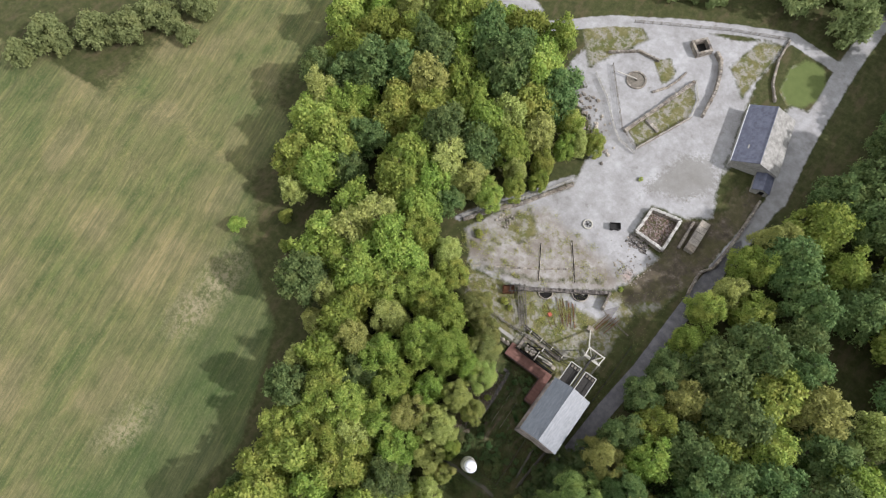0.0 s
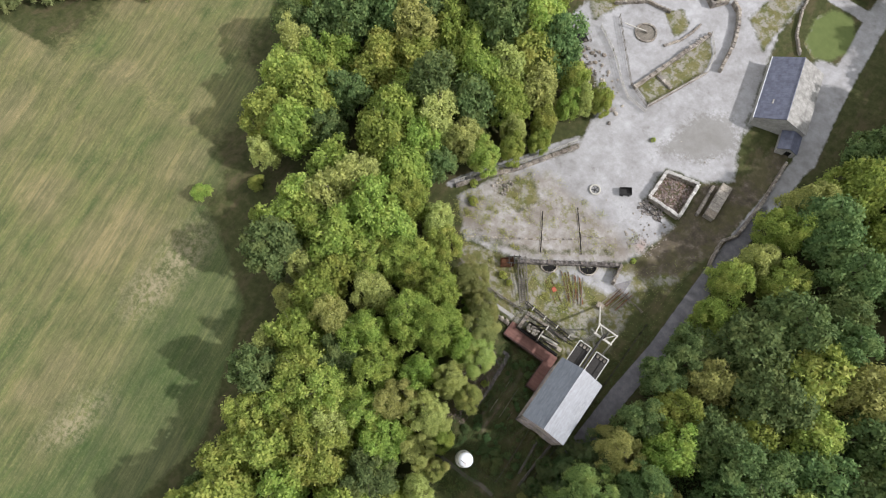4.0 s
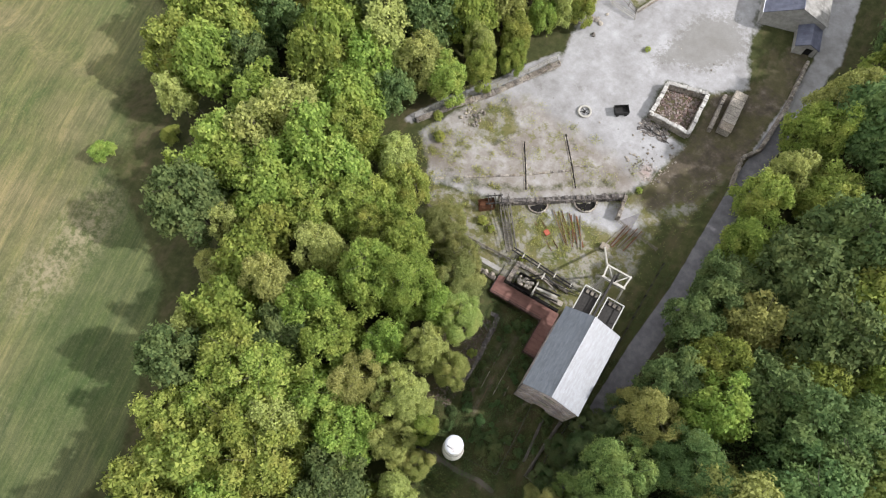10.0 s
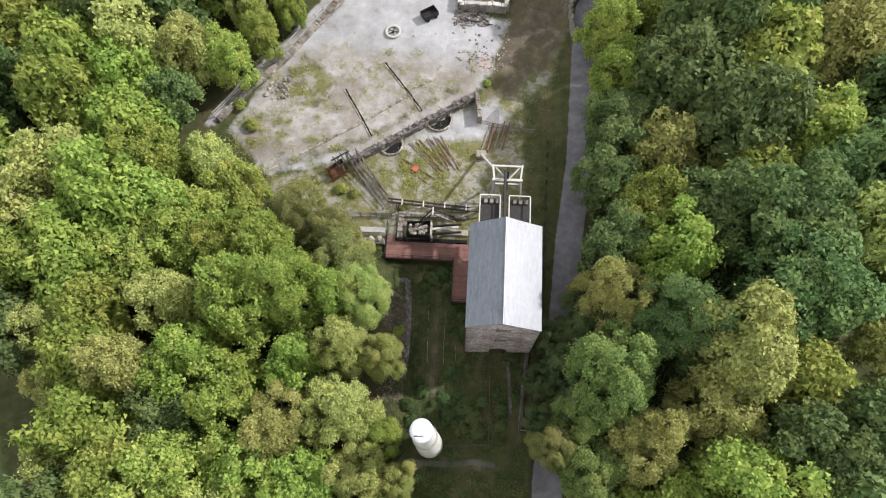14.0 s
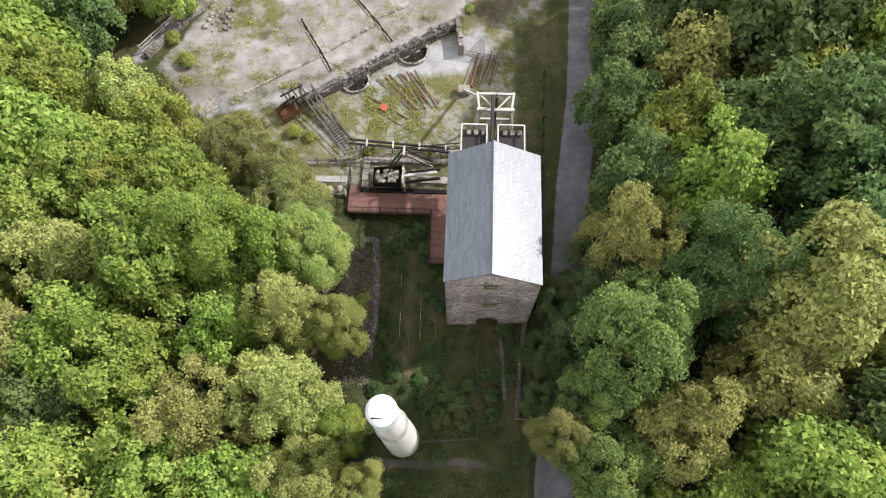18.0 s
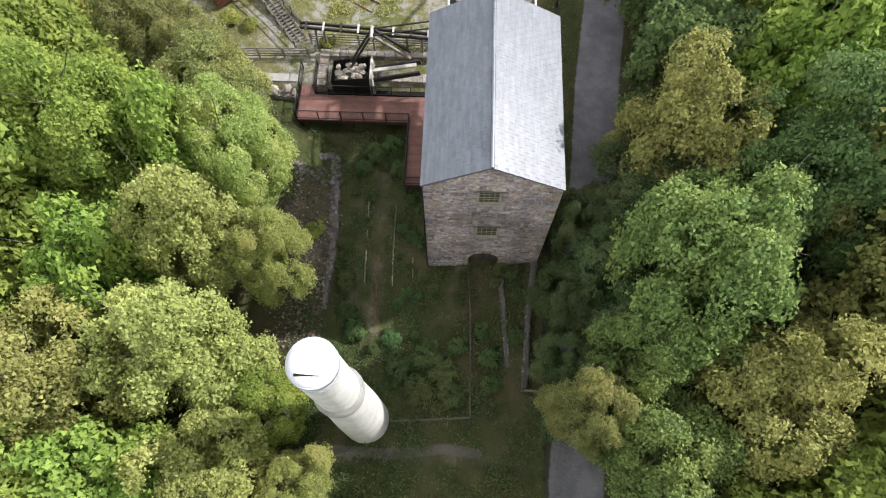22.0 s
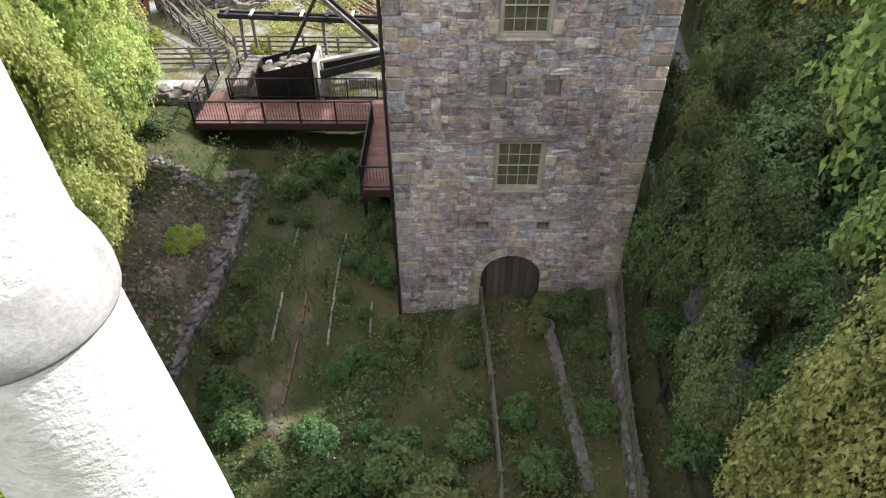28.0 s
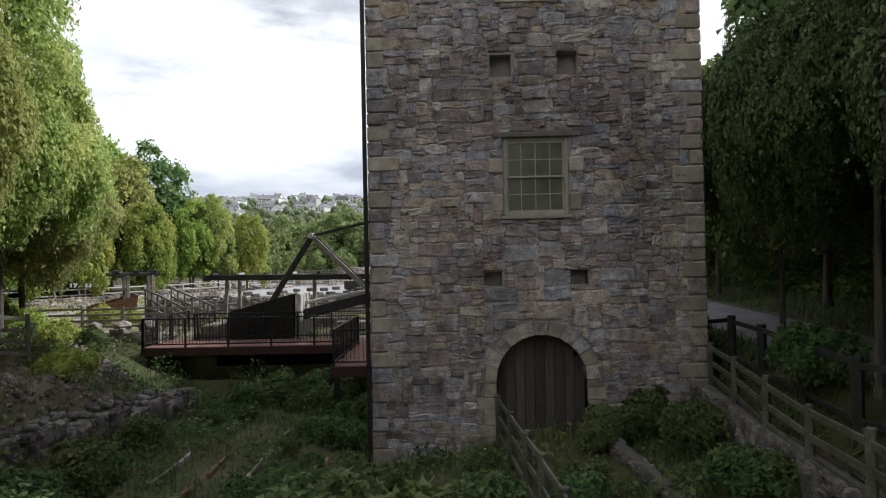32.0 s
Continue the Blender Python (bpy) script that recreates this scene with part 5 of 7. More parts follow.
pad = part("concrete_pad", Mesh().add([(0.9, 30.4, gz(1, 30.4) + .05), (3.4, 33.6, gz(1, 30.4) + .05), (6.8, 31.2, gz(1, 30.4) + .05), (3.4, 29.4, gz(1, 30.4) + .05),
                                       (0.9, 30.4, gz(1, 30.4) - .3), (3.4, 33.6, gz(1, 30.4) - .3), (6.8, 31.2, gz(1, 30.4) - .3), (3.4, 29.4, gz(1, 30.4) - .3)],
                                      [(3, 2, 1, 0), (0, 1, 5, 4), (1, 2, 6, 5), (2, 3, 7, 6), (3, 0, 4, 7), (4, 5, 6, 7)]), M_PAD)
tagged(pad, "flat grey concrete pad in the grass", "concrete pad")
fence([(0.6, 30.1), (7.5, 28.6)], 1.1, 3, 1.8)

# tipped ore chute, its gantry and the stairs down
ch = thing("ore_chute", "rusty red tipping chute under a timber gantry", "ore chute", Matrix.Translation((-17.2, 21.9, gz(-17.2, 21.9))) @ Euler((0, 0, 0.62)).to_matrix().to_4x4())
part("hopper", Mesh().add([(-1.2, -.8, .15), (1.0, -.8, .75), (1.0, .8, .75), (-1.2, .8, .15), (-1.3, -.85, 1.0), (1.1, -.85, 1.6), (1.1, .85, 1.6), (-1.3, .85, 1.0)],
                          [(0, 1, 2, 3), (0, 4, 5, 1), (2, 6, 7, 3), (1, 5, 6, 2), (3, 7, 4, 0)]), M_RUST, ch)
for x in (.6, 1.9):
    for y in (-.6, .6):
        part("gantry_post", Mesh().beam((x, y * 1.3, -.2), (x, y, 2.7), .16, .16, .02), M_WOOD, ch)
for y in (-.6, .6):
    part("gantry_beam", Mesh().beam((-.3, y, 2.75), (2.3, y, 2.75), .16, .2, .02), M_DARKWOOD, ch)
for x in (.1, 1.1, 2.0):
    part("cross_beam", Mesh().beam((x, -.9, 2.92), (x, .9, 2.92), .14, .14, .02), M_DARKWOOD, ch)
st = thing("timber_ramp", "long grey timber tramway ramp with a hand rail", "ramp")
ra, rb = Vector((-15.6, 24.3, 1.75)), Vector((-10.4, 17.6, 1.0))
dv = (rb - ra)
nv = Vector((dv.y, -dv.x, 0)).normalized()
for o in (-.75, -.25, .3, .8):
    part("stringer", Mesh().beam(ra + nv * o, rb + nv * o, .12, .2, .015), M_GREYWOOD, st)
for i in range(12, 26):
    p = ra + dv * (i + .5) / 26
    part("tread", Mesh().beam(p - nv * .3 + Vector((0, 0, .13)), p + nv * .8 + Vector((0, 0, .13)), .16, .05), M_GREYWOOD, st)
for o in (-.55, .9):
    for i in range(7):
        p = ra + dv * i / 6 + nv * o
        part("rail_post", Mesh().beam((p.x, p.y, gz(p.x, p.y) - .2), (p.x, p.y, p.z + 1.0), .09, .09), M_GREYWOOD, st)
    for k in (.5, 1.0):
        part("hand_rail", Mesh().beam(ra + nv * o + Vector((0, 0, k)), rb + nv * o + Vector((0, 0, k)), .05, .1), M_GREYWOOD, st)

# stone wall, path and fence west of the deck
rubble_wall("deck_wall", [(-17.6, 12.9), (-10.5, 12.7)], 0.5, 0.6, "rough stone wall with large pale cap stones", hs=(0.2, 0.4), z=0.9)
for i in range(7):
    rock(-17 + i * .95 + RS.uniform(-.2, .2), 12.8 + RS.uniform(-.15, .15), RS.uniform(.7, 1.05), "large pale block on the stone wall", "wall blocks", 1.5)
part("concrete_kerb", Mesh().box(-17.8, -10.6, 13.9, 14.6, 0.7, 1.2, .03), M_CONC)
tagged(bpy.data.objects["concrete_kerb"], "long pale concrete kerb beside the deck", "kerb")
fence([(-19.5, 15.9), (-9.9, 16.2)], 1.15, 4, 1.9, M_WOOD, "four-rail weathered timber fence on the grass")
fence([(-9.9, 17.6), (-0.6, 17.4)], 1.15, 4, 1.9, M_WOOD, "four-rail weathered timber fence behind the pit")
fence([(-25, 17.5), (-19.5, 15.9)], 1.15, 4, 1.9)

# red decked platform with iron railings beside the house
deck = thing("viewing_platform", "red boarded viewing platform with black iron railings", "platform")
DZ = 0.98


def boards(x0, x1, y0, y1, along, parent):
    if along == 'x':
        n = round((y1 - y0) / 0.15)
        for i in range(n):
            a = y0 + (y1 - y0) * i / n
            part("deck_board", Mesh().box(x0, x1, a + .004, a + (y1 - y0) / n - .004, DZ - .04, DZ + RS.uniform(-.003, .003)), M_DECK, parent)
    else:
        n = round((x1 - x0) / 0.15)
        for i in range(n):
            a = x0 + (x1 - x0) * i / n
            part("deck_board", Mesh().box(a + .004, a + (x1 - x0) / n - .004, y0, y1, DZ - .04, DZ + RS.uniform(-.003, .003)), M_DECK, parent)


boards(-10.3, -1.95, 10.75, 12.95, 'x', deck)
boards(-10.3, -9.2, 12.95, 15.0, 'y', deck)
boards(-1.95, -0.06, 5.6, 12.95, 'x', deck)
for a, b in (((-10.3, 10.73, DZ - .17), (-1.95, 10.73, DZ - .17)), ((-10.32, 10.73, DZ - .17), (-10.32, 15, DZ - .17)), ((-1.97, 5.6, DZ - .17), (-1.97, 10.7, DZ - .17)),
             ((-1.95, 5.58, DZ - .17), (-.06, 5.58, DZ - .17)), ((-9, 12.9, DZ - .17), (-2, 12.9, DZ - .17))):
    part("edge_beam", Mesh().beam(a, b, .08, .3), M_FASCIA, deck, "dark red-brown fascia")
for x, y in ((-10.1, 10.9), (-6.2, 11.2), (-2.0, 10.8), (-1.85, 5.75), (-.3, 5.75), (-6.2, 12.7), (-2.0, 12.7)):
    part("support_post", Mesh().beam((x, y, gz(x, y) - .3), (x, y, DZ - .05), .16, .16), M_IRON, deck)


def railing(a, b, parent, h=1.1):
    a, b = Vector(a), Vector(b)
    L = (b - a).length
    r = new("railing")
    r.parent = parent
    r["label"] = "black iron railing with upright bars"
    n = max(1, round(L / 1.6))
    up = Vector((0, 0, 1))
    for i in range(n + 1):
        p = a + (b - a) * i / n
        part("post", Mesh().beam(p - up * .2, p + up * (h + .03), .07, .07), M_IRON, r)
    for k in (h, .12):
        part("rail", Mesh().beam(a + up * k, b + up * k, .05, .05), M_IRON, r)
    m = max(2, round(L / .13))
    for i in range(1, m):
        p = a + (b - a) * i / m
        part("bar", Mesh().beam(p + up * .12, p + up * h, .016, .016), M_IRON, r)


for a, b in (((-10.3, 10.78), (-1.95, 10.78)), ((-10.27, 10.78), (-10.27, 13.2)), ((-9.15, 13.0), (-1.9, 13.0)), ((-1.92, 10.78), (-1.92, 5.65)), ((-1.92, 5.63), (-.1, 5.63)),
             ((-10.27, 13.4), (-10.27, 15.2)), ((-9.1, 13.2), (-9.1, 15.2))):
    railing((*a, DZ), (*b, DZ), deck)

# balance pit: stone sides, black iron box, timber launder and the rods
for nm, bx in (("pit_wall", (-9.05, -8.3, 13.3, 16.7)), ("pit_wall", (-8.3, -0.5, 16.1, 16.7)), ("pit_wall", (-3.4, -0.3, 13.9, 14.7))):
    e = thing(nm, "pale stone wall of the balance pit", "stone wall", group="pit walls")
    x0, x1, y0, y1 = bx
    horiz = (x1 - x0) > (y1 - y0)
    L = (x1 - x0) if horiz else (y1 - y0)
    n = round(L / .7)
    for r in range(3):
        for i in range(n):
            a, b = i / n, (i + 1) / n
            if horiz:
                m = Mesh().box(x0 + L * a + .01, x0 + L * b - .01, y0 + RS.uniform(0, .05), y1 - RS.uniform(0, .05), .3 + r * .42, .3 + (r + 1) * .42 - .01, .03)
            else:
                m = Mesh().box(x0 + RS.uniform(0, .05), x1 - RS.uniform(0, .05), y0 + L * a + .01, y0 + L * b - .01, .3 + r * .42, .3 + (r + 1) * .42 - .01, .03)
            part("stone", m, M_OLDSTONE, e)
# near-black floor: the shade down in the pit is put into its colour
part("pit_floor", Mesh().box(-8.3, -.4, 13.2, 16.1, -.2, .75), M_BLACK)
tagged(bpy.data.objects["pit_floor"], "floor of the balance pit, near black for the shade in it", "floor", kind="structure")
kib = thing("balance_box", "black iron balance box filled with stones, tapering to a beam", "balance box")
part("box_body", Mesh().add([(-7.8, 13.45, .8), (-5.1, 13.3, .8), (-5.1, 15.0, .8), (-7.8, 15.1, .8), (-7.85, 13.4, 2.1), (-5.0, 13.2, 2.85), (-5.0, 15.1, 2.85), (-7.85, 15.2, 2.1)],
                            [(3, 2, 1, 0), (0, 1, 5, 4), (1, 2, 6, 5), (2, 3, 7, 6), (3, 0, 4, 7)]), M_IRON, kib)
part("box_end", Mesh().add([(-4.95, 13.15, .75), (-4.95, 15.15, .75), (-4.9, 15.2, 2.9), (-4.9, 13.1, 2.9), (-4.6, 13.25, .8), (-4.6, 15.05, .8), (-4.75, 15.1, 2.8), (-4.75, 13.2, 2.8)],
                           [(0, 3, 2, 1), (4, 5, 6, 7), (0, 1, 5, 4), (2, 3, 7, 6), (1, 2, 6, 5), (3, 0, 4, 7)]), M_PALEWOOD, kib, "pale timber end plate")
for i in range(26):
    o = new("stone_fill", ROCKS[i % 6])
    o.parent = kib
    x = RS.uniform(-7.5, -5.3)
    o.matrix_basis = Matrix.Translation((x, RS.uniform(13.6, 14.8), 1.95 + (x + 7.8) * .25)) @ Matrix.Diagonal((.6, .6, .5, 1))
for y in (13.7, 14.7):
    part("beam_arm", Mesh().beam((-4.8, y, 1.9), (-1.2, y + .15, 2.75), .16, .42, .02), M_DARKWOOD, kib)
part("arm_cap", Mesh().beam((-5.0, 14.2, 2.35), (-1.5, 14.4, 2.95), .3, .14, .02), M_PALEWOOD, kib)
la = thing("timber_launder", "long black timber launder on posts across the pit", "launder")
for o in (-.22, .22):
    part("launder_beam", Mesh().beam((-10.3, 17.3 + o, 3.5), (-.3, 16.6 + o, 3.4), .14, .26, .015), M_DARKWOOD, la)
for i in range(8):
    x = -9.8 + i * 1.3
    part("cross_piece", Mesh().beam((x, 16.7 - .05 * i, 3.67), (x, 17.5 - .05 * i, 3.67), .14, .08), M_PALEWOOD if i % 2 else M_DARKWOOD, la)
for x, y in ((-9.2, 17.2), (-8.6, 17.2), (-4.9, 16.93), (-1.2, 16.67)):
    part("post", Mesh().beam((x - (.15 if x < -9 else 0), y, .6), (x, y, 3.4), .16, .16, .02), M_WOOD, la)
rodt = thing("rod_frame", "pointed timber frame of pump rods beside the house", "timber frame")
for y in (15.0, 15.6):
    part("strut", Mesh().beam((-6.5, y - .6, 2.2), (-4.62, y, 5.35), .14, .14, .015), M_DARKWOOD, rodt)
    part("strut", Mesh().beam((-4.6, y, 5.35), (-2.0, y + .1, 2.75), .2, .2, .015), M_WOOD if y < 15.3 else M_DARKWOOD, rodt)
    part("tie_rod", Mesh().beam((-4.6, y, 5.35), (1.0, y, 6.6), .08, .08), M_IRON, rodt)
part("apex_pin", Mesh().tube((-4.6, 14.8, 5.35), (-4.6, 15.8, 5.35), .12), M_PALEWOOD, rodt)

# bob plat and white balcony frames on the back wall, and the head frame
bal = thing("bob_platform", "dark timber bob platform with white framed sides behind the house", "platform")
for x0, x1 in ((0.85, 3.1), (4.1, 6.45)):
    part("plat_floor", Mesh().box(x0, x1, HL, 15.9, 8.35, 8.5), M_DARKWOOD, bal)
    for a, b in (((x0, HL, 9.3), (x0, 15.9, 9.3)), ((x0, 15.9, 9.3), (x1, 15.9, 9.3)), ((x1, 15.9, 9.3), (x1, HL, 9.3))):
        part("white_rail", Mesh().beam(a, b, .13, .13, .01), M_WHITEWOOD, bal, "white painted rail")
    for x in (x0, x1):
        for y in (13.4, 15.85):
            part("white_post", Mesh().beam((x, y, 8.4), (x, y, 9.3), .11, .11), M_WHITEWOOD, bal)
    for i in range(3):
        x = x0 + .45 + i * .65
        part("bracket", Mesh().box(x, x + .4, 15.2, 15.75, 8.5, 8.8, .03), M_WOOD, bal)
    for x in (x0 + .2, x1 - .2):
        part("floor_beam", Mesh().beam((x, HL - .2, 8.22), (x, 15.8, 8.22), .2, .3), M_DARKWOOD, bal)
        part("brace", Mesh().beam((x, HL + .02, 6.0), (x, 14.8, 8.2), .16, .16), M_DARKWOOD, bal)
part("pump_bob", Mesh().beam((3.6, 9.8, 9.2), (3.6, 19.2, 8.8), .3, .9, .05), M_DARKWOOD, bal)
hf = thing("head_frame", "pale grey timber head frame with raking legs", "head frame")
GH = 1.15
for x, fx in ((2.45, 2.0), (5.45, 6.0)):
    part("leg", Mesh().beam((fx, 20.8, GH), (x, 18.9, 7.2), .26, .26, .03), M_PALEWOOD, hf)
    part("leg", Mesh().beam((fx, 18.0, GH), (x, 18.8, 7.2), .24, .24, .03), M_PALEWOOD, hf)
    part("top_rail", Mesh().beam((x, 18.7, 7.25), (x + (-.25 if x < 4 else .25), 20.9, 7.1), .22, .22, .03), M_PALEWOOD, hf)
    part("cross_brace", Mesh().beam((x, 20.7, 7.0), (4.0, 18.9, 7.1), .16, .16, .02), M_PALEWOOD, hf)
part("cross_head", Mesh().beam((2.2, 18.8, 7.3), (5.7, 18.8, 7.3), .34, .34, .03), M_PALEWOOD, hf)
part("cross_head", Mesh().beam((2.1, 20.7, 7.1), (5.8, 20.7, 7.1), .26, .26, .03), M_PALEWOOD, hf)
part("cross_head", Mesh().beam((2.2, 19.8, 4.2), (5.8, 19.8, 4.2), .22, .22, .03), M_PALEWOOD, hf)
part("back_stay", Mesh().beam((2.3, 20.4, 7.1), (0.9, 25.3, GH), .26, .26, .03), M_PALEWOOD, hf)
part("stay_foot", Mesh().box(.2, 1.5, 24.8, 25.8, GH - .3, GH + .35, .05), M_OLDSTONE, hf, "stone footing")
part("sheave", Mesh().tube((3.93, 19.6, 7.5), (4.07, 19.6, 7.5), .75, n=24), M_IRON, hf)
part("pump_rod", Mesh().beam((4.0, 19.2, GH - .2), (4.0, 19.2, 8.8), .2, .2), M_DARKWOOD, hf)

# fences round the pit, the low brick kerbs and the path fence
fence([(2.75, -0.25), (2.95, -4), (3.08, -10.5)], 1.05, 3, 1.75, M_MOSSWOOD, "old timber fence across the overgrown pit")
fence([(3.08, -10.5), (-1.7, -10.9)], 1.05, 3, 1.6, M_MOSSWOOD, "old timber fence across the overgrown pit")
fence([(7.25, -0.5), (6.75, -4), (6.3, -8.7)], 1.3, 4, 1.7, M_MOSSWOOD, "mossy timber fence on the edge of the pit")
fence([(6.3, -8.7), (8.4, -9.0)], 0.8, 4, 1.1)
fence([(9.3, 27), (8.9, 12), (8.1, 0.5), (7.6, -5), (7.5, -14), (7.5, -24)], 1.15, 2, 1.9, M_DARKWOOD, "dark two-rail fence beside the path", 0.14)
po = part("marker_post", Mesh().beam((14.0, 3.0, gz(14, 3) - .2), (14.0, 3.0, gz(14, 3) + 1.0), .22, .22, .03), M_WOOD)
tagged(po, "short timber marker post on the grass bank", "post")
fence([(-10.2, 3.8), (-11.4, 1.2)], 1.35, 4, 1.8, M_GREYWOOD, "weathered timber fence panel on the bank")
fence([(-11.4, 1.2), (-13.4, -2.0)], 1.3, 4, 1.8, M_GREYWOOD, "weathered timber fence panel on the bank")
rubble_wall("low_wall", [(4.95, -1.0), (5.25, -4.2), (5.45, -7.2)], 0.2, 0.28, "low broken stone wall in the weeds", hs=(0.09, 0.16), material=M_DARKRUBBLE, coping=False, inner=M_DARKSTONE)
rubble_wall("pit_side_wall", [(7.1, -0.2), (6.75, -4), (6.45, -8.6)], 0.75, 0.28, "dark stone retaining wall under the fence", hs=(0.1, 0.2), z=0.75, material=M_DARKRUBBLE, coping=False, inner=M_DARKSTONE)
bank_stones = Mesh()


def loose(x, y, q, z):
    turn = Euler((RS.uniform(-.5, .5), RS.uniform(-.5, .5), RS.uniform(0, 6.28))).to_matrix().to_4x4()
    bank_stones.box(-q, q, -q * RS.uniform(.5, .9), q * .7, -q * .4, q * .4, q * .25, Matrix.Translation((x, y, z + q * .2)) @ turn)


for (xa, ya), (xb, yb), zb_ in (((-6.85, -0.4), (-7.0, -3.8), 0.1), ((-6.85, 2.2), (-6.85, -0.4), -0.15), ((-7.0, 4.6), (-6.85, 2.2), -0.5), ((-7.2, 6.6), (-7.0, 4.6), -0.85), ((-7.4, 8.4), (-7.2, 6.6), -1.15)):
    rubble_wall("bank_wall", [(xa, ya), (xb, yb)], 0.9, 0.6, "collapsed dark rubble wall on the side of the pit", hs=(0.1, 0.19), z=zb_, material=M_SLATYRUBBLE, coping=False, inner=M_DARKSTONE)
    for i in range(22):
        t = RS.random()
        loose(xa + (xb - xa) * t + RS.uniform(-.3, .3), ya + (yb - ya) * t, RS.uniform(.07, .2), zb_ + 0.86 + RS.uniform(-.08, .08))
rubble_wall("bank_wall", [(-7.4, 8.4), (-8.6, 8.3)], 0.7, 0.5, "broken end of a slaty rubble wall on the bank", hs=(0.12, 0.26), z=-1.0, material=M_SLATYRUBBLE, inner=M_DARKSTONE)
for i in range(110):
    t = RS.random()
    x, y = -7.6 - 3.4 * t + RS.gauss(0, .2), 6.2 + 0.9 * t + RS.gauss(0, .25)
    loose(x, y, RS.uniform(.05, .17), gz(x, y))
tagged(part("bank_stones", bank_stones, M_SLATYRUBBLE), "slaty loose stones along the broken wall and crest of the bank", "stones", kind="stuff")
for i in range(60):
    x = RS.uniform(-9.6, -6.2)
    rock(x, RS.uniform(-4, 6.4), RS.uniform(.07, .2), "broken slaty stone fallen from the bank", "fallen stones")
for pts, lab in (([(-2.6, 6.2), (-2.55, 1.5), (-2.45, -3.2)], "pale broken kerb line in the grass"), ([(-3.6, 1.0), (-3.45, -4.2)], "thin rusty brown kerb line in the grass"), ([(-4.6, 5.0), (-4.4, -1.5)], "pale broken kerb line in the grass"),
                 ([(-1.2, 2.2), (-1.1, -1.0)], "pale broken kerb line in the grass")):
    e = thing("edging_kerb", lab, "kerb", group="edging kerbs")
    for (ax, ay), (bx, by) in zip(pts, pts[1:]):
        n = round(math.hypot(bx - ax, by - ay) / .8)
        for i in range(n):
            if RS.random() < .82:
                a, b = i / n, (i + .94) / n
                pa, pb = (ax + (bx - ax) * a, ay + (by - ay) * a), (ax + (bx - ax) * b + RS.uniform(-.03, .03), ay + (by - ay) * b)
                part("kerb_stone", Mesh().beam((*pa, gz(*pa) + .06), (*pb, gz(*pb) + .06), .075, .13, .012), M_OLDSTONE if "pale" in lab else M_BROWNWOOD, e)

# ---- the visitor building ----
vb = thing("visitor_building", "long stone building with a blue slate roof, its east slope coloured as sunlit", "building", Matrix.Translation((9.4, 74.6, gz(8, 76))) @ Euler((0, 0, 0.235)).to_matrix().to_4x4())
BW, BL_, BE, BR = 4.9, 14.2, 3.0, 5.6
body = Mesh()
wall_grid(body, -BW, BW, -.5, BE, [(1.3, 2.5, 0.7, 1.9, 0.3)], 0, .5)
prism(body, [(-BW, BE), (BW, BE), (0, BR - .05)], 0, .5)
part("gable_wall", body, M_CONC, vb, "pale stone gable wall with a dark opening")
b2 = Mesh().box(-BW, BW, BL_ - .5, BL_, -.5, BE)
prism(b2, [(-BW, BE), (BW, BE), (0, BR - .05)], BL_ - .5, BL_)
part("gable_wall", b2, M_CONC, vb)
part("window_opening", Mesh().box(1.3, 2.5, .25, .3, .7, 1.9), M_BLACK, vb, "dark window")
for s in (-1, 1):
    part("side_wall", Mesh().box(min(s * BW, s * (BW - .5)), max(s * BW, s * (BW - .5)), .5, BL_ - .5, -.5, BE), M_CONC, vb)


def slope_tiles(parent, s, w, l, ez, rz, material, nm, rows, tile):
    L = math.hypot(w + .25, rz - ez + .1)
    ang = math.atan2(rz - ez + .1, w + .25)
    m0 = Matrix.Translation((s * (w + .25), -.2 if s > 0 else l + .2, ez - .1)) @ Euler((0, 0, math.pi / 2 if s > 0 else -math.pi / 2)).to_matrix().to_4x4() @ Euler((ang, 0, 0)).to_matrix().to_4x4()
    base = part("roof_slope", Mesh().box(0, l + .4, 0, L, -.1, 0, 0, m0), material, parent, nm)
    tiles = Mesh()
    n = int((l + .4) / tile)
    for r in range(rows):
        for c in range(n):
            u0, u1 = (l + .4) * c / n, (l + .4) * (c + 1) / n
            mm = m0 @ Matrix.Translation((0, L * r / rows, .004)) @ Euler((-.04, 0, 0)).to_matrix().to_4x4()
            tiles.box(u0 + .01, u1 - .01, 0, L / rows * 1.1, 0, .02 + RS.uniform(0, .008), 0, mm)
    part("slating", tiles, material, base)["kind"] = "stuff"


# one slate roof: the east slope's pale colour stands in for sun on it
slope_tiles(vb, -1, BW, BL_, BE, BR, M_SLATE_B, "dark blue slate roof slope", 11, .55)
slope_tiles(vb, 1, BW, BL_, BE, BR, M_SLATE_LIT, "slate roof slope coloured pale grey as sunlit", 11, .55)
# block for the chimney stub on the west slope
part("roof_light", Mesh().box(-3.0, -2.3, 3.2, 4.2, 3.95, 4.2, .03), M_SLATE_LIT, vb, "pale chimney stub on the slope")
part("ridge", Mesh().tube((0, -.2, BR + .02), (0, BL_ + .2, BR + .02), .12, n=8), M_SLATE_B, vb)
part("gutter", Mesh().tube((-BW - .3, -.2, BE - .12), (-BW - .3, BL_ + .2, BE - .12), .08, n=8), M_CAP, vb, "white gutter")
an = thing("lean_to", "small stone annex with a dark slate roof against the building", "annex", Matrix.Translation((13.2, 71.4, gz(12.4, 72))) @ Euler((0, 0, 0.235)).to_matrix().to_4x4())
b3 = wall_grid(Mesh(), -1.7, 1.7, -.4, 2.0, [(-.1, 1.1, -.4, 1.7, .3)], 0, .35)
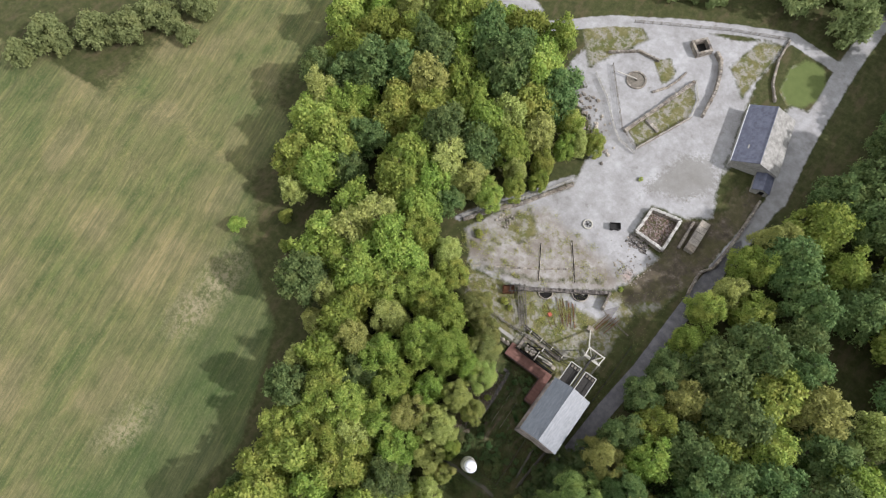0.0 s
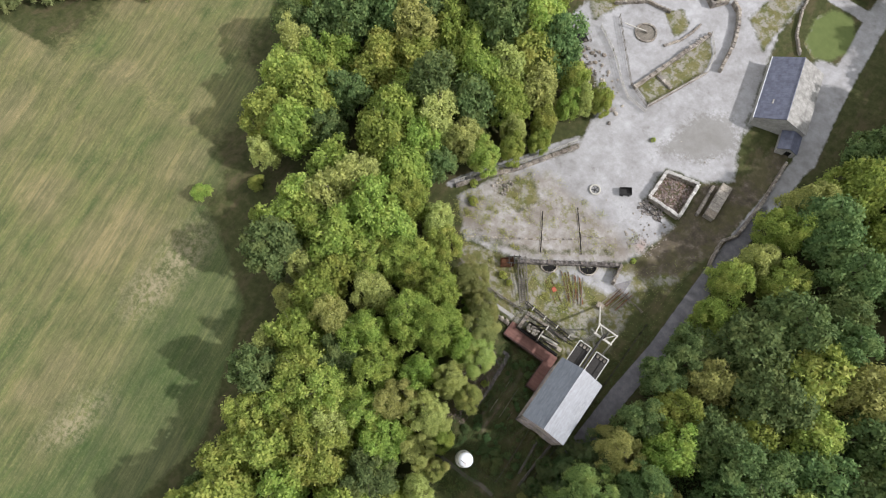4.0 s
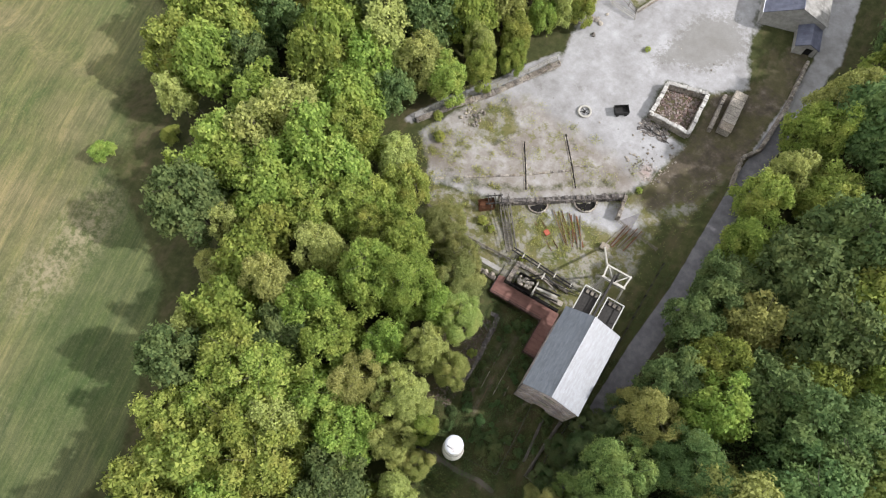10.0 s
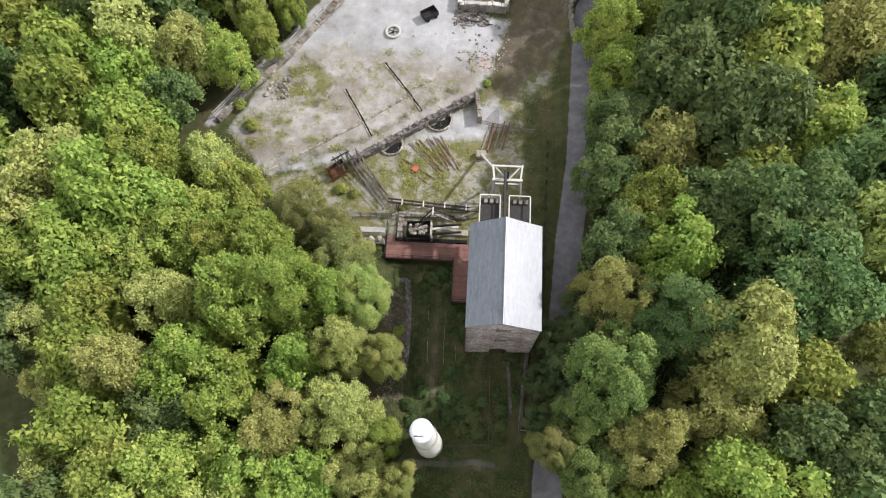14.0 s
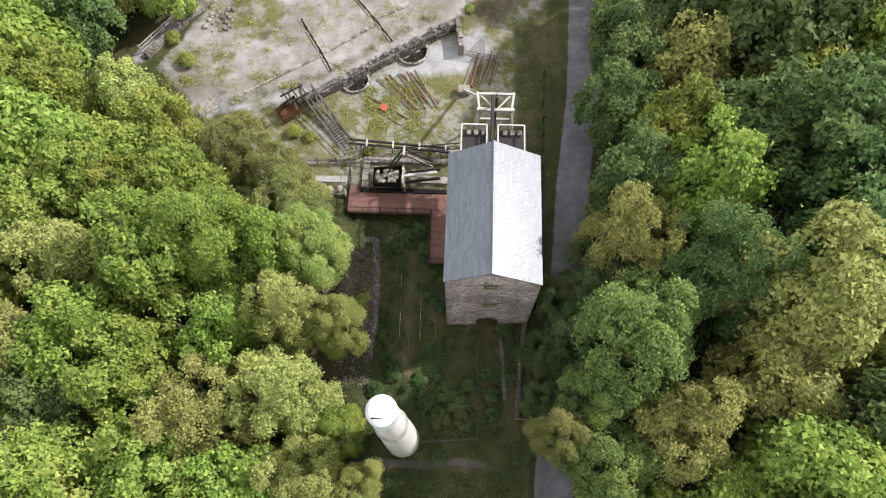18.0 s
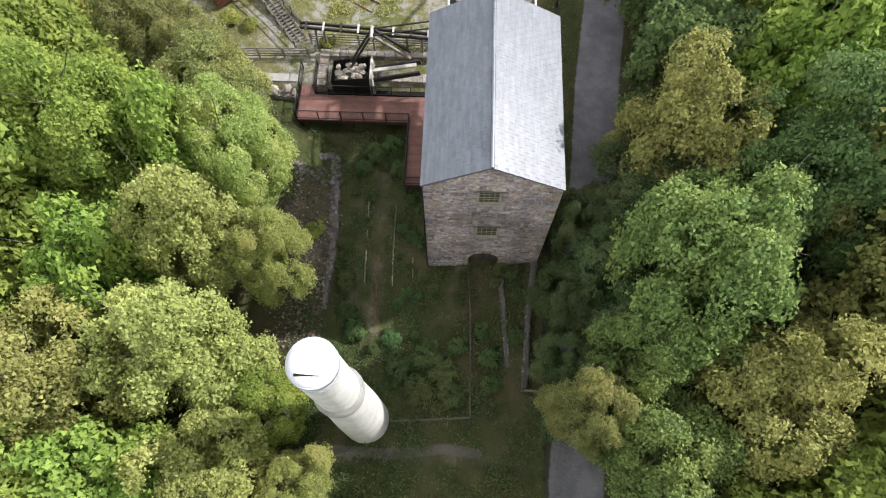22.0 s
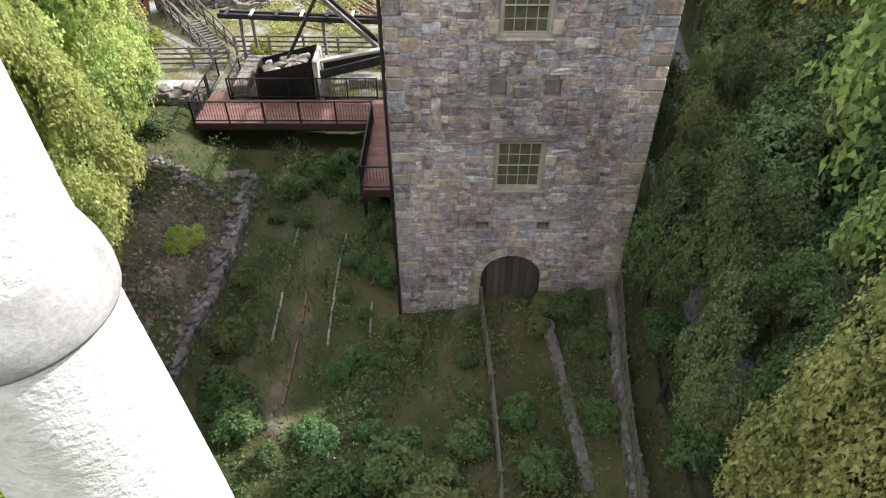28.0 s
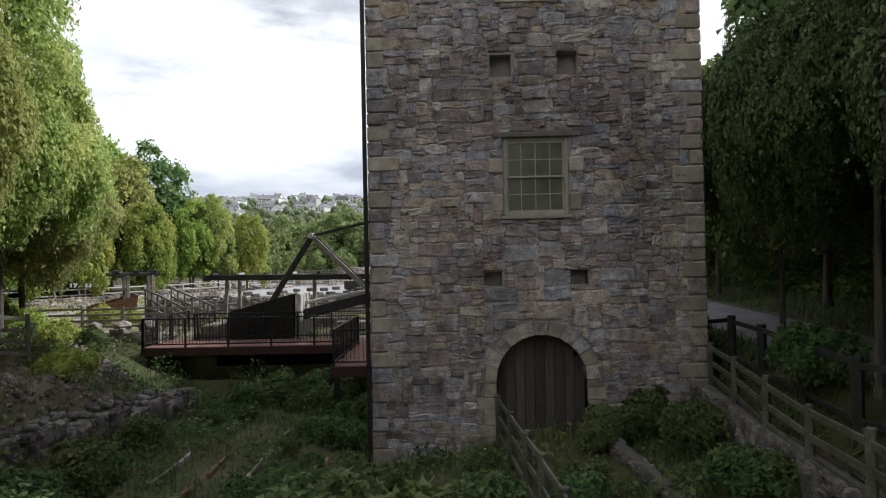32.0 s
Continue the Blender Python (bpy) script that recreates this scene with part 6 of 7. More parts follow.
prism(b3, [(-1.7, 2.0), (1.7, 2.0), (0, 3.0)], 0, .35)
part("front_wall", b3, M_CONC, an)
part("doorway", Mesh().box(-.1, 1.1, .26, .3, -.2, 1.7), M_BLACK, an, "dark open doorway")
part("side_wall", Mesh().box(-1.7, -1.35, .35, 4.2, -.4, 2.0), M_CONC, an)
part("side_wall", Mesh().box(1.35, 1.7, .35, 4.2, -.4, 2.0), M_CONC, an)
slope_tiles(an, -1, 1.7, 4.2, 2.0, 3.0, M_SLATE_B, "dark slate slope", 5, .5)
slope_tiles(an, 1, 1.7, 4.2, 2.0, 3.0, M_SLATE_B, "dark slate slope", 5, .5)

# ---- dressing floor compound to the north ----
fence([(-30.7, 75.1), (-25.6, 71.7), (-19.9, 66.1), (-17.6, 64.3), (-13.1, 63.6)], 1.2, 3, 2.0, M_PALEWOOD, "bleached timber fence round the dressing floors")
fence([(-28.9, 79.4), (-18.5, 67.1), (-13.4, 64.7)], 1.2, 3, 2.0, M_WOOD, "dark timber fence round the dressing floors")
fence([(-13.4, 64.7), (-7.6, 78.4), (-8.6, 83.0), (-11.5, 86.9)], 1.2, 3, 2.0, M_PALEWOOD, "bleached timber fence round the grass plot")
rubble_wall("plot_wall", [(-17.7, 66.9), (-11.6, 86.7)], 0.5, 0.7, "pale stone wall along the grass plot", hs=(0.2, 0.4))
rubble_wall("plot_wall", [(-15.3, 72.2), (-11.6, 71.2)], 0.35, 0.7, "short pale stone wall across the plot", hs=(0.2, 0.4))
rubble_wall("plot_wall", [(-13.3, 65.2), (-7.8, 78.4)], 0.3, 0.4, "low dark stone edge of the grass plot", hs=(0.2, 0.4))
rubble_wall("curved_wall", [(-11.6, 96.0), (-9.6, 94.6), (-8.2, 92.0), (-6.6, 87), (-5.8, 80.1)], 1.2, 0.6, "curved dark stone wall beside the track", hs=(0.22, 0.42))
rubble_wall("boundary_wall", [(-31.5, 81.6), (-26.0, 86.0), (-20.9, 86.5)], 0.7, 0.4, "thin stone wall behind the wheel", hs=(0.2, 0.4))
rubble_wall("track_kerb", [(-17.9, 78.9), (-15.8, 82.0), (-14.8, 85.2), (-14.4, 87.7)], 0.25, 0.4, "curving stone kerb", hs=(0.15, 0.3))
rubble_wall("grass_wall", [(5.4, 93), (2.6, 97), (0.8, 103), (0.4, 109)], 0.6, 0.4, "pale boundary wall beside the lawn", hs=(0.2, 0.4))
fence([(0, 109), (-12, 103.2), (-24, 96.2), (-31, 92)], 1.1, 3, 2.2, M_WOOD)
bd = thing("buddle", "round stone buddle pit with a timber arm", "buddle", Matrix.Translation((-22.5, 79.4, gz(-22.5, 79.4))))
for i in range(26):
    t0, t1 = 2 * math.pi * i / 26, 2 * math.pi * (i + 1) / 26
    m = Mesh()
    p = [(r * math.cos(t), r * math.sin(t)) for r, t in ((1.95, t0 + .01), (2.3, t0 + .01), (2.3, t1 - .01), (1.95, t1 - .01))]
    m.add([(x, y, -.2) for x, y in p] + [(x, y, .3) for x, y in p], [(3, 2, 1, 0), (4, 5, 6, 7), (0, 1, 5, 4), (1, 2, 6, 5), (2, 3, 7, 6), (3, 0, 4, 7)])
    part("rim_stone", m, M_OLDSTONE, bd)
part("pit_floor", Mesh().lathe([(.3, .16), (1.95, .06)], 26), M_WOOD, bd)
part("hub", Mesh().lathe([(.001, .7), (.3, .65), (.32, 0)], 14), M_WOOD, bd)
part("arm", Mesh().beam((0, 0, .6), (-4.6, -1.2, .9), .18, .18, .02), M_PALEWOOD, bd)
gr = thing("grated_shaft", "square timber-railed shaft with a dark grating", "shaft", Matrix.Translation((-33.3, 70.5, gz(-33.3, 70.5))) @ Euler((0, 0, .95)).to_matrix().to_4x4())
part("grating", Mesh().box(-1.7, 1.7, -1.7, 1.7, -.1, .1), M_BLACK, gr)
for i in range(8):
    part("grating_bar", Mesh().beam((-1.7, -1.5 + i * .43, .13), (1.7, -1.5 + i * .43, .13), .07, .06), M_IRON, gr)
for a, b in (((-2, -2), (2, -2)), ((2, -2), (2, 2)), ((2, 2), (-2, 2)), ((-2, 2), (-2, -2))):
    for k in (.5, 1.0):
        part("rail", Mesh().beam((*a, k), (*b, k), .06, .1), M_WOOD, gr)
    part("post", Mesh().beam((*a, -.1), (*a, 1.05), .12, .12), M_WOOD, gr)
kn = thing("ore_house", "small roofless stone ore house with thick pale walls", "ruin", Matrix.Translation((-15.0, 95, gz(-15, 95))) @ Euler((0, 0, .9)).to_matrix().to_4x4())
for q in ((-2, 2, -1.9, -1.3), (-2, 2, 1.3, 1.9), (-2, -1.4, -1.3, 1.3), (1.4, 2, -1.3, 1.3)):
    n = 4
    for i in range(n):
        for r in range(3):
            if q[1] - q[0] > q[3] - q[2]:
                part("stone", Mesh().box(q[0] + (q[1] - q[0]) * i / n, q[0] + (q[1] - q[0]) * (i + 1) / n - .02, q[2], q[3] - RS.uniform(0, .05), -.3 + r * .6, .29 + r * .6, .04), M_OLDSTONE, kn)
            else:
                part("stone", Mesh().box(q[0], q[1] - RS.uniform(0, .05), q[2] + (q[3] - q[2]) * i / n, q[2] + (q[3] - q[2]) * (i + 1) / n - .02, -.3 + r * .6, .29 + r * .6, .04), M_OLDSTONE, kn)
part("ore_floor", Mesh().box(-1.4, 1.4, -1.3, 1.3, -.2, .05), M_BLACK, kn)

# ---- trees ----
def crown_mesh(name, seed, width, low, high, boughs, leaves, size, material, droop=0.0, heart=0.34, tuft=6, skirt=-0.45, flat=0.3, rag=0.0):
    """A crown of boughs, each a cluster of rounded clumps that carry flat sprays of leaves, with dark gaps between the boughs."""
    g = np.random.default_rng(seed)
    unit = lambda v: v / np.linalg.norm(v, axis=1)[:, None]
    mid = low + (high - low) * 0.42
    k = np.arange(boughs) + 0.5
    zz = np.clip(1 - (1 - skirt) * k / boughs + g.normal(scale=0.06, size=boughs), -0.9, 1)
    az = k * 2.39996 + g.normal(scale=0.25, size=boughs)
    flat_r = np.sqrt(1 - zz ** 2)
    way = np.stack([flat_r * np.cos(az), flat_r * np.sin(az), zz], 1)
    reach = g.uniform(0.66, 1.0, boughs) * (1 + 0.13 * np.sin(az * 2 + seed) + 0.08 * np.sin(az * 3 + seed * 2.7))
    bough = way * reach[:, None] * np.array([width * 0.8, width * 0.8, 1])
    bough[:, 2] = mid + way[:, 2] * reach * np.where(way[:, 2] > 0, (high - mid) * 0.86, (mid - low) * 0.9)
    bough_r = width * g.uniform(0.19, 0.33, boughs) * (22 / boughs) ** 0.3
    up = unit(way + np.array([0, 0, 0.6]))
    n_sub = 10
    own = np.repeat(np.arange(boughs), n_sub)
    e = unit(g.normal(size=(len(own), 3)))
    dot = (e * up[own]).sum(1)
    e -= np.where(dot < -0.1, 2 * dot, 0)[:, None] * up[own]
    sub = bough[own] + e * (bough_r[own] * g.uniform(0.55, 0.85, len(own)))[:, None]
    sub_r = bough_r[own] * g.uniform(0.3, 0.52, len(own))
    face = unit(e * 0.7 + up[own] * 0.6)
    many = int(leaves / tuft * 1.7)
    pick = g.choice(len(own), many, p=sub_r ** 2 / (sub_r ** 2).sum())
    f = unit(g.normal(size=(many, 3)))
    dot = (f * face[pick]).sum(1)
    f -= np.where(dot < -0.2, 2 * dot, 0)[:, None] * face[pick]
    p = sub[pick] + f * (sub_r[pick] * g.uniform(0.75 - rag * 0.6, 1.12 + rag, many))[:, None]
    deep = np.zeros(many, bool)
    for i in range(boughs):
        deep |= (((p - bough[i]) ** 2).sum(1) < (0.6 * bough_r[i]) ** 2)
    kept = np.where(~deep)[0][:leaves // tuft]
    p, f, pick = p[kept], f[kept], pick[kept]
    spray = unit(f * 0.8 + e[pick] * 0.35 + np.array([0, 0, 0.4]) + g.normal(scale=0.25, size=(len(p), 3)))
    side = unit(np.cross(spray, g.normal(size=(len(p), 3))))
    fore = np.cross(spray, side)
    spread = np.repeat(size * 0.62 * tuft ** 0.5 * g.uniform(0.6, 1.3, len(p)), tuft)[:, None]
    q = g.normal(size=(len(p) * tuft, 3))
    away = (q[:, :1] ** 2 + q[:, 1:2] ** 2) ** 0.5
    p = np.repeat(p, tuft, 0) + (np.repeat(side, tuft, 0) * q[:, :1] + np.repeat(fore, tuft, 0) * q[:, 1:2] + np.repeat(spray, tuft, 0) * q[:, 2:] * 0.3) * spread
    p[:, 2] -= (droop * away * spread)[:, 0]
    n = len(p)
    nrm = unit(np.repeat(spray, tuft, 0) + g.normal(scale=flat, size=(n, 3)))
    a = unit(np.cross(nrm, g.normal(size=(n, 3))))
    b = np.cross(nrm, a)
    s = size * g.uniform(0.55, 1.25, n)[:, None]
    a, b = a * s, b * s * 0.66
    verts = np.stack([p - a * 0.8 - b, p + a * 1.1, p - a * 0.5 + b * 1.2], 1).reshape(-1, 3)
    faces = np.arange(n * 3).reshape(n, 3)
    if heart == 0:
        return np_mesh(name, verts, faces, material)
    # loose leaves in the heart of the crown
    many = n // 9
    d = unit(g.normal(size=(many, 3))) * g.uniform(0.25, 1, many)[:, None] ** 0.5
    c = d * np.array([width * heart * 1.35, width * heart * 1.35, (high - low) * 0.28]) + np.array([0, 0, mid])
    a = unit(g.normal(size=(many, 3)))
    b = unit(np.cross(a, g.normal(size=(many, 3))))
    q = size * 1.7
    inner_v = np.stack([c - a * q * 0.8 - b * q * 0.7, c + a * q, c - a * q * 0.5 + b * q * 0.8], 1).reshape(-1, 3)
    return np_mesh(name, np.concatenate([verts, inner_v]), np.concatenate([faces, np.arange(many * 3).reshape(many, 3) + n * 3]), material)


def trunk_mesh(name, seed, height_, spread, r):
    g = random.Random(seed)
    m = Mesh()
    p, rad = Vector((0, 0, -0.3)), r
    m.tube((0, 0, -0.3), (0, 0, 0.25), r * 1.5, r, 8)
    top = Vector((g.uniform(-.4, .4), g.uniform(-.4, .4), height_ * 0.8))
    prev, pr = Vector((0, 0, 0.25)), r
    for i in range(1, 5):
        q = top * (i / 4) + Vector((g.uniform(-.15, .15), g.uniform(-.15, .15), 0.05))
        m.tube(prev, q, pr, r * (1 - 0.2 * i), 8, i == 4)
        if i >= 2:
            for k in range(3):
                a = g.uniform(0, 6.28)
                tip = q + Vector((math.cos(a) * spread * g.uniform(.35, .6), math.sin(a) * spread * g.uniform(.35, .6), height_ * g.uniform(.1, .24)))
                knee = q.lerp(tip, 0.5) + Vector((0, 0, -0.25))
                m.tube(q, knee, pr * 0.5, pr * 0.34, 6, False)
                m.tube(knee, tip, pr * 0.34, pr * 0.1, 6)
        prev, pr = q, r * (1 - 0.2 * i)
    return m.data(name, True)


SPECIES = {  # width, crown low, crown high, boughs, leaves, leaf size, material, droop
    "oak": (5.0, 1.4, 11.5, 30, 5600, 0.31, "green", 0.0),
    "ash": (4.8, 1.8, 13.0, 26, 5600, 0.31, "dark", 0.1),
    "birch": (4.4, 1.4, 12.4, 34, 5900, 0.27, "olive", 0.5),
    "maple": (4.8, 1.0, 11.0, 24, 5600, 0.32, "bright", 0.0),
    "alder": (4.4, 1.0, 11.2, 28, 5200, 0.30, "green", 0.1),
}
TREE_LABEL = {"oak": "broad mid-green oak with a dense lumpy crown", "ash": "tall dark green ash with a full crown",
              "birch": "olive-green birch with fine drooping foliage", "maple": "bright yellow-green maple with a rounded crown",
              "alder": "narrow mid-green alder in the wood", "weeping": "olive-green birch with foliage drooping almost to the ground", "willow": "low spreading green willow overhanging the path",
              "sycamore": "tall fresh green sycamore with a broad crown"}
TREES = {}
CROWN = {}   # width and height of each crown
for i, (k, (w_, lo_, hi_, lb_, n_, s_, mk_, dr_)) in enumerate(SPECIES.items()):
    for v in range(2):
        cm = crown_mesh("crown", 100 + i * 7 + v, w_, lo_, hi_, int(lb_ * 1.5) + 8 * v, n_ + 600, s_ * 0.94, M_LEAF[mk_], dr_, 0.36, 5, -0.45, 0.35, 0.3)
        TREES[(k, v)] = (trunk_mesh("trunk", 300 + i * 5 + v, hi_, w_, 0.2), cm)
    cm = crown_mesh("crown", 700 + i, w_, lo_ - 0.6, hi_, int(lb_ * 1.3) + 6, 16000, s_ * 0.64, M_LEAF[mk_], dr_, 0.32, 7, -0.7, 0.4, 0.4)
    TREES[(k, 2)] = (TREES[(k, 0)][0], cm)
    CROWN[k] = (w_, hi_)
for k, mk_, lo_, hi_, w_, dr_, sd_, lb_ in (("birch", "olive", 1.4, 12.4, 4.4, 0.6, 1, 40), ("maple", "bright_near", 2.4, 11.0, 4.8, 0.15, 2, 30), ("ash", "dark", 3.0, 13.0, 4.8, 0.35, 3, 30),
                                            ("oak", "green", 2.4, 11.5, 5.0, 0.2, 4, 36), ("sycamore", "fresh", 2.4, 11.4, 5.0, 0.15, 8, 34), ("willow", "willow", 4.4, 9.4, 6.0, 0.6, 5, 34), ("weeping", "birch_near", 2.5, 11.6, 4.6, 1.0, 6, 40)):
    fine = k in ("maple", "weeping", "willow")
    cm = crown_mesh("crown", 800 + sd_, w_, lo_, hi_, lb_, 84000 if fine else 44000, 0.078 if fine else 0.115, M_LEAF[mk_], dr_, 0.28, 9, -0.85, 0.5, 0.35 if k == "willow" else 0.62)
    TREES[(k, 3)] = (TREES[(k if k in SPECIES else "birch" if k == "weeping" else "oak" if k == "sycamore" else "alder", 0)][0], cm)
    CROWN[k] = (w_, hi_)


def tree(k, v, x, y, s=1.0, sz=1.0, turn=0.0, z=None, group="trees of the wood"):
    tm, cm = TREES[(k, v)]
    e = thing("tree", TREE_LABEL[k], "tree", Matrix.Translation((x, y, gz(x, y) if z is None else z)) @ Euler((0, 0, turn)).to_matrix().to_4x4() @ Matrix.Diagonal((s, s, s * sz, 1)), group)
    part("trunk", tm, M_BARK, e)
    part("crown", cm, M_LEAF["green"], e)
    return e


def scatter(poly, gap, n, seed, kinds, smin, smax, avoid=(), inset=3.4, tall=1.0):
    """Trees at random in a polygon, kept gap apart."""
    g = np.random.default_rng(seed)
    xs, ys = [p[0] for p in poly], [p[1] for p in poly]
    got = []
    P = np.stack([g.uniform(min(xs), max(xs), n), g.uniform(min(ys), max(ys), n)], 1)
    inside = poly_sd(P[:, 0], P[:, 1], poly)
    for p, d in zip(P, inside):
        s = g.uniform(smin, smax)
        if d < inset * s * 0.9:
            if d < 1.6:
                continue
            s *= 0.62
        if any((p[0] - q[0]) ** 2 + (p[1] - q[1]) ** 2 < (gap * (0.5 + 0.25 * (s + q[2]))) ** 2 for q in got):
            continue
        if any((p[0] - a) ** 2 + (p[1] - b) ** 2 < r * r for a, b, r in avoid):
            continue
        got.append((p[0], p[1], s))
        k = kinds[int(g.integers(len(kinds)))]
        v = int(g.integers(2))
        if -34 < p[0] < 32 and -26 < p[1] < 14:   # close to the pit: finer leaves
            v = 2
        tree(k, v, float(p[0]), float(p[1]), s, tall * g.uniform(0.85, 1.15), g.uniform(0, 6.28))
    return got


NEAR_TREES = [  # kind, crown fineness, x, y, crown radius, height of the top
    # west of the pit
    ("birch", 3, -12.4, -8.6, 3.9, 17.2), ("birch", 3, -17.4, -10.2, 4.1, 17.4), ("birch", 3, -10.4, -14.2, 3.2, 13.0), ("maple", 3, -6.4, -14.8, 2.3, 8.6), ("birch", 3, -12.6, -2.2, 3.2, 17.3),
    ("maple", 3, -8.9, -2.6, 2.7, 13.0), ("maple", 3, -11.3, 3.6, 3.5, 14.6), ("oak", 3, -19.0, 3.2, 4.8, 17.6), ("weeping", 3, -14.0, 8.0, 3.8, 13.2), ("weeping", 3, -15.2, 11.2, 3.1, 11.8),
    ("weeping", 3, -20.0, 14.0, 3.7, 11.5), ("oak", 2, -24.2, 2.2, 4.8, 18.1), ("oak", 2, -14.6, 3.4, 3.2, 16.4), ("oak", 2, -17.4, -4.2, 3.6, 15.4), ("alder", 2, -23.2, 9.0, 4.2, 15.6), ("oak", 2, -15.6, -16.8, 4.4, 14.5),
    ("oak", 2, -30.8, 10.0, 4.8, 14.8), ("maple", 2, -35.6, 6.4, 4.4, 13.8), ("birch", 2, -34.3, -5.6, 3.8, 17.8), ("birch", 2, -45.0, -1.0, 3.4, 13.8), ("birch", 2, -43.4, -7.4, 3.2, 11.5), ("oak", 2, -28.6, -4.5, 4.6, 16.5),
    ("maple", 2, -35.4, -26.0, 4.4, 15.3), ("oak", 2, -38.3, 18.6, 4.6, 14.2), ("oak", 2, -27.4, 8.0, 3.6, 14.0), ("maple", 2, -28.0, 16.4, 3.4, 11.6), ("birch", 2, -31.2, 19.4, 3.4, 12.0),
    # beside the yard
    ("maple", 2, -32.4, 35.0, 3.3, 11.2), ("birch", 2, -36.9, 35.0, 4.0, 14.2), ("maple", 2, -21.2, 58.0, 2.5, 10.0), ("alder", 2, -25.4, 53.5, 2.8, 11.0), ("birch", 2, -23.5, 55.5, 2.3, 12.0), ("maple", 2, -27.2, 47.5, 2.7, 10.5), ("birch", 2, -30.6, 42.5, 2.7, 12.2), ("maple", 2, -28.9, 39.6, 2.6, 10.6), ("alder", 2, -25.6, 44.0, 2.3, 9.6),
    # east of the path
    ("oak", 3, -8.5, -10.6, 2.5, 9.2), ("sycamore", 3, 14.3, -3.8, 5.0, 19.4), ("birch", 3, 15.0, 4.4, 4.1, 17.2), ("weeping", 3, 8.8, -10.7, 2.4, 14.2), ("birch", 3, 17.6, -10.0, 4.0, 16.4), ("sycamore", 3, 12.9, -12.8, 3.8, 13.2), ("ash", 3, 20.8, 1.4, 4.4, 20.0), ("sycamore", 3, 11.8, -8.0, 2.9, 14.0),
    ("willow", 3, 12.2, -4.6, 4.6, 9.6), ("willow", 3, 13.8, 2.0, 4.6, 10.0), ("willow", 3, 11.2, -1.6, 3.2, 8.8), ("willow", 3, 9.4, 0.8, 2.2, 9.2), ("willow", 3, 8.3, -4.4, 2.3, 8.8), ("willow", 3, 8.5, -8.2, 2.3, 9.0),
    ("alder", 2, 21.0, 9.2, 4.7, 20.0), ("ash", 2, 15.8, 10.4, 3.9, 16.4), ("oak", 2, 19.4, 15.4, 4.6, 15.6), ("ash", 2, 15.0, 18.6, 3.6, 14.0), ("ash", 2, 16.4, 25.6, 4.2, 14.6), ("oak", 2, 17.4, 33.0, 4.3, 13.8), ("maple", 2, 16.0, 40.6, 3.5, 13.3), ("birch", 2, 18.2, 46.2, 3.7, 13.6),
    ("maple", 2, 23.2, 45.0, 4.2, 14.4), ("oak", 2, 18.9, 52.6, 4.4, 17.0), ("birch", 2, 19.8, 59.4, 4.2, 16.9), ("oak", 2, 20.0, -15.6, 4.8, 14.0), ("birch", 2, 24.6, -6.6, 4.6, 17.0)]
for k, v, x, y, r, top in NEAR_TREES:
    w_, hi_ = CROWN[k]
    tree(k, v, x, y, r / w_, (top - gz(x, y)) / hi_ * w_ / r, x * 1.7)
taken = [(x, y, r * 0.72 + 2.4) for k, v, x, y, r, top in NEAR_TREES]
# rough gap that runs through the west wood from the meadow
gap_line = [(-66, -2, 5), (-60, 5, 5.2), (-57, 13, 5.2), (-53.5, 23, 5.2), (-53, 32, 4.6)]
west = scatter(WEST_WOOD, 4.9, 9000, 5, ["oak", "ash", "maple", "alder", "birch", "oak", "maple"], 0.85, 1.15, taken + gap_line + [(-33.5, 71, 6.5), (-30, 77, 6)], 2.6, 1.3)
east = scatter(EAST_WOOD, 5.9, 9000, 6, ["ash", "ash", "oak", "birch", "alder", "maple", "ash"], 0.95, 1.3, taken + [(42, 46, 8)], 2.4, 1.2)


def joined_trees(name, label, spots, thin=1, tall=1.0):
    """Far trees that nobody would count, as one mesh of crowns and trunks."""
    V, Fc, base = [], [], 0
    for i, (x, y, s) in enumerate(spots):
        tm, cm = FAR_CROWNS[i % len(FAR_CROWNS)]
        a = i * 1.3
        rot = np.array([[math.cos(a), -math.sin(a), 0], [math.sin(a), math.cos(a), 0], [0, 0, 1]])
        for v, f in ((tm, cm) if thin == 1 else ((cm[0], cm[1][::thin]),)):
            V.append(v @ rot.T * np.array([s, s, s * tall]) + np.array([x, y, gz(x, y) - 0.3]))
            Fc.append(f + base)
            base += len(v)
    return tagged(new(name, np_mesh(name, np.concatenate(V), np.concatenate(Fc), M_LEAF["valley"])), label, "trees", kind="stuff")


def mesh_arrays(me):
    v = np.empty(len(me.vertices) * 3, np.float32)
    me.vertices.foreach_get("co", v)
    me.calc_loop_triangles()
    f = np.empty(len(me.loop_triangles) * 3, np.int32)
    me.loop_triangles.foreach_get("vertices", f)
    return v.reshape(-1, 3), f.reshape(-1, 3)


FAR_CROWNS = [(mesh_arrays(TREES[("oak", 0)][0]), mesh_arrays(crown_mesh("crown", 960 + i, 5.2, -0.6, 10.5, 26, 2600, 0.44, M_LEAF["valley"], 0.0, 0.4, 4))) for i in range(3)]
joined_trees("hedge_trees", "line of trees along the far edge of the meadow", [(-114 - 24 * i / 13, 34 - 32 * i / 13 + 3 * math.sin(i * 2.3), 0.62 + 0.16 * math.sin(i * 1.7)) for i in range(14)] + [(-112, 26, 0.5)])
for x, y, s in ((-71, -1.5, 0.42), (-64, 6, 0.36), (-60, 1, 0.3)):
    tree("alder", 0, x, y, s, 0.7, x, group="bushes on the meadow")
g9 = np.random.default_rng(91)
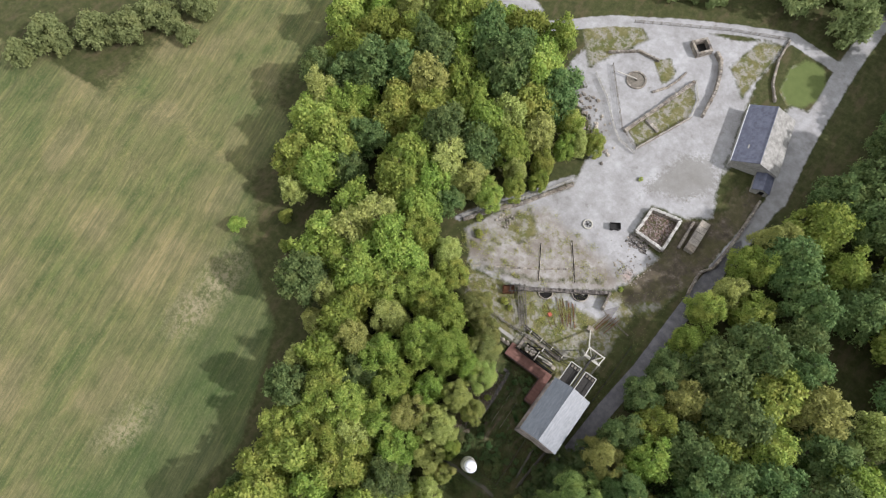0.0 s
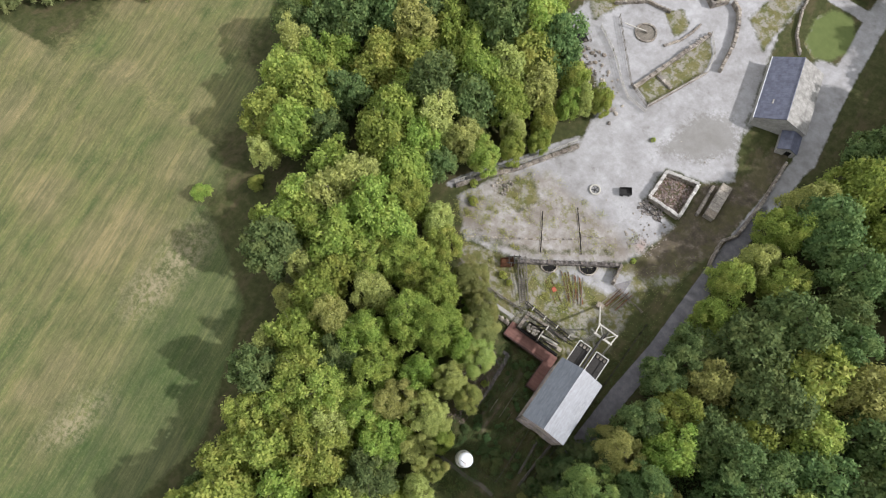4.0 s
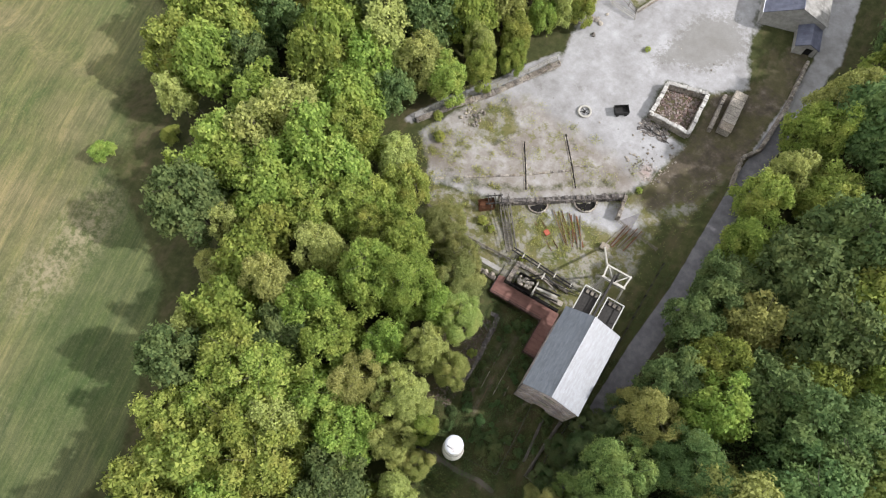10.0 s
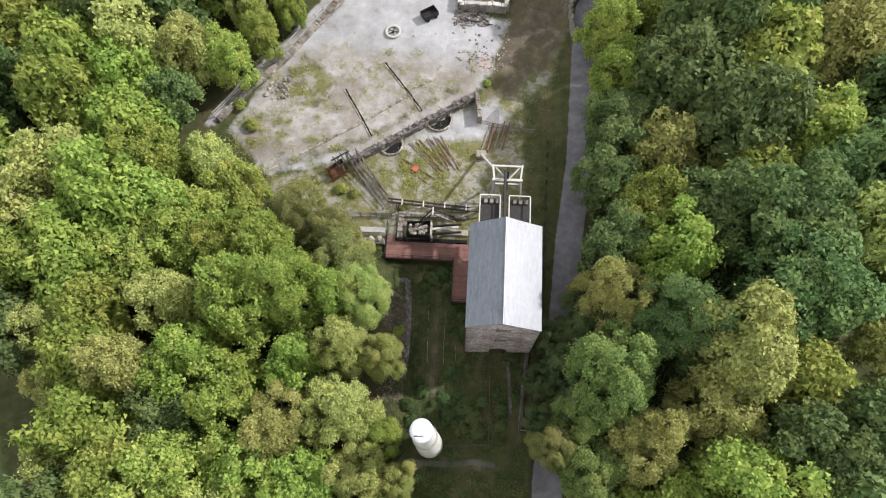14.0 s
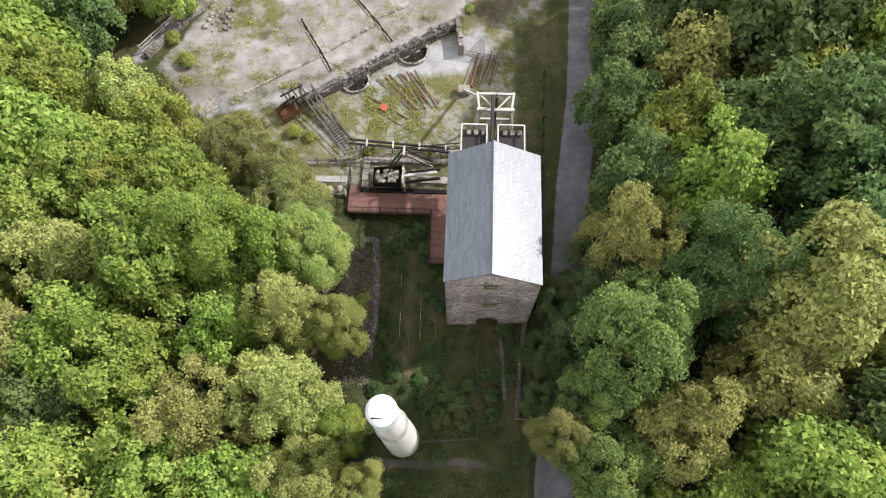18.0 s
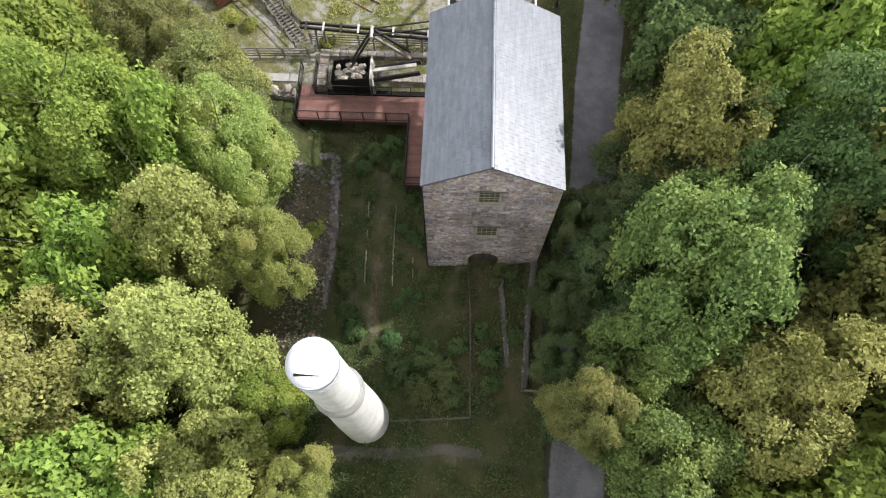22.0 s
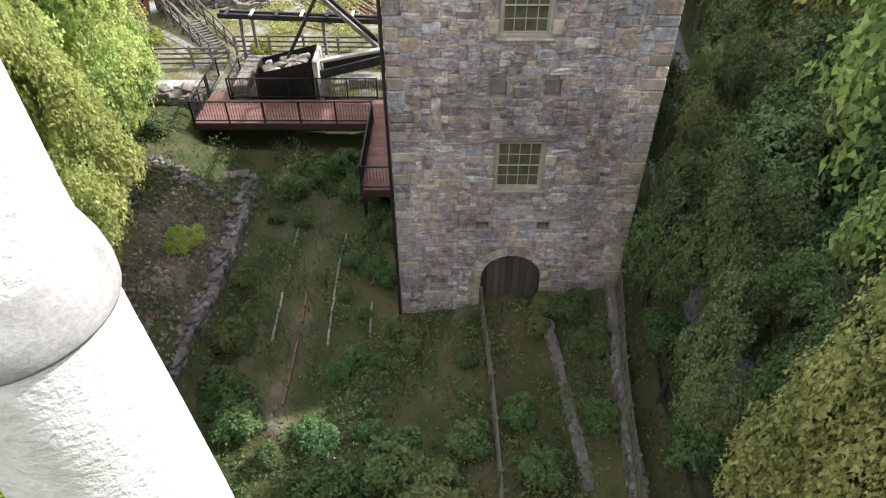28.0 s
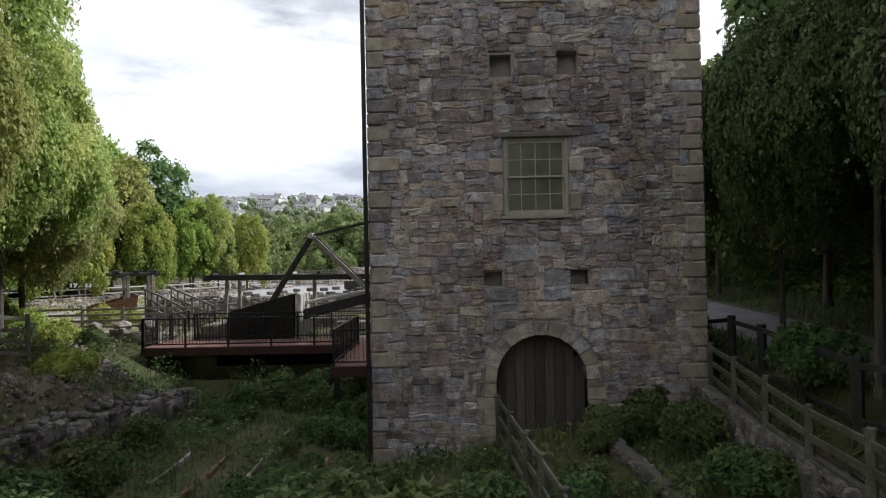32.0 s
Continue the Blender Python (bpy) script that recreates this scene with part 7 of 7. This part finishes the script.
joined_trees("north_trees", "trees beyond the far track", [(g9.uniform(-75, 14), g9.uniform(116, 150), g9.uniform(0.6, 1.05)) for i in range(46)] +
             [(-66 + 50 * i / 15 + g9.uniform(-2, 2), 87 + 19 * i / 15 + g9.uniform(1, 5), g9.uniform(0.28, 0.45)) for i in range(16)], 1, 1.25)


# ---- undergrowth ----
def leaf_cloud(name, pts, size, seed, material, up=0.6):
    g = np.random.default_rng(seed)
    n = len(pts)
    nrm = g.normal(size=(n, 3)) * 0.6 + np.array([0, 0, up])
    nrm /= np.linalg.norm(nrm, axis=1)[:, None]
    a = np.cross(nrm, g.normal(size=(n, 3)))
    a /= np.linalg.norm(a, axis=1)[:, None]
    b = np.cross(nrm, a)
    s = size * g.uniform(0.5, 1.3, n)[:, None]
    a, b = a * s, b * s * 0.55
    v = np.stack([pts - a, pts - b, pts + a, pts + b], 1).reshape(-1, 3)
    return np_mesh(name, v, np.arange(n * 4).reshape(n, 4), material)


def blades(name, pts, h, w, seed, material):
    """Grass blades: bent narrow leaves standing on the ground."""
    g = np.random.default_rng(seed)
    n = len(pts)
    a = g.uniform(0, 6.28, n)
    side = np.stack([np.cos(a), np.sin(a), 0 * a], 1) * w
    lean = g.normal(scale=0.35, size=(n, 3)) * np.array([1, 1, 0])
    hh = (h * g.uniform(0.5, 1.3, n))[:, None]
    mid = pts + lean * hh * 0.3 + np.array([0, 0, 0.55]) * hh
    tip = pts + lean * hh + np.array([0, 0, 0.95]) * hh
    v = np.stack([pts - side, pts + side, mid + side * 0.8, mid - side * 0.8, tip], 1).reshape(-1, 3)
    i = np.arange(n)[:, None] * 5
    f = np.concatenate([i + np.array([[0, 1, 2, 3]]), i + np.array([[3, 2, 4, 4]])])
    quads_ = f[:n]
    tris = i + np.array([[3, 2, 4]])
    me = bpy.data.meshes.new(name)
    me.from_pydata([tuple(p) for p in v], [], [tuple(q) for q in quads_] + [tuple(q) for q in tris])
    me.materials.append(material)
    return me


def sprinkle(poly, n, seed, clump=0.0, avoid=()):
    g = np.random.default_rng(seed)
    xs, ys = [p[0] for p in poly], [p[1] for p in poly]
    P = np.stack([g.uniform(min(xs), max(xs), n), g.uniform(min(ys), max(ys), n)], 1)
    k = poly_sd(P[:, 0], P[:, 1], poly) > 0
    k &= ~((P[:, 0] > -0.15) & (P[:, 0] < 7.5) & (P[:, 1] > -0.15) & (P[:, 1] < 11.2))
    if clump:
        w = np.sin(P[:, 0] * 1.9 + 0.6 * P[:, 1]) * np.sin(P[:, 1] * 1.3 + 1.1) + 0.6 * np.sin(P[:, 0] * 0.8 - P[:, 1] * 0.7)
        k &= g.random(n) < np.clip(0.45 + clump * w, 0.06, 1)
    P = P[k]
    return np.stack([P[:, 0], P[:, 1], height(P[:, 0], P[:, 1])], 1)


PIT_WIDE = [(-9.5, 10.4), (-8.6, -10), (-7, -22), (7.2, -22), (7.4, -9), (8.2, 0), (8.6, 10), (-0.2, 10.4)]
pw = sprinkle(PIT_WIDE, 90000, 31, 0.55)
pw = pw[(pw[:, 0] > -6.7) | (pw[:, 1] < -4) | (pw[:, 1] > 6) | (np.random.default_rng(6).random(len(pw)) < 0.12)]
pw = pw[(np.abs(pw[:, 0] + 3.5) > 0.7) | (np.random.default_rng(5).random(len(pw)) < 0.3) | (pw[:, 1] < -6)]
tall = 0.5 + 0.5 * np.sin(pw[:, 0] * 1.9 + 0.6 * pw[:, 1]) * np.sin(pw[:, 1] * 1.3 + 1.1) + 0.35 * sstep(-5.5, -8, pw[:, 1]) + 0.3 * sstep(4, 8, pw[:, 1])
pw[:, 2] += np.random.default_rng(2).uniform(0, 1, len(pw)) ** 0.9 * (0.06 + 0.5 * np.clip(tall, 0, 1.3) ** 2)
o = tagged(new("weeds", leaf_cloud("weeds", pw, 0.075, 3, M_LEAF["weed"])), "tall dark green weeds covering the pit floor", "weeds", kind="stuff")
fl = pw[::160] + np.array([0, 0, 0.08])
o = tagged(new("small_flowers", leaf_cloud("small_flowers", fl, 0.022, 8, M_FLOWER, 2.0)), "small white flowers among the weeds", "flowers", kind="stuff")
o = tagged(new("long_grass", blades("long_grass", sprinkle(PIT_WIDE, 34000, 33, 0.35), 0.42, 0.011, 4, M_LEAF["weed"])), "long rough grass in the overgrown pit", "grass", kind="stuff")
o = tagged(new("site_grass", blades("site_grass", sprinkle(LOWER, 24000, 35, 0.45), 0.22, 0.014, 5, M_LEAF["olive"])), "tufts of rough yellowish grass on the site", "grass", kind="stuff")
o = tagged(new("front_grass", blades("front_grass", sprinkle([(-7, -14.0), (7.3, -14.0), (7.3, -24), (-7, -24)], 22000, 38, 0.3), 0.3, 0.013, 7, M_LEAF["olive"])), "rough brownish grass in front of the pit", "grass", kind="stuff")
BANK = [(8.3, 30), (8.0, -22), (9.0, -22), (9.2, 0), (10.2, 14), (11.6, 26)]
EBANK = [(11.2, -18), (12.6, 0), (13.8, 14), (15.4, 28), (22, 28), (20, -18)]
o = tagged(new("verge_grass", blades("verge_grass", np.concatenate([sprinkle(BANK, 12000, 36), sprinkle(EBANK, 16000, 37)]), 0.24, 0.013, 6, M_LEAF["weed"])), "rough grass verges beside the path", "grass", kind="stuff")
gr_ = np.random.default_rng(77)
bankrock = Mesh()
for i in range(2400):
    x, y = gr_.uniform(-10.6, -6.8), gr_.uniform(-6.5, 7.2)
    if gr_.random() > 0.35 + 0.65 * sstep(-10.6, -8.2, x):
        continue
    q = gr_.uniform(0.025, 0.085) * (2.2 if gr_.random() < .06 else 1)
    tilt = Euler(tuple(gr_.uniform(-1, 1, 3))).to_matrix().to_4x4()
    bankrock.box(-q, q, -q * .8, q * .8, -q * .5, q * .5, q * .28, Matrix.Translation((x, y, gz(x, y) + q * .2)) @ tilt)
tagged(new("rubble", bankrock.data("rubble")), "loose stone rubble on the bank above the pit", "rubble", kind="stuff").data.materials.append(M_SCREE)
gu = np.random.default_rng(78)
ub = sprinkle([(15.2, -16), (14.8, -4), (16.6, 12), (18.4, 30), (34, 30), (30, -16)], 64000, 79, 0.3)
ub[:, 2] += gu.uniform(0, 1, len(ub)) * (0.6 + 6.0 * sstep(16.5, 26, ub[:, 0]))
tagged(new("undergrowth", leaf_cloud("undergrowth", ub, 0.19, 9, M_LEAF["dark"])), "dense dark undergrowth beneath the trees beside the path", "undergrowth", kind="stuff")
gw = np.random.default_rng(80)
spots = []
for i in range(150):
    x, y = gw.uniform(-31, 0), gw.uniform(15.5, 42)
    if i < 40:
        x, y = gw.uniform(-9.5, -3.5), gw.uniform(20.5, 27)
    elif i < 62:
        x, y = -32 + 8 * gw.random(), 30 - 8 * gw.random()
    n_ = int(gw.uniform(40, 150))
    q = gw.normal(scale=gw.uniform(0.25, 0.7), size=(n_, 2)) + (x, y)
    spots.append(np.stack([q[:, 0], q[:, 1], height(q[:, 0], q[:, 1]) + gw.uniform(0, 0.3, n_)], 1))
tagged(new("site_weeds", leaf_cloud("site_weeds", np.concatenate(spots), 0.09, 11, M_LEAF["olive"])), "patches of low yellow-green weeds on the mine site", "weeds", kind="stuff")
lw = sprinkle([(-17, 3.5), (-9.5, 3.5), (-9.8, 11.4), (-17, 11.8)], 9000, 83, 0.4)
lw[:, 2] += gw.uniform(0, 0.35, len(lw))
tagged(new("bank_weeds", leaf_cloud("bank_weeds", lw, 0.08, 12, M_LEAF["weed"])), "rough weeds and grass on the bank below the deck wall", "weeds", kind="stuff")
SHRUBS = [crown_mesh("foliage", 900 + i, 0.85, 0.0, 1.25, 22, 3000, 0.062, M_LEAF[("weed", "weed", "bright")[i]], 0.3, 0, 5) for i in range(3)]


def shrub(k, x, y, s=1.0, label="leafy green shrub in the overgrown pit", group="shrubs"):
    e = thing("shrub", label, "shrub", Matrix.Translation((x, y, gz(x, y))) @ Euler((0, 0, x * 3)).to_matrix().to_4x4() @ Matrix.Diagonal((s, s, s, 1)), group)
    st_ = Mesh()
    for q in range(4):
        st_.tube((0, 0, -0.05), (0.3 * math.cos(q * 1.7), 0.3 * math.sin(q * 1.7), 0.7), 0.02, 0.008, 5)
    part("stem", st_, M_BARK, e)
    part("foliage", SHRUBS[k], M_LEAF["weed"], e)


SH = random.Random(12)
for x, y, s, k in ((-1.6, -7.4, 1.1, 0), (0.2, -6.6, 1.2, 0), (1.4, -7.8, 1.2, 0), (-0.3, -8.8, 1.15, 0), (1.9, -9.2, 1.0, 1), (-2.2, -5.6, .8, 0), (2.2, -5.9, .8, 0), (3.7, -4.8, .7, 1), (4.2, -6.6, .8, 0), (4.4, -8.3, .8, 1),
                   (-4.4, 8.7, 1.0, 1), (-3.2, 9.6, .9, 0), (-2.6, 7.6, .8, 0), (-5.2, 7.6, .8, 1), (-1.0, 9.0, .9, 0), (-4.6, -5.0, .9, 0), (-5.6, -1.5, .9, 1), (-5.8, 1.2, .7, 0), (-7.8, 1.6, .8, 2), (-5.4, -3.6, .9, 1),
                   (5.0, -0.4, .7, 1), (5.8, -0.8, .75, 1), (4.6, -1.4, .5, 0), (6.2, -2.4, .7, 0), (6.0, -5.2, .7, 0), (-6.2, -6.6, 1.0, 1), (-5.6, -8.4, .9, 0), (-0.6, 4.2, .6, 0), (-0.7, 1.6, .5, 0), (-1.4, -2.2, .5, 0),
                   *[(SH.uniform(-6, 2.4), SH.uniform(-9.5, 9.0), SH.uniform(.3, .6), SH.randrange(2)) for q in range(46)], (8.0, -3.2, .9, 0), (7.9, -7.0, 1.0, 1), (8.2, 2.5, .8, 0), (8.4, 6.5, .8, 1), (8.0, -11, 1.0, 0)):
    if not (-4.4 < x < -2.7 and -5 < y < 7) and not (-0.4 < x < 7.6 and -0.3 < y < 11.4):
        shrub(k, x, y, s)
for x, y, s, k in ((-8.6, 17.6, .7, 2), (-16.5, 19.5, .9, 2), (-14.8, 19.0, .7, 2), (-11.4, 6.8, .5, 2), (-12.8, 7.6, .6, 1), (-14.3, 10.2, 1.2, 2), (-15.9, 10.4, 1.4, 1), (-13.0, 10.0, .9, 2), (-17.6, 11.0, 2.2, 2), (-11.6, 9.6, .7, 1), (-29.3, 28.0, 1.1, 2), (-31.4, 31.0, 1.0, 2), (-8.6, 59.3, .6, 2), (1.2, 36.0, .6, 2)):
    shrub(k, x, y, s, "yellow-green shrub growing on the mine site", "site shrubs")


# ---- distance: wooded hillside with a village ----
def far_woods(n, seed, rmin, rmax, a0, a1, size):
    g = np.random.default_rng(seed)
    V, Fq, base = [], [], 0
    ring = [(math.cos(t), math.sin(t)) for t in [i * math.pi / 3 for i in range(6)]]
    for i in range(n):
        r, a = g.uniform(rmin, rmax), radians(g.uniform(a0, a1))
        x, y = r * math.sin(a), r * math.cos(a)
        z = gz(x, y)
        s = size * g.uniform(.6, 1.4)
        for b in range(2):
            cx, cy, cz = x + g.normal() * s * .45, y + g.normal() * s * .45, z + s * g.uniform(.5, 1.0)
            for h, q in ((-.6, .55), (0, .8), (.5, .6), (.8, .2)):
                for ux, uy in ring:
                    j = g.uniform(.8, 1.2) * s * .62
                    V.append((cx + ux * q * j, cy + uy * q * j, cz + h * s * .6))
            Fq += [(base + k * 6 + m, base + k * 6 + (m + 1) % 6, base + k * 6 + 6 + (m + 1) % 6, base + k * 6 + 6 + m) for k in range(3) for m in range(6)]
            base += 24
    return np_mesh("far_woods", np.array(V), np.array(Fq), M_HAZYLEAF)


gv = np.random.default_rng(54)
spots_v = []
for i in range(190):
    r, a = gv.uniform(165, 330), radians(gv.uniform(-38, 4))
    spots_v.append((r * math.sin(a), r * math.cos(a), gv.uniform(0.8, 1.3)))
joined_trees("valley_trees", "broadleaved trees in the valley beyond the site", spots_v, 2)
spots_e = []
for i in range(130):
    r, a = gv.uniform(92, 175), radians(gv.uniform(24, 64))
    spots_e.append((r * math.sin(a), r * math.cos(a), gv.uniform(0.9, 1.4)))
joined_trees("east_trees", "trees deep in the wood east of the path", spots_e, 2)
tagged(new("valley_woods", far_woods(1300, 51, 320, 480, -75, 60, 8)), "woods in the valley beyond the site", "woods", kind="stuff")
tagged(new("hill_woods", far_woods(1900, 52, 480, 900, -55, 10, 10.5)), "wooded hillside in the distance", "woods", kind="stuff")
tagged(new("village_trees", far_woods(420, 53, 880, 1330, -40, 8, 7)), "scattered trees between the village houses", "woods", kind="stuff")
gh = random.Random(64)
HOUSE_BODY = []
for i in range(3):
    w, l, h = (8, 11, 5.2), (7, 16, 5.0), (9, 9, 7.5)
    w, l, h = ((8, 11, 5.2), (7, 16, 5.0), (9, 9, 7.5))[i]
    wm_ = Mesh().box(-w / 2, w / 2, -l / 2, l / 2, -2, h)
    prism(wm_, [(-w / 2, h), (w / 2, h), (0, h + 2.9)], -l / 2, l / 2)
    rm = Mesh()
    for s in (-1, 1):
        rm.add([(s * (w / 2 + .4), -l / 2 - .3, h - .3), (s * (w / 2 + .4), l / 2 + .3, h - .3), (0, l / 2 + .3, h + 3.05), (0, -l / 2 - .3, h + 3.05),
                (s * (w / 2 + .4), -l / 2 - .3, h), (s * (w / 2 + .4), l / 2 + .3, h), (0, l / 2 + .3, h + 3.35), (0, -l / 2 - .3, h + 3.35)],
               [(0, 1, 2, 3), (4, 7, 6, 5), (0, 4, 5, 1), (0, 3, 7, 4), (1, 5, 6, 2)])
    wins = [(-w / 2 - .06, -w / 2 + .1, -l * .3 + q * l * .3, -l * .3 + q * l * .3 + 1.3, z, z + 1.3) for q in range(3) for z in (.9, 3.3)]
    wins += [(-w * .3 + q * w * .35, -w * .3 + q * w * .35 + 1.3, -l / 2 - .06, -l / 2 + .1, z, z + 1.3) for q in range(2) for z in (.9, 3.3)]
    ch_ = Mesh().box(-.6, .6, l * .3, l * .3 + 1.2, h + 2, h + 4.4)
    HOUSE_BODY.append((wm_.data("wall"), rm.data("roof"), [Mesh().box(*q).data("window") for q in wins], ch_.data("chimney")))
for i in range(190):
    a = radians(gh.uniform(-34, -1))
    r = gh.uniform(890, 1290) if gh.random() < .93 else gh.uniform(640, 890)
    x, y = r * math.sin(a), r * math.cos(a)
    wm_, rm_, wi_, cm_ = HOUSE_BODY[i % 3]
    sc = gh.uniform(1.0, 1.5)
    e = thing("village_house", "pale distant house on the wooded hillside", "house", Matrix.Translation((x, y, gz(x, y))) @ Euler((0, 0, gh.uniform(-.6, .6) + (1.57 if i % 2 else 0))).to_matrix().to_4x4() @ Matrix.Diagonal((sc, sc, sc, 1)), "village houses")
    part("wall", wm_, M_HOUSEWALL, e)
    rf = part("roof", rm_, M_HOUSEROOF, e)
    part("chimney", cm_, M_HOUSEROOF, rf)
    for q in wi_:
        part("window", q, M_BLACK, e)
